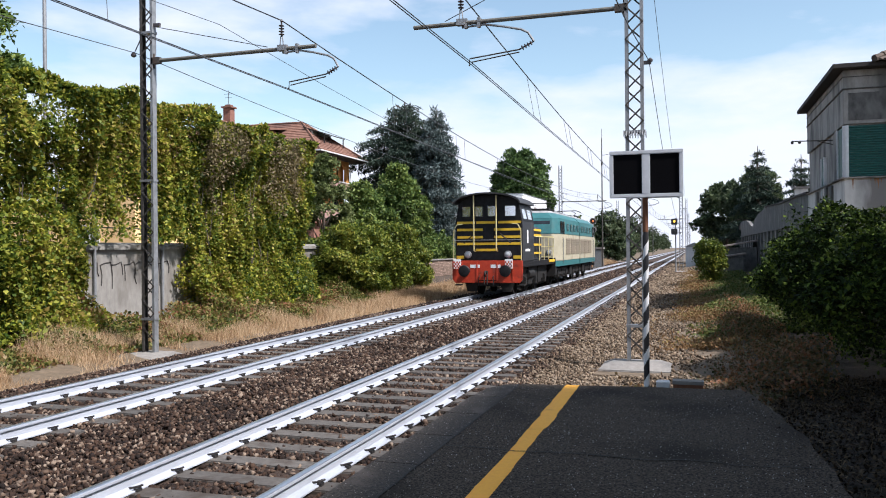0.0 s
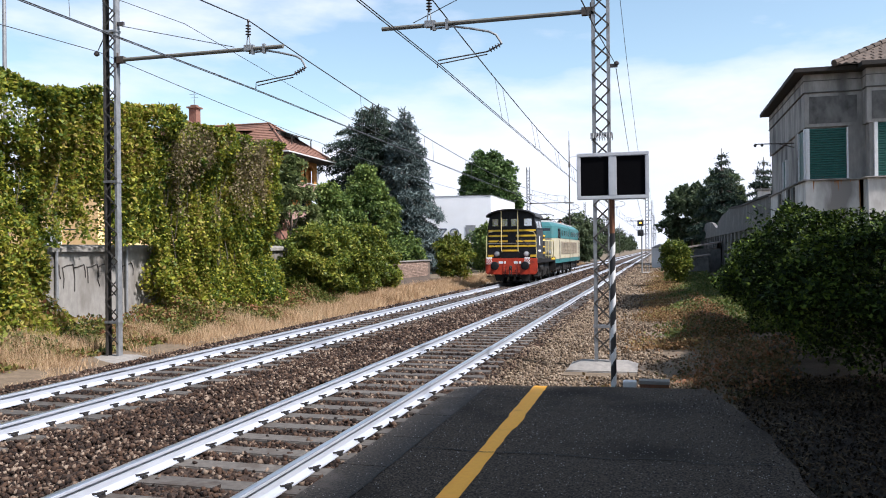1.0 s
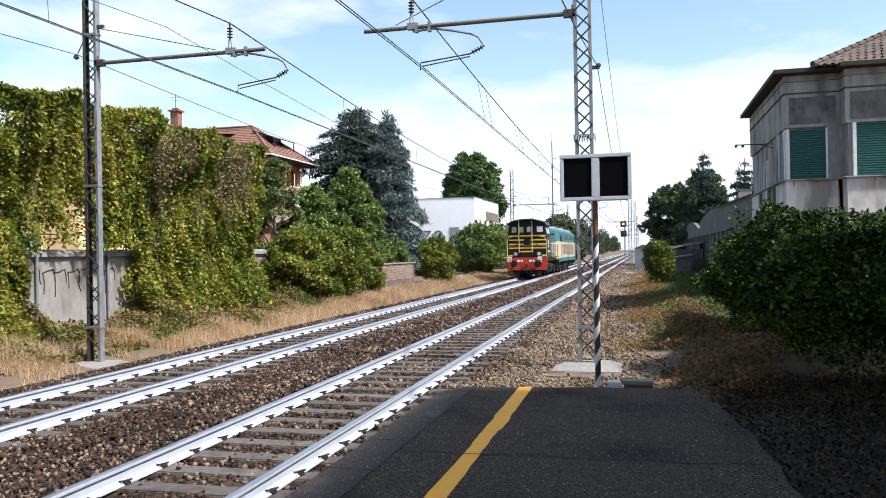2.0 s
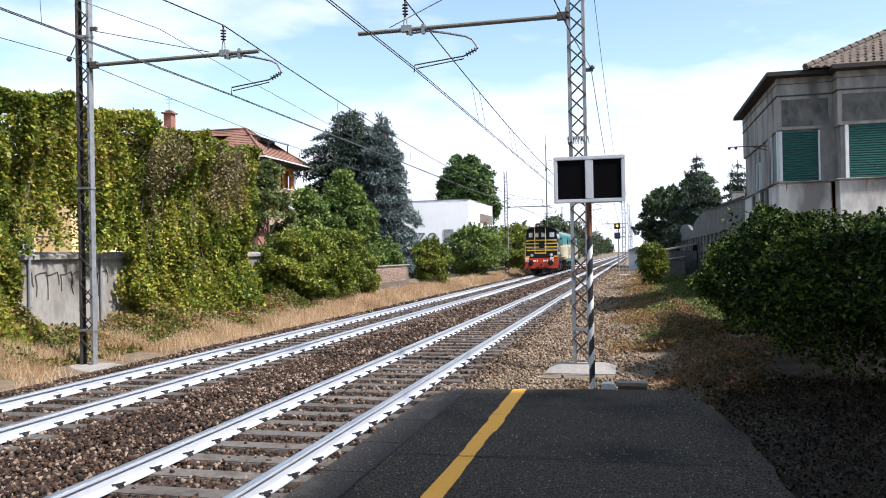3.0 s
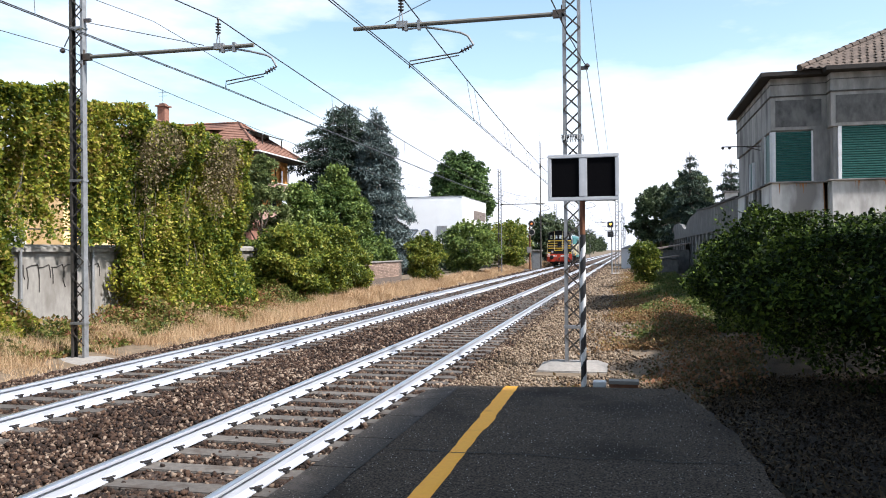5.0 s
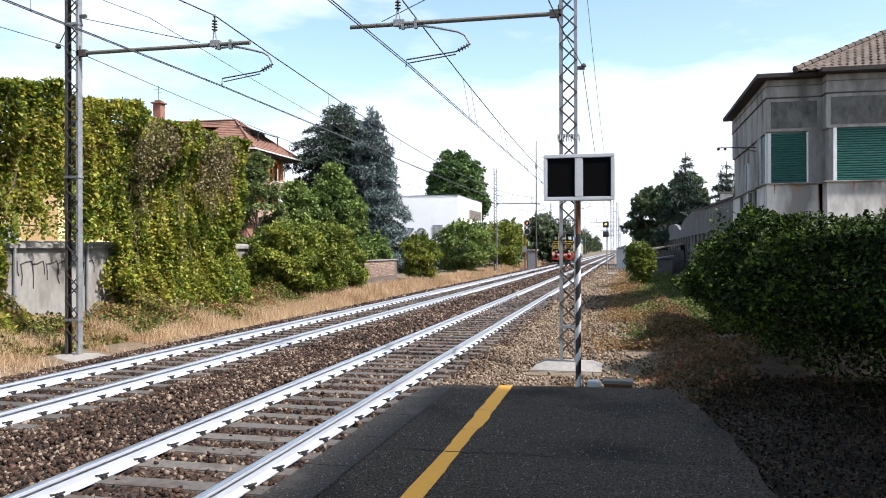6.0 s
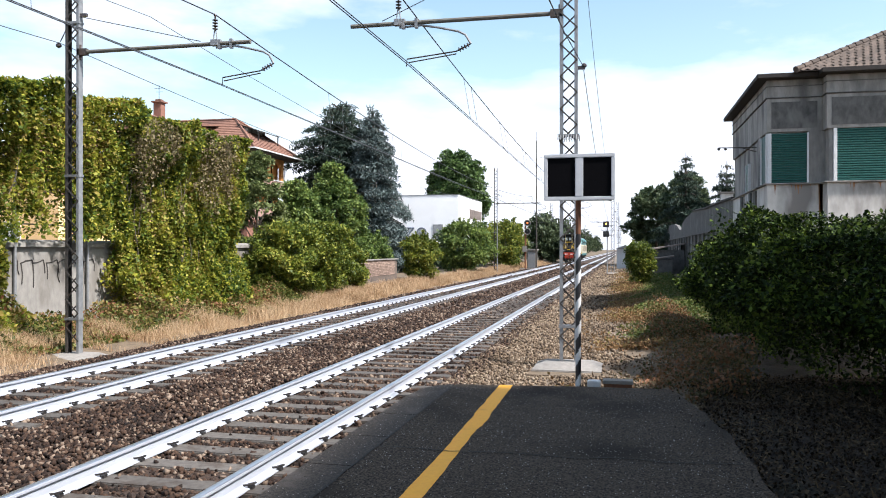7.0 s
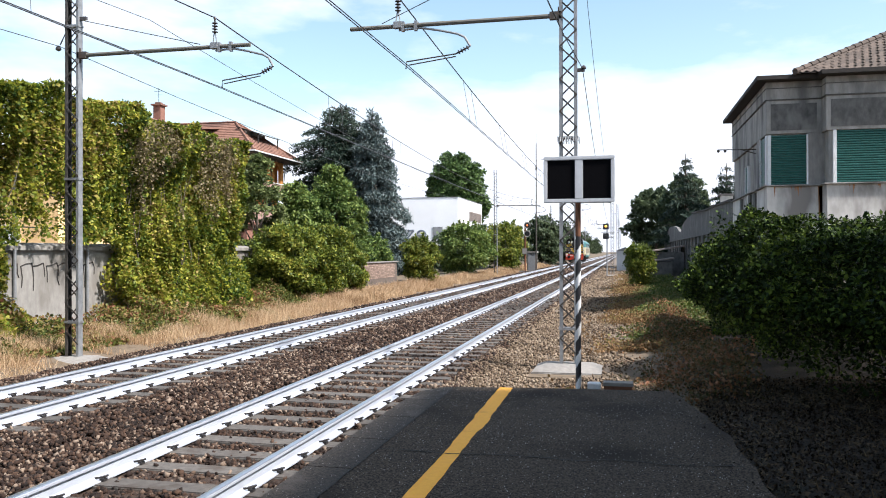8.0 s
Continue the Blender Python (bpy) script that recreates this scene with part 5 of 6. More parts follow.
                tg.add([e + up, m1, f + up, f2 + up * 0.3, m2, e2 + up * 0.3, e, f], [(0, 1, 4, 5), (1, 2, 3, 4), (0, 6, 1), (1, 7, 2)])
    tagged(part("roof_tiles", tg, B["roof_tile"], roof), kind="stuff")
    rg = Geo()
    for i in range(16):
        p, q = c[0].lerp(apex, i / 16), c[0].lerp(apex, (i + 1.15) / 16)
        rg.tube([p + Vector((0, 0, 0.06)), q + Vector((0, 0, 0.05))], 0.11, 8, r_end=0.085)
    part("ridge_tiles", rg, B["roof_tile"], roof)
    # old line bracket on the wall
    g = Geo().tube([(X, Y + 2.2, 5.6), (X - 1.3, Y + 2.2, 5.62)], 0.02, 6)
    g.tube([(X, Y + 2.2, 5.45), (X - 0.5, Y + 2.2, 5.6)], 0.015, 6)
    for d in (1.05, 1.28):
        g.lathe([(0.02, -0.1), (0.05, -0.07), (0.05, -0.02), (0.02, 0)], 8, pose(X - d, Y + 2.2, 5.62))
    part("line_bracket", g, M["dark_steel"], h, "dark iron wall bracket with insulators")

    # yard wall with a stepped and scalloped top, behind the house
    yard = thing("wall_yard", "grey stained yard wall with a scalloped top", "wall", kind="structure")
    g = Geo()
    prof = [(36.35, -0.2), (36.35, 4.16), (41, 4.24), (47.7, 4.3), (57, 4.55), (63.6, 4.35), (67, 4.05), (68.5, 3.56), (71, 3.7), (74, 4.12), (78, 4.33), (82, 4.42), (87, 4.38), (91, 4.15), (94, 3.75), (94, -0.2)]
    g.prism(prof, 4.6, 4.85, "x")
    part("wall_body", g, B["dark_render"], yard)
    g = Geo()
    for (y0, z0), (y1, z1) in zip(prof[1:4], prof[2:5]):
        g.prism([(y0, z0), (y1, z1), (y1, z1 + 0.09), (y0, z0 + 0.09)], 4.52, 4.93, "x")
    part("coping", g, B["eave_wood"], yard)
    for y in np.arange(43.5, 93, 2.6):
        part("pilaster", Geo().box(4.48, 4.60, y, y + 0.5, -0.2, 2.9), B["dark_render"], yard)
    part("ledge", Geo().box(4.46, 4.60, 43.3, 93.6, 2.9, 3.0), B["dark_render"], yard)
    ch = thing("chimney", "small pale chimney beyond the yard wall", "chimney", pose(6.2, 52, 4.2))
    part("stack", Geo().box(-0.35, 0.35, -0.35, 0.35, -4.3, 1.2), B["pale_render"], ch, bevel=0.02)
    part("cap", Geo().box(-0.45, 0.45, -0.45, 0.45, 1.2, 1.32), B["dark_render"], ch)


def build_orange_house():
    h = thing("apartment_house", "orange rendered apartment house with arched loggias and terracotta roof", "house", pose(-28.9, 57.5, 0))
    # local: x = 0 is the wall towards the line, y = 0 the wall towards the platform
    x0, y1, ze, o = -24.0, 6.9, 9.75, 1.25
    # walls stand back behind the arched fronts of the top floor
    part("wall", Geo().box(x0, -0.55, 0.55, y1, -0.3, ze - 0.1), B["orange"], h)
    part("brick_base", Geo().box(x0, -0.02, 0.02, y1, -0.3, 4.2), B["brick_red"], h)

    def arch_front(axis, a, b, spans):
        """A front with arched openings between a and b along its axis, from the parapet to the eave."""
        g = Geo()
        z0, top = 7.75, ze - 0.1
        edge = a
        def box(p, q, c, d):
            if q - p > 0.01:
                g.box(p, q, 0, 0.22, c, d) if axis == "x" else g.box(-0.22, 0, p, q, c, d)
        for p, q in spans:
            box(edge, p, z0, top)
            n, r = 14, (q - p) / 2
            crown = min(top - 0.25, z0 + 0.75 + r)
            for i in range(n):
                u0, u1 = -1 + 2 * i / n, -1 + 2 * (i + 1) / n
                m = min(abs(u0), abs(u1)) if u0 * u1 > 0 else 0
                zz = z0 + 0.75 + (crown - z0 - 0.75) * math.sqrt(max(0, 1 - m * m))
                box((p + q) / 2 + u0 * r, (p + q) / 2 + u1 * r, zz, top)
            edge = q
        box(edge, b, z0, top)
        return g
    part("arched_front", arch_front("x", x0, 0, [(-12.4, -9.6), (-7.0, -4.4), (-3.6, -1.2)]), B["orange"], h, "orange front with arched loggia openings")
    part("arched_front", arch_front("y", 0.25, y1, [(1.4, 3.3), (4.3, 6.3)]), B["orange"], h, "orange front with arched loggia openings")
    for z in (6.75, 4.35):
        b = part("balcony", Geo().box(x0, 0.35, -0.45, 0.54, z - 0.2, z).box(-0.54, 0.35, 0.54, y1, z - 0.2, z), B["brick_red"], h)
        part("parapet", Geo().box(x0, 0.35, -0.45, -0.30, z, z + 0.95).box(0.20, 0.35, -0.30, y1, z, z + 0.95), B["parapet"], b, "pinkish brown balcony parapet")
        part("parapet_cap", Geo().box(x0, 0.40, -0.50, -0.25, z + 0.95, z + 1.02).box(0.15, 0.40, -0.25, y1, z + 0.95, z + 1.02), B["pale_render"], b)
    for z in (4.6, 7.1):
        for x in (-11.0, -5.7, -2.0):
            w = part("window", Geo().box(x - 0.55, x + 0.55, 0.51, 0.545, z, z + 2.0), B["glass"], h)
            part("frame_post", Geo().box(x - 0.62, x - 0.55, 0.49, 0.548, z, z + 2.0).box(x + 0.55, x + 0.62, 0.49, 0.548, z, z + 2.0), B["eave_wood"], w)
        for y in (1.8, 5.1):
            part("window", Geo().box(-0.545, -0.51, y - 0.55, y + 0.55, z, z + 2.0), B["glass"], h)
    part("eave", Geo().box(x0 - o, o, -o, y1 + o, ze - 0.10, ze + 0.06), B["eave_wood"], h, "dark wooden eave")
    part("gutter", Geo().box(x0 - o, o + 0.08, -o - 0.09, -o, ze + 0.0, ze + 0.09).box(o, o + 0.09, -o, y1 + o, ze + 0.0, ze + 0.09), M["white"], h, "white gutter edge")
    part("downpipe", Geo().tube([(o, y1 + o - 0.1, ze), (0.15, y1 - 0.1, ze - 0.8), (0.12, y1 - 0.1, 0)], 0.06, 6), M["white"], h)
    c = [Vector((x0 - o, -o, ze + 0.06)), Vector((o, -o, ze + 0.06)), Vector((o, y1 + o, ze + 0.06)), Vector((x0 - o, y1 + o, ze + 0.06))]
    ym, zr = y1 / 2, ze + 3.05
    r0, r1 = Vector((x0 + 3.0, ym, zr)), Vector((-2.75, ym, zr))
    roof = part("roof", Geo().add([*c, r0, r1], [(0, 1, 5, 4), (1, 2, 5), (2, 3, 4, 5), (3, 0, 4), (3, 2, 1, 0)]), B["terracotta"], h)
    g = Geo()
    for i in range(1, 16):
        u = i / 16
        for a, b, d, e in ((c[0], c[1], r0, r1), (c[1], c[2], r1, r1)):
            g.tube([a.lerp(d, u) + Vector((0, 0, 0.02)), b.lerp(e, u) + Vector((0, 0, 0.02))], 0.03, 4)
    tagged(part("tile_relief", g, B["terracotta"], roof), kind="stuff")
    g = Geo()
    for a, b in ((c[1], r1), (c[2], r1), (r0, r1)):
        g.tube([a + Vector((0, 0, 0.05)), b + Vector((0, 0, 0.05))], 0.09, 6)
    part("ridge_tiles", g, B["terracotta"], roof)
    # low dormer on the front slope
    d = part("dormer", Geo().box(-6.2, -4.0, -0.1, 2.6, ze + 0.9, ze + 2.05), B["brick_red"], roof)
    part("dormer_roof", Geo().prism([(-0.55, ze + 1.95), (2.9, ze + 2.45), (2.9, ze + 2.58), (-0.55, ze + 2.10)], -6.5, -3.6, "x"), B["terracotta"], d)
    part("fascia", Geo().box(-6.5, -3.6, -0.60, -0.55, ze + 1.90, ze + 2.12), B["eave_wood"], d)
    part("pane", Geo().box(-5.9, -4.3, -0.14, -0.104, ze + 1.35, ze + 1.85), B["glass"], d)
    # roof terrace under a dark canopy on the slope towards the line
    t = part("terrace_canopy", Geo().prism([(-2.0, ze + 2.45), (0.0, ze + 1.80), (0.0, ze + 1.88), (-2.0, ze + 2.53)], 2.1, 6.0, "y"), B["eave_wood"], roof, "dark canopy over a roof terrace")
    for y in (2.2, 5.9):
        part("post", Geo().box(-0.13, -0.05, y - 0.04, y + 0.04, ze + 0.9, ze + 1.81), B["eave_wood"], t)
    part("terrace_wall", Geo().box(-1.9, -1.2, 2.3, 5.8, ze + 1.0, ze + 2.18), B["pale_render"], t)
    # chimney with a capped top, and an aerial
    chim = part("chimney", Geo().box(-10.3, -9.6, 3.2, 3.9, ze + 1.5, ze + 4.75), B["brick_red"], roof)
    part("chimney_cap", Geo().box(-10.45, -9.45, 3.05, 4.05, ze + 4.75, ze + 4.88).box(-10.2, -9.7, 3.3, 3.8, ze + 4.88, ze + 5.05), B["terracotta"], chim)
    part("aerial", Geo().tube([(-9.95, 3.5, ze + 4.9), (-9.95, 3.5, ze + 6.3)], 0.025, 5).tube([(-10.4, 3.5, ze + 6.0), (-9.5, 3.5, ze + 6.0)], 0.015, 4).tube([(-10.3, 3.5, ze + 5.7), (-9.6, 3.5, ze + 5.7)], 0.015, 4), M["dark_steel"], roof)
    part("cross_roof", Geo().prism([(-13.5, ze + 0.5), (-7.6, ze + 2.7), (-10.5, ze + 3.75)], 1.5, y1 - 1.5, "y"), B["terracotta"], roof)


def build_factory():
    f = thing("factory_building", "plain white factory building with a rooftop block", "building", pose(-22.2, 107, 0))
    part("main_block", Geo().box(-14, 0, 0, 18.5, -0.3, 9.45), B["factory"], f, bevel=0.03)
    fr = part("louvre_panel", Geo().box(0.004, 0.06, 8.0, 17.8, 6.5, 7.9), B["louvre"], f)
    for i in range(12):
        part("louvre", Geo().box(0.062, 0.10, 8.1, 17.7, 6.55 + i * 0.112, 6.62 + i * 0.112), B["louvre"], fr)
    part("parapet_cap", Geo().box(-14.06, 0.06, -0.06, 18.56, 9.452, 9.52), M["galv"], f)
    part("plinth_band", Geo().box(-12.05, 0.05, -0.06, 0, 1.2, 2.6), B["blue_grey"], f)
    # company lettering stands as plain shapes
    g = Geo()
    n = 20
    ring = [Vector((0.62 * math.cos(2 * math.pi * i / n) - 5.2, -0.09, 4.35 + 0.58 * math.sin(2 * math.pi * i / n))) for i in range(n + 1)]
    g.tube(ring, 0.11, 6)
    for a, b in (((-7.3, 4.93), (-6.3, 4.93)), ((-6.3, 4.93), (-7.3, 3.77)), ((-7.3, 3.77), (-6.3, 3.77))):
        g.tube([(a[0], -0.09, a[1]), (b[0], -0.09, b[1])], 0.11, 5)
    part("sign_shape", g, B["blue_grey"], f, "blue-grey sign shapes")
    g = Geo().box(-3.6, -2.2, -0.07, 0, 3.9, 5.4)
    part("grey_panel", g, M["galv"], f)
    # long flat shed before it
    s = thing("shed", "long low shed with a white roof edge", "shed", pose(-24, 92, 0))
    part("wall", Geo().box(-6, 7, 0, 8, -0.3, 2.6), B["blue_grey"], s)
    part("roof", Geo().box(-6.3, 7.3, -0.5, 8.3, 2.6, 3.0), B["factory"], s, bevel=0.02)
    part("tower", Geo().box(0, 0.5, -0.2, 0.3, 3, 4), M["galv"], s)


def build_trackside():
    # low brick wall behind the far track
    w = thing("wall_brick", "low weathered brick wall beside the line", "wall", kind="structure")
    body = part("wall_body", Geo().box(-13.8, -13.58, 38.4, 46.9, -0.4, 1.35), B["old_brick"], w)
    br = Geo().box(-0.012, 0.012, -0.12, 0.12, -0.035, 0.035).mesh("brick", [material("single brick", (0.17, 0.115, 0.09), (0.29, 0.21, 0.165), 6, 0.9, single=0.3, bump=0.3)])
    for r in range(10):
        for i in range(30):
            o = part("brick", br, None, w)
            o.location = (-13.572, 38.8 + 0.255 * i + 0.12 * (r % 2), 0.50 + 0.088 * r)
    part("coping", Geo().box(-13.88, -13.5, 38.3, 47.0, 1.35, 1.41), M["concrete"], w)
    # signal with two round lamps
    s = thing("railway_signal", "railway signal with two round lamps, the upper one dim amber", "signal", pose(-10.25, 84.5, -0.2))
    part("post", Geo().tube([(0, 0, 0), (0, 0, 5.0)], 0.09, 10), M["rust"], s, "rust-brown signal post")
    for z, mt in ((4.85, glow("amber signal lamp", (0.55, 0.16, 0.04), 0.25)), (3.95, M["black"])):
        head = part("lamp_head", Geo().lathe([(0.33, 0), (0.35, 0.05), (0.35, 0.16), (0.16, 0.2)], 20, pose(0.25, -0.2, z + 0.1, -90) @ pose(0, 0, 0, 180)), M["black"], s)
        ring = [Vector((0.25 + 0.31 * math.cos(a * math.pi / 12), -0.41, z + 0.1 + 0.31 * math.sin(a * math.pi / 12))) for a in range(25)]
        part("rim", Geo().tube(ring, 0.055, 6), M["concrete"], head, "pale grey lamp rim")
        part("lens", Geo().lathe([(0.12, 0), (0.07, 0.05)], 14, pose(0.25, -0.405, z + 0.1, 90)), mt, head)
    part("number_board", Geo().box(-0.3, 0.2, -0.14, -0.11, 1.9, 2.5), M["concrete"], s)
    part("footing", Geo().box(-0.6, 0.9, -0.4, 0.4, -0.2, 0.12), M["concrete"], s)
    hut = thing("relay_cabinet", "grey concrete relay cabinet with a flat lid", "cabinet", pose(-10.1, 88.5, -0.25))
    part("body", Geo().box(-0.45, 0.55, 0, 1.4, 0, 2.1), M["old_concrete"], hut, bevel=0.03)
    part("lid", Geo().box(-0.58, 0.68, -0.1, 1.5, 2.1, 2.25), M["concrete"], hut)
    part("door", Geo().box(-0.35, 0.45, -0.02, 0, 0.15, 1.9), M["galv"], hut)
    p = thing("pole", "tall thin dark radio pole", "pole", pose(-9.45, 88.0, -0.25))
    part("shaft", Geo().tube([(0, 0, 0), (0, 0, 14.2)], 0.085, 8, r_end=0.05), M["dark_steel"], p)
    part("aerial", Geo().tube([(0, 0, 14.2), (0, 0, 15.2)], 0.02, 6).tube([(0, 0, 12.3), (0.8, 0, 12.4)], 0.02, 6).lathe([(0.08, 11.2), (0.1, 11.3), (0.08, 11.7)], 8), M["dark_steel"], p)
    # yellow signal on the right-hand mast and a white hut
    s = thing("railway_signal", "small railway signal with a lit yellow lamp", "signal", pose(-1.55, 71.5, 3.9))
    part("post", Geo().tube([(0.1, 0.12, -4.1), (0.1, 0.12, 0.6)], 0.06, 8), M["galv"], s)
    part("bracket", Geo().box(0, 0.5, -0.03, 0.03, 0.1, 0.16).box(0, 0.5, -0.03, 0.03, -0.75, -0.69), M["galv"], s)
    for z, mt in ((0.0, glow("yellow signal lamp", (1.0, 0.55, 0.05), 1.2)), (-0.85, M["black"])):
        b = part("lamp_box", Geo().box(-0.26, 0.26, -0.15, 0.05, z, z + 0.52), M["black"], s, bevel=0.03)
        part("lens", Geo().lathe([(0.095, 0), (0.05, 0.04)], 14, pose(0, -0.16, z + 0.28, 90)), mt, b)
    hut = thing("hut", "small white lineside hut", "hut", pose(0.1, 90, 0))
    part("body", Geo().box(-0.9, 0.9, 0, 2, -0.2, 2.0), M["white"], hut, bevel=0.02)
    part("roof", Geo().prism([(-1.1, 2.0), (1.1, 2.0), (0, 2.45)], -0.2, 2.2, "y"), M["galv"], hut)
    sh = thing("shed", "low grey sheds with sheet roofs", "shed", pose(3.0, 62, 0))
    part("wall", Geo().box(-0.9, 1.4, 0, 6, -0.2, 1.9), B["dark_render"], sh)
    part("roof", Geo().prism([(-1.2, 1.9), (1.5, 2.35), (1.5, 2.45), (-1.2, 2.0)], -0.3, 6.2, "y"), B["louvre"], sh)
    part("lower_wall", Geo().box(-1.0, 0.4, -2.8, -0.4, -0.2, 1.22), B["dark_render"], sh)
    part("roof", Geo().prism([(-1.2, 1.2), (0.5, 1.45), (0.5, 1.53), (-1.2, 1.28)], -3, -0.4, "y"), B["louvre"], sh)
    # lamp pole beyond the creeper
    p = thing("lamp_pole", "tall plain grey floodlight pole", "pole", pose(-25.0, 25.9, 0))
    part("shaft", Geo().tube([(0, 0, 0), (0, 0, 14)], 0.10, 10, r_end=0.07), M["galv"], p)
    # yellow house glimpsed through the thin creeper
    h = thing("yellow_house", "yellow rendered house glimpsed behind the creeper", "house", pose(-30, 30, 0))
    part("wall", Geo().box(-8, 6, 0, 10, -0.3, 4.4), B["yellow_wall"], h)
    for x in (-6, -3, 0, 3):
        part("window", Geo().box(x, x + 1.1, -0.06, -0.01, 1.3, 3.2), M["white"], h)


build_house()
build_orange_house()
build_factory()
build_trackside()

# ---------------------------------------------------------------- train

T = {
    "black": material("dusty black loco paint", (0.007, 0.007, 0.008), (0.017, 0.017, 0.019), 6, 0.5, stain=(0.03, 0.028, 0.026), stain_scale=1.2, stain_at=0.6, local=True, bump=0.1, spec=0.18),
    "grey": material("dark grey loco paint", (0.019, 0.0204, 0.0231), (0.034, 0.0354, 0.0394), 5, 0.5, stain=(0.068, 0.0646, 0.0612), stain_scale=1.1, stain_at=0.6, local=True, bump=0.1),
    "yellow": material("yellow loco stripe", (0.5943, 0.3675, 0.0156), (0.6725, 0.4379, 0.0313), 8, 0.5, stain=(0.3128, 0.2033, 0.0235), stain_scale=2, stain_at=0.62, local=True, bump=0.05),
    "rail_yellow": material("pale yellow handrail", (0.50, 0.43, 0.20), (0.58, 0.51, 0.28), 8, 0.5, local=True, bump=0.0),
    "red": material("red buffer beam", (0.341, 0.0271, 0.0093), (0.4495, 0.0465, 0.0155), 5, 0.55, stain=(0.124, 0.0232, 0.014), stain_scale=2.2, stain_at=0.54, local=True, bump=0.1),
    "teal": material("teal loco paint", (0.0238, 0.1054, 0.1122), (0.0374, 0.1394, 0.1428), 4, 0.5, stain=(0.0476, 0.0952, 0.0952), stain_scale=0.8, stain_at=0.58, local=True, bump=0.05),
    "cream": material("cream loco paint", (0.3128, 0.2856, 0.204), (0.3944, 0.3604, 0.2652), 4, 0.55, stain=(0.2244, 0.1904, 0.1292), stain_scale=0.8, stain_at=0.55, local=True, bump=0.05),
    "grille": material("brown dusty grille", (0.19, 0.155, 0.115), (0.28, 0.235, 0.175), 10, 0.7, local=True, bump=0.2),
    "under": material("oily underframe", (0.0042, 0.0039, 0.0035), (0.0123, 0.0105, 0.0091), 8, 0.7, stain=(0.0245, 0.0158, 0.0105), stain_scale=2, stain_at=0.6, local=True, bump=0.3),
    "roof": material("pale loco roof", (0.204, 0.204, 0.204), (0.2856, 0.2856, 0.2856), 4, 0.7, local=True, bump=0.1),
    "roof_edge": material("grey cab roof", (0.0175, 0.0175, 0.0184), (0.035, 0.035, 0.0358), 4, 0.6, local=True, bump=0.1),
    "lens": material("headlamp glass", (0.385, 0.406, 0.42), (0.49, 0.504, 0.525), 10, 0.15, local=True, bump=0.0),
    "window": material("cab window glass", (0.675, 0.7155, 0.756), (0.783, 0.8235, 0.864), 2, 0.08, metal=0.85, spec=0.7, local=True, bump=0.0),
    "dim_window": material("dusty side window", (0.035, 0.085, 0.09), (0.06, 0.115, 0.12), 3, 0.25, spec=0.5, local=True, bump=0.0),
    "dark_window": material("dark loco window", (0.015, 0.017, 0.02), (0.03, 0.034, 0.04), 2, 0.1, spec=0.6, local=True, bump=0.0),
    "white": material("white loco lettering", (0.7, 0.7, 0.7), (0.8, 0.8, 0.8), 6, 0.6, local=True, bump=0.0),
}
WHEELSETS = []


def wheelset(parent, y, r, half=0.72):
    """Axle with two wheels; it rolls."""
    ax = part("wheelset", Geo().tube([(-half - 0.1, 0, 0), (half + 0.1, 0, 0)], 0.08, 10), T["under"], parent)
    for s in (-1, 1):
        g = Geo().lathe([(0.10, 0.09), (r * 0.55, 0.05), (r * 0.80, 0.03), (r * 0.82, 0.07), (r, 0.075), (r, -0.04), (r + 0.03, -0.065), (r * 0.8, -0.07), (0.1, -0.06)], 28,
                        pose(s * half, 0, 0, 0, 90 * s))
        w = part("wheel", g, T["under"], ax)
        part("rim", Geo().lathe([(r - 0.03, 0.076), (r - 0.03, 0.08), (r - 0.005, 0.08), (r - 0.005, 0.076)], 28, pose(s * half, 0, 0, 0, 90 * s)), M["rail_steel"], w)
    ax.location = (0, y, r)
    WHEELSETS.append((ax, y, r))
    return ax


def buffer_pair(parent, y, s, z=1.06):
    for x in (-0.87, 0.87):
        b = part("buffer", Geo().lathe([(0.15, 0), (0.15, 0.05), (0.11, 0.06), (0.11, 0.30), (0.08, 0.31), (0.08, 0.42)], 18, pose(x, y, z, 90 * s)), T["black"], parent)
        part("buffer_head", Geo().lathe([(0.235, 0.42), (0.245, 0.44), (0.22, 0.475), (0.12, 0.495)], 22, pose(x, y, z, 90 * s)), T["black"], b)


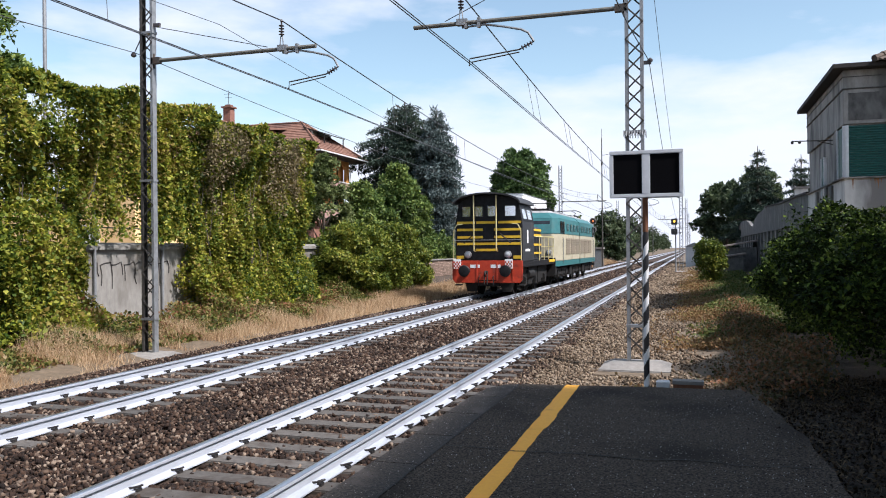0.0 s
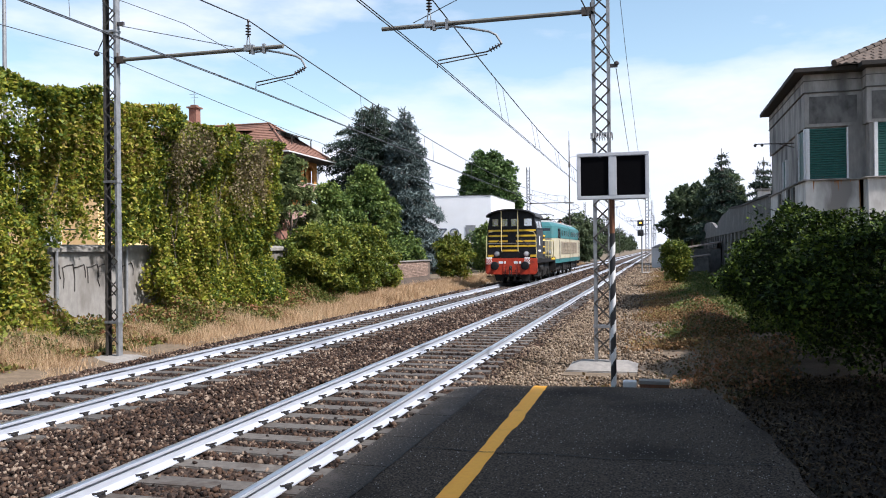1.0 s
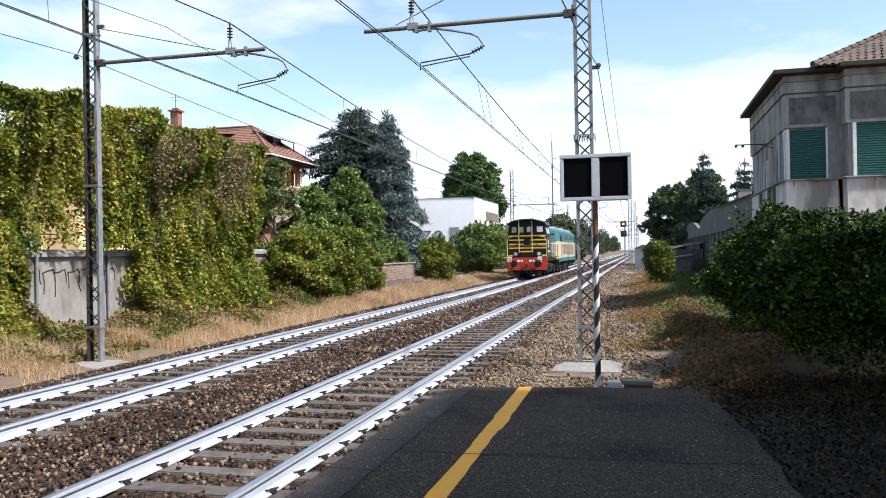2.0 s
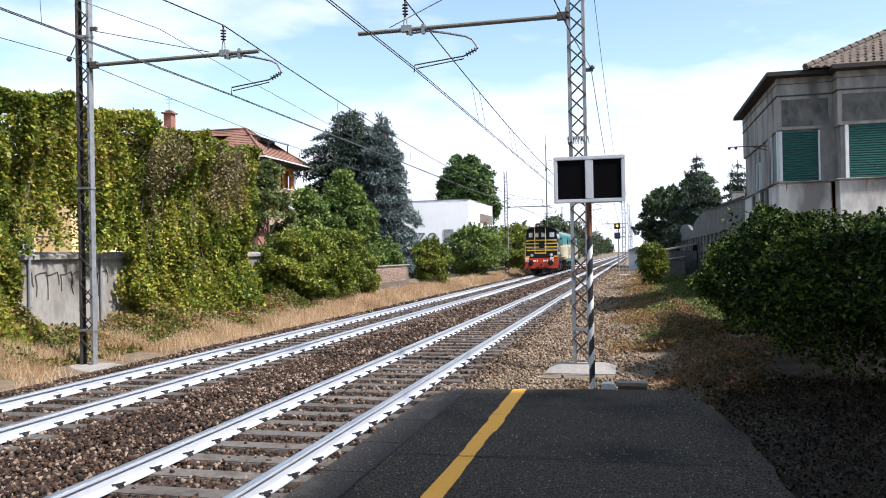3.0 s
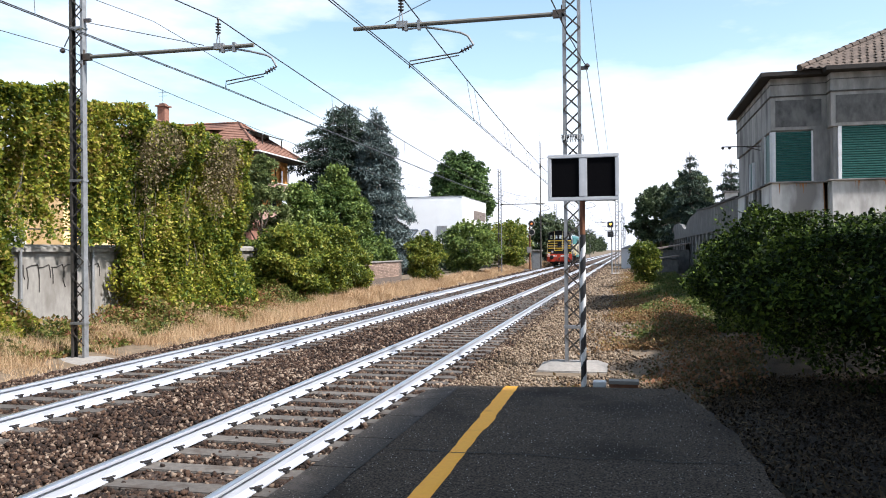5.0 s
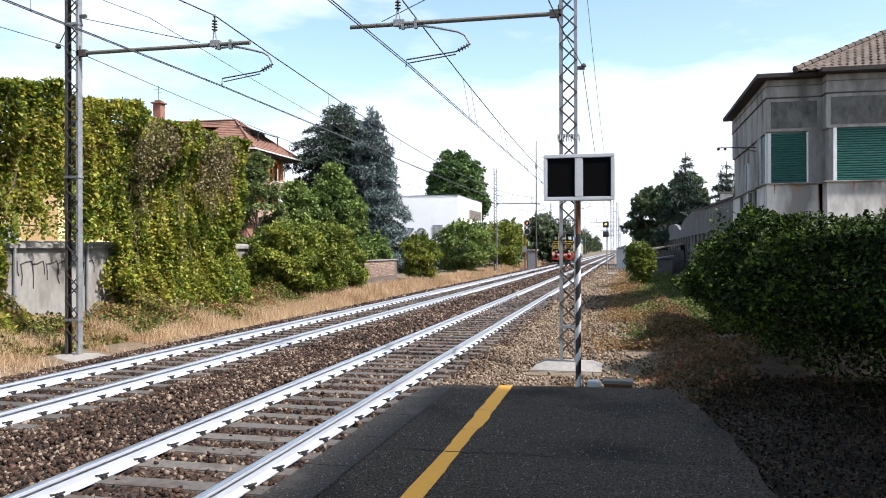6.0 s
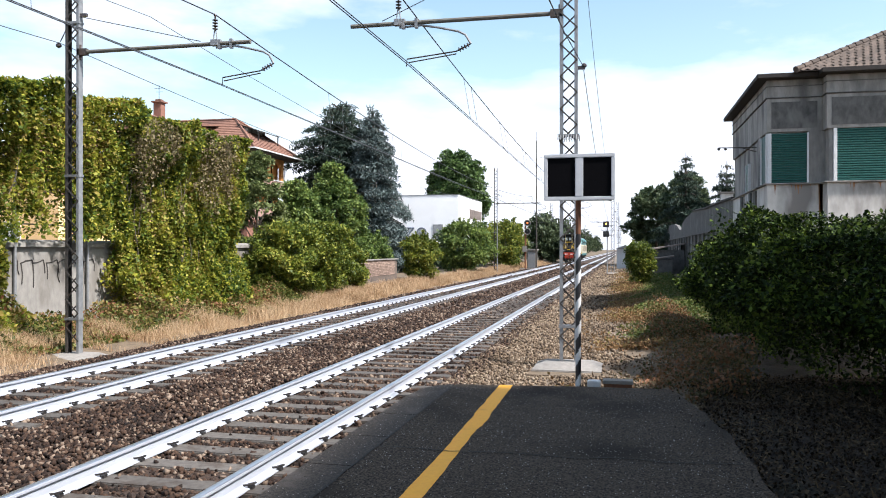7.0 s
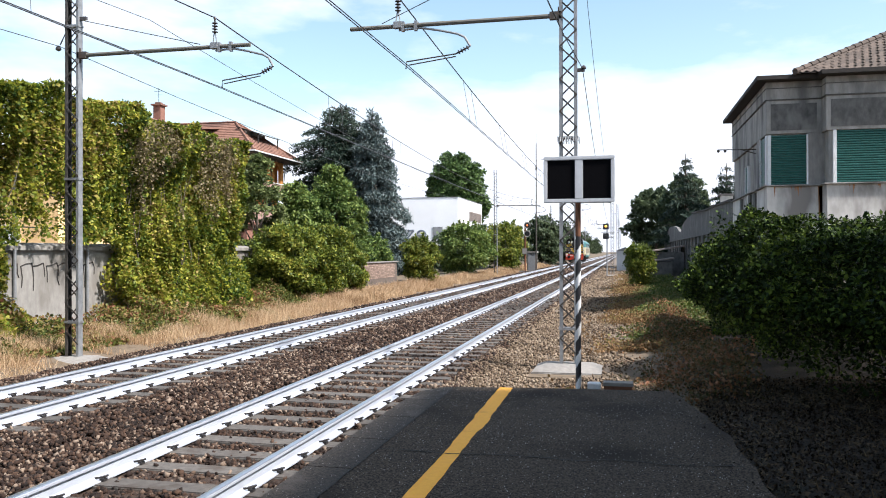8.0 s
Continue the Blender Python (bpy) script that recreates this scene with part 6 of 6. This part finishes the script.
def shunter():
    """Small diesel: end cab towards the camera, hood beyond it. y = 0 is the near buffer beam, x = 0 the track's axis."""
    L = 8.2
    o = thing("shunting_locomotive", "black diesel shunting locomotive with yellow stripes and red buffer beam", "locomotive", pose(TRACK_X["far"], 32.0, 0))
    g = Geo().box(-1.46, 1.46, 0.12, L - 0.12, 1.18, 1.42)
    part("frame", g, T["black"], o, bevel=0.02)
    part("sill_edge", Geo().box(-1.49, -1.47, 6.4, L - 0.2, 1.30, 1.42).box(1.47, 1.49, 6.4, L - 0.2, 1.30, 1.42), T["yellow"], o, "yellow footplate edge")
    for y0, y1, s in ((0, 0.10, 1), (L - 0.10, L, -1)):
        g = Geo()
        g.prism([(-1.5, 1.48), (-1.5, 0.70), (-1.38, 0.55), (-0.55, 0.55), (-0.45, 0.66), (0.45, 0.66), (0.55, 0.55), (1.38, 0.55), (1.5, 0.70), (1.5, 1.48)], y0, y1, "y")
        beam = part("buffer_beam", g, T["red"] if s > 0 else T["under"], o, "bright red buffer beam" if s > 0 else "", bevel=0.012)
        ya, yb = (y0 - 0.02, y0) if s > 0 else (y1, y1 + 0.02)
        for x in (-0.43, 0.43, -1.1, 1.1):
            part("rib", Geo().box(x - 0.03, x + 0.03, ya, yb, 0.60, 1.40), T["red"] if s > 0 else T["under"], beam)
        part("lower_edge", Geo().box(-1.40, 1.40, ya, yb, 0.57, 0.62), T["red"] if s > 0 else T["under"], beam)
        buffer_pair(o, y0 if s > 0 else y1, s)
        part("coupling_hook", Geo().tube([(0, y0, 1.02), (0, y0 - 0.28 * s, 1.02), (0, y0 - 0.36 * s, 0.92), (0, y0 - 0.28 * s, 0.84)], 0.045, 8).tube([(0.06, y0 - 0.2 * s, 1.0), (0.06, y0 - 0.24 * s, 0.5), (-0.06, y0 - 0.24 * s, 0.5), (-0.06, y0 - 0.2 * s, 1.0)], 0.03, 6), T["under"], o)
        for x in (-0.3, 0.3):
            part("brake_hose", Geo().tube([(x, ya, 0.85), (x, ya - 0.15 * s, 0.8), (x * 1.1, ya - 0.2 * s, 0.45)], 0.025, 6), T["black"], beam)
    # class and running number stand as plain white bars
    part("number_bars", Geo().box(-0.72, -0.30, -0.006, -0.001, 1.17, 1.31).box(0.16, 0.58, -0.006, -0.001, 1.17, 1.31), T["white"], o, "white painted bars")
    # tail boards, chequered red and white
    for x in (-1.27, 0.93):
        b = part("tail_board", Geo().box(x - 0.15, x + 0.17, -0.10, -0.06, 1.14, 1.54), T["white"], o, "small white and red chequered tail board", bevel=0.01)
        for i in range(5):
            for j in range(5):
                if (i + j) % 2 and j > 0:
                    part("red_square", Geo().box(x - 0.14 + i * 0.06, x - 0.14 + (i + 1) * 0.06, -0.104, -0.101, 1.15 + (4 - j) * 0.075, 1.15 + (5 - j) * 0.075), T["red"], b)
    for x in (-0.86, 0.86):
        lamp = part("headlight", Geo().lathe([(0.10, 0), (0.145, 0.06), (0.155, 0.16), (0.13, 0.18)], 20, pose(x, 0.30, 1.73, 90)), M["galv"], o, "round chrome-rimmed headlight")
        part("lens", Geo().lathe([(0.125, 0.17), (0.07, 0.20)], 18, pose(x, 0.30, 1.73, 90)), T["lens"], lamp)
    # cab: lower panel upright, upper part leaning in, roof with a deep front overhang
    y0, y1 = 0.30, 2.85
    cab = part("cab", Geo().prism([(-1.42, 1.42), (1.42, 1.42), (1.42, 3.15), (1.30, 3.84)] + [(1.30 * math.cos(a), 3.84 + 0.40 * math.sin(a)) for a in [math.pi * i / 12 for i in range(1, 12)]] + [(-1.30, 3.84), (-1.42, 3.15)], y0, y1, "y"), T["black"], o, "dusty black cab", bevel=0.02)
    side = Geo().prism([(1.422, 1.45), (1.44, 1.45), (1.44, 3.10), (1.422, 3.10)], y0 + 0.05, y1 - 0.05, "y")
    side.prism([(-1.422, 1.45), (-1.44, 1.45), (-1.44, 3.10), (-1.422, 3.10)], y0 + 0.05, y1 - 0.05, "y")
    part("side_panel", side, T["grey"], cab)
    steps = [math.pi * i / 18 for i in range(19)]
    arc = [(1.44 * math.cos(a), 3.84 + 0.47 * math.sin(a)) for a in steps] + [(1.39 * math.cos(a), 3.83 + 0.42 * math.sin(a)) for a in steps[::-1]]
    roof = Geo().prism(arc, -0.10, y1 + 0.1, "y")
    part("roof", roof, T["roof_edge"], o, "thin curved grey cab roof")
    for x0, x1 in ((-1.12, -0.78), (-0.58, -0.25), (-0.02, 0.30), (0.72, 1.16)):
        w = part("cab_window", Geo().box(x0, x1, y0 - 0.012, y0 - 0.006, 3.33, 3.74), T["window"], cab, "cab window pane")
        fr = Geo()
        for a, b, c, d in ((x0 - 0.03, x0, 3.30, 3.77), (x1, x1 + 0.03, 3.30, 3.77), (x0, x1, 3.30, 3.33), (x0, x1, 3.74, 3.77)):
            fr.box(a, b, y0 - 0.03, y0, c, d)
        part("window_frame", fr, T["black"], w)
    for s in (-1, 1):
        g = Geo().prism([(s * 1.415, 3.22), (s * 1.425, 3.22), (s * 1.295, 3.82), (s * 1.285, 3.82)], 0.65, 1.35, "y")
        g.prism([(s * 1.415, 3.22), (s * 1.425, 3.22), (s * 1.295, 3.82), (s * 1.285, 3.82)], 1.65, 2.45, "y")
        part("side_window", g, T["window"], cab)
        part("side_mark", Geo().box(s * 1.442 - 0.003, s * 1.442 + 0.003, 1.3, 1.55, 2.2, 2.75).box(s * 1.442 - 0.003, s * 1.442 + 0.003, 0.9, 1.9, 1.85, 1.95), T["white"], cab, "white painted mark")
    for z, spans in ((3.07, ((-1.36, -0.58), (-0.52, 0.36), (0.42, 1.38))), (2.77, ((-1.36, -0.24), (0.24, 1.38))), (2.46, ((-1.36, -0.24), (0.24, 1.38))), (2.18, ((-1.36, 1.38),)), (1.92, ((-0.56, 0.40),))):
        for a, b in spans:
            part("yellow_stripe", Geo().box(a, b, y0 - 0.012, y0 - 0.002, z - 0.052, z + 0.052), T["yellow"], cab, "bright yellow stripe")
    part("front_door", Geo().box(-0.19, 0.19, y0 - 0.03, y0 - 0.004, 2.28, 2.95), T["black"], cab)
    part("lower_band", Geo().box(-1.40, -1.06, y0 - 0.010, y0 - 0.002, 1.55, 1.68).box(1.06, 1.40, y0 - 0.010, y0 - 0.002, 1.55, 1.68), T["yellow"], cab)
    # handrails in front of the cab
    for x in (-0.56, 0.40):
        part("handrail", Geo().tube([(x, 0.24, 1.86), (x, 0.02, 1.90), (x, 0.02, 4.2)], 0.026, 8), T["rail_yellow"], o, "pale yellow handrail")
    part("handrail", Geo().tube([(-1.42, 0.04, 2.33), (1.42, 0.04, 2.33)], 0.016, 6), M["galv"], o)
    for s in (-1, 1):
        part("handrail", Geo().tube([(s * 1.45, 0.04, 1.45), (s * 1.43, 0.04, 2.75), (s * 1.30, 0.04, 2.98), (s * 1.05, 0.06, 3.0)], 0.018, 6), T["rail_yellow"], o, "curved pale yellow handrail")
        part("diagonal_stay", Geo().tube([(s * 1.0, 0.05, 2.2), (s * 0.55, 0.05, 2.6)], 0.03, 6), T["black"], o)
    # hood, its bars and the far railing
    hood = part("hood", Geo().prism([(-0.95, 1.42), (0.95, 1.42), (0.95, 2.85), (0.8, 3.02), (-0.8, 3.02), (-0.95, 2.85)], 2.86, 7.2, "y"), T["grey"], o, bevel=0.03)
    for s in (-1, 1):
        for z in (1.75, 2.15, 2.6, 2.85):
            part("yellow_stripe", Geo().box(s * 0.965 - 0.01, s * 0.965 + 0.01, 2.95, 7.1, z - 0.05, z + 0.05), T["yellow"], hood, "bright yellow stripe")
        for y in (3.4, 4.4, 5.4, 6.4):
            part("hood_door", Geo().box(s * 0.955 - 0.008, s * 0.955 + 0.008, y - 0.4, y + 0.4, 1.5, 2.75), T["black"], hood)
        part("handrail", Geo().tube([(s * 1.42, 3.0, 2.5), (s * 1.42, 8.0, 2.5), (s * 1.42, 8.0, 1.45)], 0.02, 6), T["rail_yellow"], o)
        for y in (4.2, 5.4, 6.6):
            part("handrail_post", Geo().tube([(s * 1.42, y, 1.42), (s * 1.42, y, 2.5)], 0.018, 6), T["rail_yellow"], o)
    g = Geo()
    for x in (-1.4, -0.7, 0.7, 1.4):
        g.tube([(x, 8.05, 1.42), (x, 8.05, 2.55)], 0.025, 6)
    for z in (1.55, 2.05, 2.55):
        g.tube([(-1.4, 8.05, z), (1.4, 8.05, z)], 0.022, 6)
    part("end_railing", g, T["rail_yellow"], o, "pale yellow end railing")
    part("exhaust", Geo().lathe([(0.12, 3.0), (0.12, 3.5), (0.15, 3.5), (0.15, 3.6)], 12, pose(0, 4.6, 0)), T["under"], o)
    # underframe
    for x in (-1.15, 1.15):
        part("axlebox_frame", Geo().box(x - 0.04, x + 0.04, 0.9, L - 0.9, 0.55, 1.18), T["under"], o)
        for y in (1.8, 4.1, 6.4):
            part("axlebox", Geo().box(x - 0.14, x + 0.14, y - 0.2, y + 0.2, 0.35, 0.75), T["under"], o, bevel=0.03)
        for z in (0.42, 0.80):
            part("step", Geo().box(x + (0.1 if x > 0 else -0.35), x + (0.35 if x > 0 else -0.1), 0.35, 0.75, z, z + 0.05), T["under"], o)
        part("air_tank", Geo().lathe([(0.2, -0.6), (0.22, -0.55), (0.22, 0.55), (0.2, 0.6)], 14, pose(x * 1.0, 2.95, 0.85, 90)), T["under"], o)
    for ya, yb in ((2.5, 3.5), (4.8, 5.7)):
        part("fuel_tank", Geo().box(-1.22, 1.22, ya, yb, 0.36, 1.18), T["under"], o, bevel=0.04)
    part("rail_guard", Geo().prism([(-1.05, 0.56), (-0.95, 0.17), (-0.55, 0.17), (-0.5, 0.40), (0.5, 0.40), (0.55, 0.17), (0.95, 0.17), (1.05, 0.56)], 0.35, 0.45, "y"), T["under"], o)
    part("brake_gear", Geo().box(-1.0, 1.0, 0.5, 7.7, 0.55, 1.17), T["under"], o)
    for y in (1.8, 4.1, 6.4):
        wheelset(o, y, 0.53)
    return o


def electric():
    """Articulated electric locomotive in teal and cream; y = 0 is its near cab end."""
    L, w = 16.9, 1.46
    o = thing("electric_locomotive", "teal and cream articulated electric locomotive with lowered pantographs", "locomotive", pose(TRACK_X["far"], 41.1, 0))
    for k, (ya, yb, s) in enumerate(((0.0, L / 2 - 0.12, 1), (L / 2 + 0.12, L, -1))):
        end, mid = (ya, yb) if s > 0 else (yb, ya)

        def sec(z0, z1, d0, d1, w0, w1, mt, name, lab=""):
            """A band of the body from z0 to z1 whose end slopes from d0 to d1 back and whose corners are cut."""
            vs = []
            for z, d, ww in ((z0, d0, w0), (z1, d1, w1)):
                e = end + s * d
                vs += [(-ww, mid, z), (-ww, e + s * 0.55, z), (-ww * 0.78, e, z), (ww * 0.78, e, z), (ww, e + s * 0.55, z), (ww, mid, z)]
            fs = [(i, (i + 1) % 6, 6 + (i + 1) % 6, 6 + i) for i in range(6)] + [(5, 4, 3, 2, 1, 0), (6, 7, 8, 9, 10, 11)]
            return part(name, Geo().add(vs, fs), mt, o, lab, bevel=0.02)
        sec(1.0, 1.30, 0.0, 0.0, w, w, T["teal"], "skirt", "teal lower band")
        body = sec(1.303, 2.72, 0.0, 0.10, w, w, T["cream"], "body", "cream body side")
        up = sec(2.723, 3.55, 0.10, 0.42, w, w * 0.97, T["teal"], "upper_body", "teal upper body")
        sec(3.553, 3.85, 0.45, 0.85, w * 0.96, w * 0.72, T["teal"], "roof_shoulder")
        sec(3.853, 3.98, 0.9, 1.1, w * 0.70, w * 0.55, T["roof"], "roof", "pale grey roof")
        # cab windows
        for x0, x1 in ((-1.02, -0.08), (0.08, 1.02)):
            e0, e1 = end + s * 0.20, end + s * 0.38
            g = Geo().add([(x0, e0 - s * 0.03, 2.78), (x1, e0 - s * 0.03, 2.78), (x1, e1 - s * 0.03, 3.42), (x0, e1 - s * 0.03, 3.42),
                           (x0, e0 + s * 0.03, 2.78), (x1, e0 + s * 0.03, 2.78), (x1, e1 + s * 0.03, 3.42), (x0, e1 + s * 0.03, 3.42)],
                          [(0, 1, 2, 3), (4, 7, 6, 5), (0, 4, 5, 1), (1, 5, 6, 2), (2, 6, 7, 3), (3, 7, 4, 0)])
            part("windscreen", g, T["dark_window"], up, "dark windscreen pane")
        for x in (-1.0, 1.0):
            lamp = part("headlight", Geo().lathe([(0.13, -0.05), (0.15, 0.06), (0.12, 0.08)], 16, pose(x, end, 1.75, 90 * s)), M["galv"], o, "round headlight")
            part("lens", Geo().lathe([(0.11, 0.075), (0.06, 0.09)], 14, pose(x, end, 1.75, 90 * s)), T["lens"], lamp)
        for q in (-1, 1):
            xs = q * (w + 0.004)

            def patch(name, y0, y1, z0, z1, mt, par, lab="", t=0.02):
                return part(name, Geo().box(min(xs, xs + q * t), max(xs, xs + q * t), min(y0, y1), max(y0, y1), z0, z1), mt, par, lab)
            # cab door window, side lights and the big grilles
            patch("cab_side_window", end + s * 0.95, end + s * 1.55, 2.75, 3.40, T["dark_window"], up)
            patch("door_window", end + s * 1.75, end + s * 2.25, 2.72, 3.40, T["dark_window"], up)
            patch("cab_door", end + s * 1.68, end + s * 1.71, 1.1, 2.6, T["under"], body, "", 0.008)
            for i in range(4):
                y = end + s * (3.2 + i * 1.32)
                patch("side_window", y, y + s * 0.62, 2.95, 3.32, T["dim_window"], up)
            for i in range(3):
                y = end + s * (2.85 + i * 1.85)
                gr = patch("grille", y, y + s * 1.55, 1.62, 2.52, T["grille"], body, "large dusty brown air grille", 0.012)
                for j in range(8):
                    z = 1.66 + j * 0.107
                    part("louvre", Geo().box(min(xs + q * 0.013, xs + q * 0.035), max(xs + q * 0.013, xs + q * 0.035), min(y, y + s * 1.55) + 0.04, max(y, y + s * 1.55) - 0.04, z, z + 0.05), T["grille"], gr)
            part("side_steps", Geo().box(min(xs, xs - q * 0.25), max(xs, xs - q * 0.25), min(end + s * 1.7, end + s * 2.3), max(end + s * 1.7, end + s * 2.3), 0.45, 0.50), T["under"], o)
            part("handrail", Geo().tube([(xs + q * 0.05, end + s * 1.65, 1.2), (xs + q * 0.05, end + s * 1.65, 2.5)], 0.018, 6), M["galv"], o)
        buf = Geo().box(-1.35, 1.35, min(end - s * 0.08, end + s * 0.3), max(end - s * 0.08, end + s * 0.3), 0.72, 0.92)
        part("buffer_beam", buf, T["under"], o)
        buffer_pair(o, end - s * 0.08, s)
        # pantograph folded down
        yc = end + s * 3.4
        p = part("pantograph", Geo().box(-0.6, 0.6, yc - 0.9, yc + 0.9, 4.12, 4.17), T["under"], o, "lowered dark pantograph")
        g = Geo()
        for x in (-0.5, 0.5):
            g.tube([(x, yc - 0.85, 4.17), (x * 0.8, yc + 0.95, 4.36), (x * 0.7, yc - 0.75, 4.45)], 0.02, 6)
        part("arms", g, T["under"], p)
        part("collector_head", Geo().tube([(-0.95, yc - 0.75, 4.36), (-0.65, yc - 0.75, 4.48), (0.65, yc - 0.75, 4.48), (0.95, yc - 0.75, 4.36)], 0.025, 6).tube([(-0.95, yc - 0.45, 4.36), (-0.65, yc - 0.45, 4.48), (0.65, yc - 0.45, 4.48), (0.95, yc - 0.45, 4.36)], 0.025, 6), T["under"], p)
        for x in (-0.55, 0.55):
            for dy in (-0.8, 0.8):
                part("roof_insulator", Geo().lathe([(0.03, 3.97), (0.07, 4.0), (0.04, 4.03), (0.07, 4.06), (0.03, 4.12)], 8, pose(x, yc + dy, 0)), M["insulator"], p)
        part("roof_box", Geo().box(-0.55, 0.55, yc + s * 1.6 - 0.6, yc + s * 1.6 + 0.6, 3.98, 4.15), T["roof"], o, bevel=0.03)
        part("roof_cable", Geo().tube([(0.2, end + s * 2, 4.12), (0.2, mid, 4.15)], 0.025, 6), T["under"], o)
    part("bellows", Geo().box(-1.2, 1.2, L / 2 - 0.12, L / 2 + 0.12, 1.0, 3.6), T["black"], o, "black articulation bellows")
    for yb in (2.9, 8.45, 14.0):
        for x in (-1.08, 1.08):
            b = part("bogie_frame", Geo().prism([(yb - 2.0, 0.62), (yb - 1.7, 0.42), (yb + 1.7, 0.42), (yb + 2.0, 0.62), (yb + 2.0, 0.85), (yb - 2.0, 0.85)], x - 0.06, x + 0.06, "x"), T["under"], o, bevel=0.02)
            for dy in (-1.35, 1.35):
                part("axlebox", Geo().box(x - 0.16, x + 0.16, yb + dy - 0.2, yb + dy + 0.2, 0.38, 0.8), T["under"], b, bevel=0.03)
            part("spring", Geo().lathe([(0.1, 0.5), (0.12, 0.55), (0.1, 0.6), (0.12, 0.65), (0.1, 0.7), (0.12, 0.75), (0.1, 0.85)], 10, pose(x * 1.05, yb, 0)), T["under"], b)
        for dy in (-1.35, 1.35):
            wheelset(o, yb + dy, 0.55)
    part("underframe", Geo().box(-1.2, 1.2, 0.6, L - 0.6, 0.55, 0.92).box(-1.3, 1.3, 5.2, 6.2, 0.45, 0.92).box(-1.3, 1.3, L - 6.2, L - 5.2, 0.45, 0.92), T["under"], o)
    return o


build_tracks()
SHUNTER = shunter()
ELECTRIC = electric()


def travelled(t):
    """Metres that the train has rolled away since the start."""
    return 12.85 * t + 0.02 * t * t


def motions():
    """The two locomotives roll away down the far track; their wheels turn."""
    times = [0.25 * i for i in range(33)]
    walk(SHUNTER, [(t, pose(TRACK_X["far"], 32.0 + travelled(t), 0)) for t in times])
    walk(ELECTRIC, [(t, pose(TRACK_X["far"], 41.1 + travelled(t), 0)) for t in times])
    for ax, y, r in WHEELSETS:
        walk(ax, [(i / 30, pose(0, y, r, -math.degrees(travelled(i / 30) / r))) for i in range(241)])


motions()
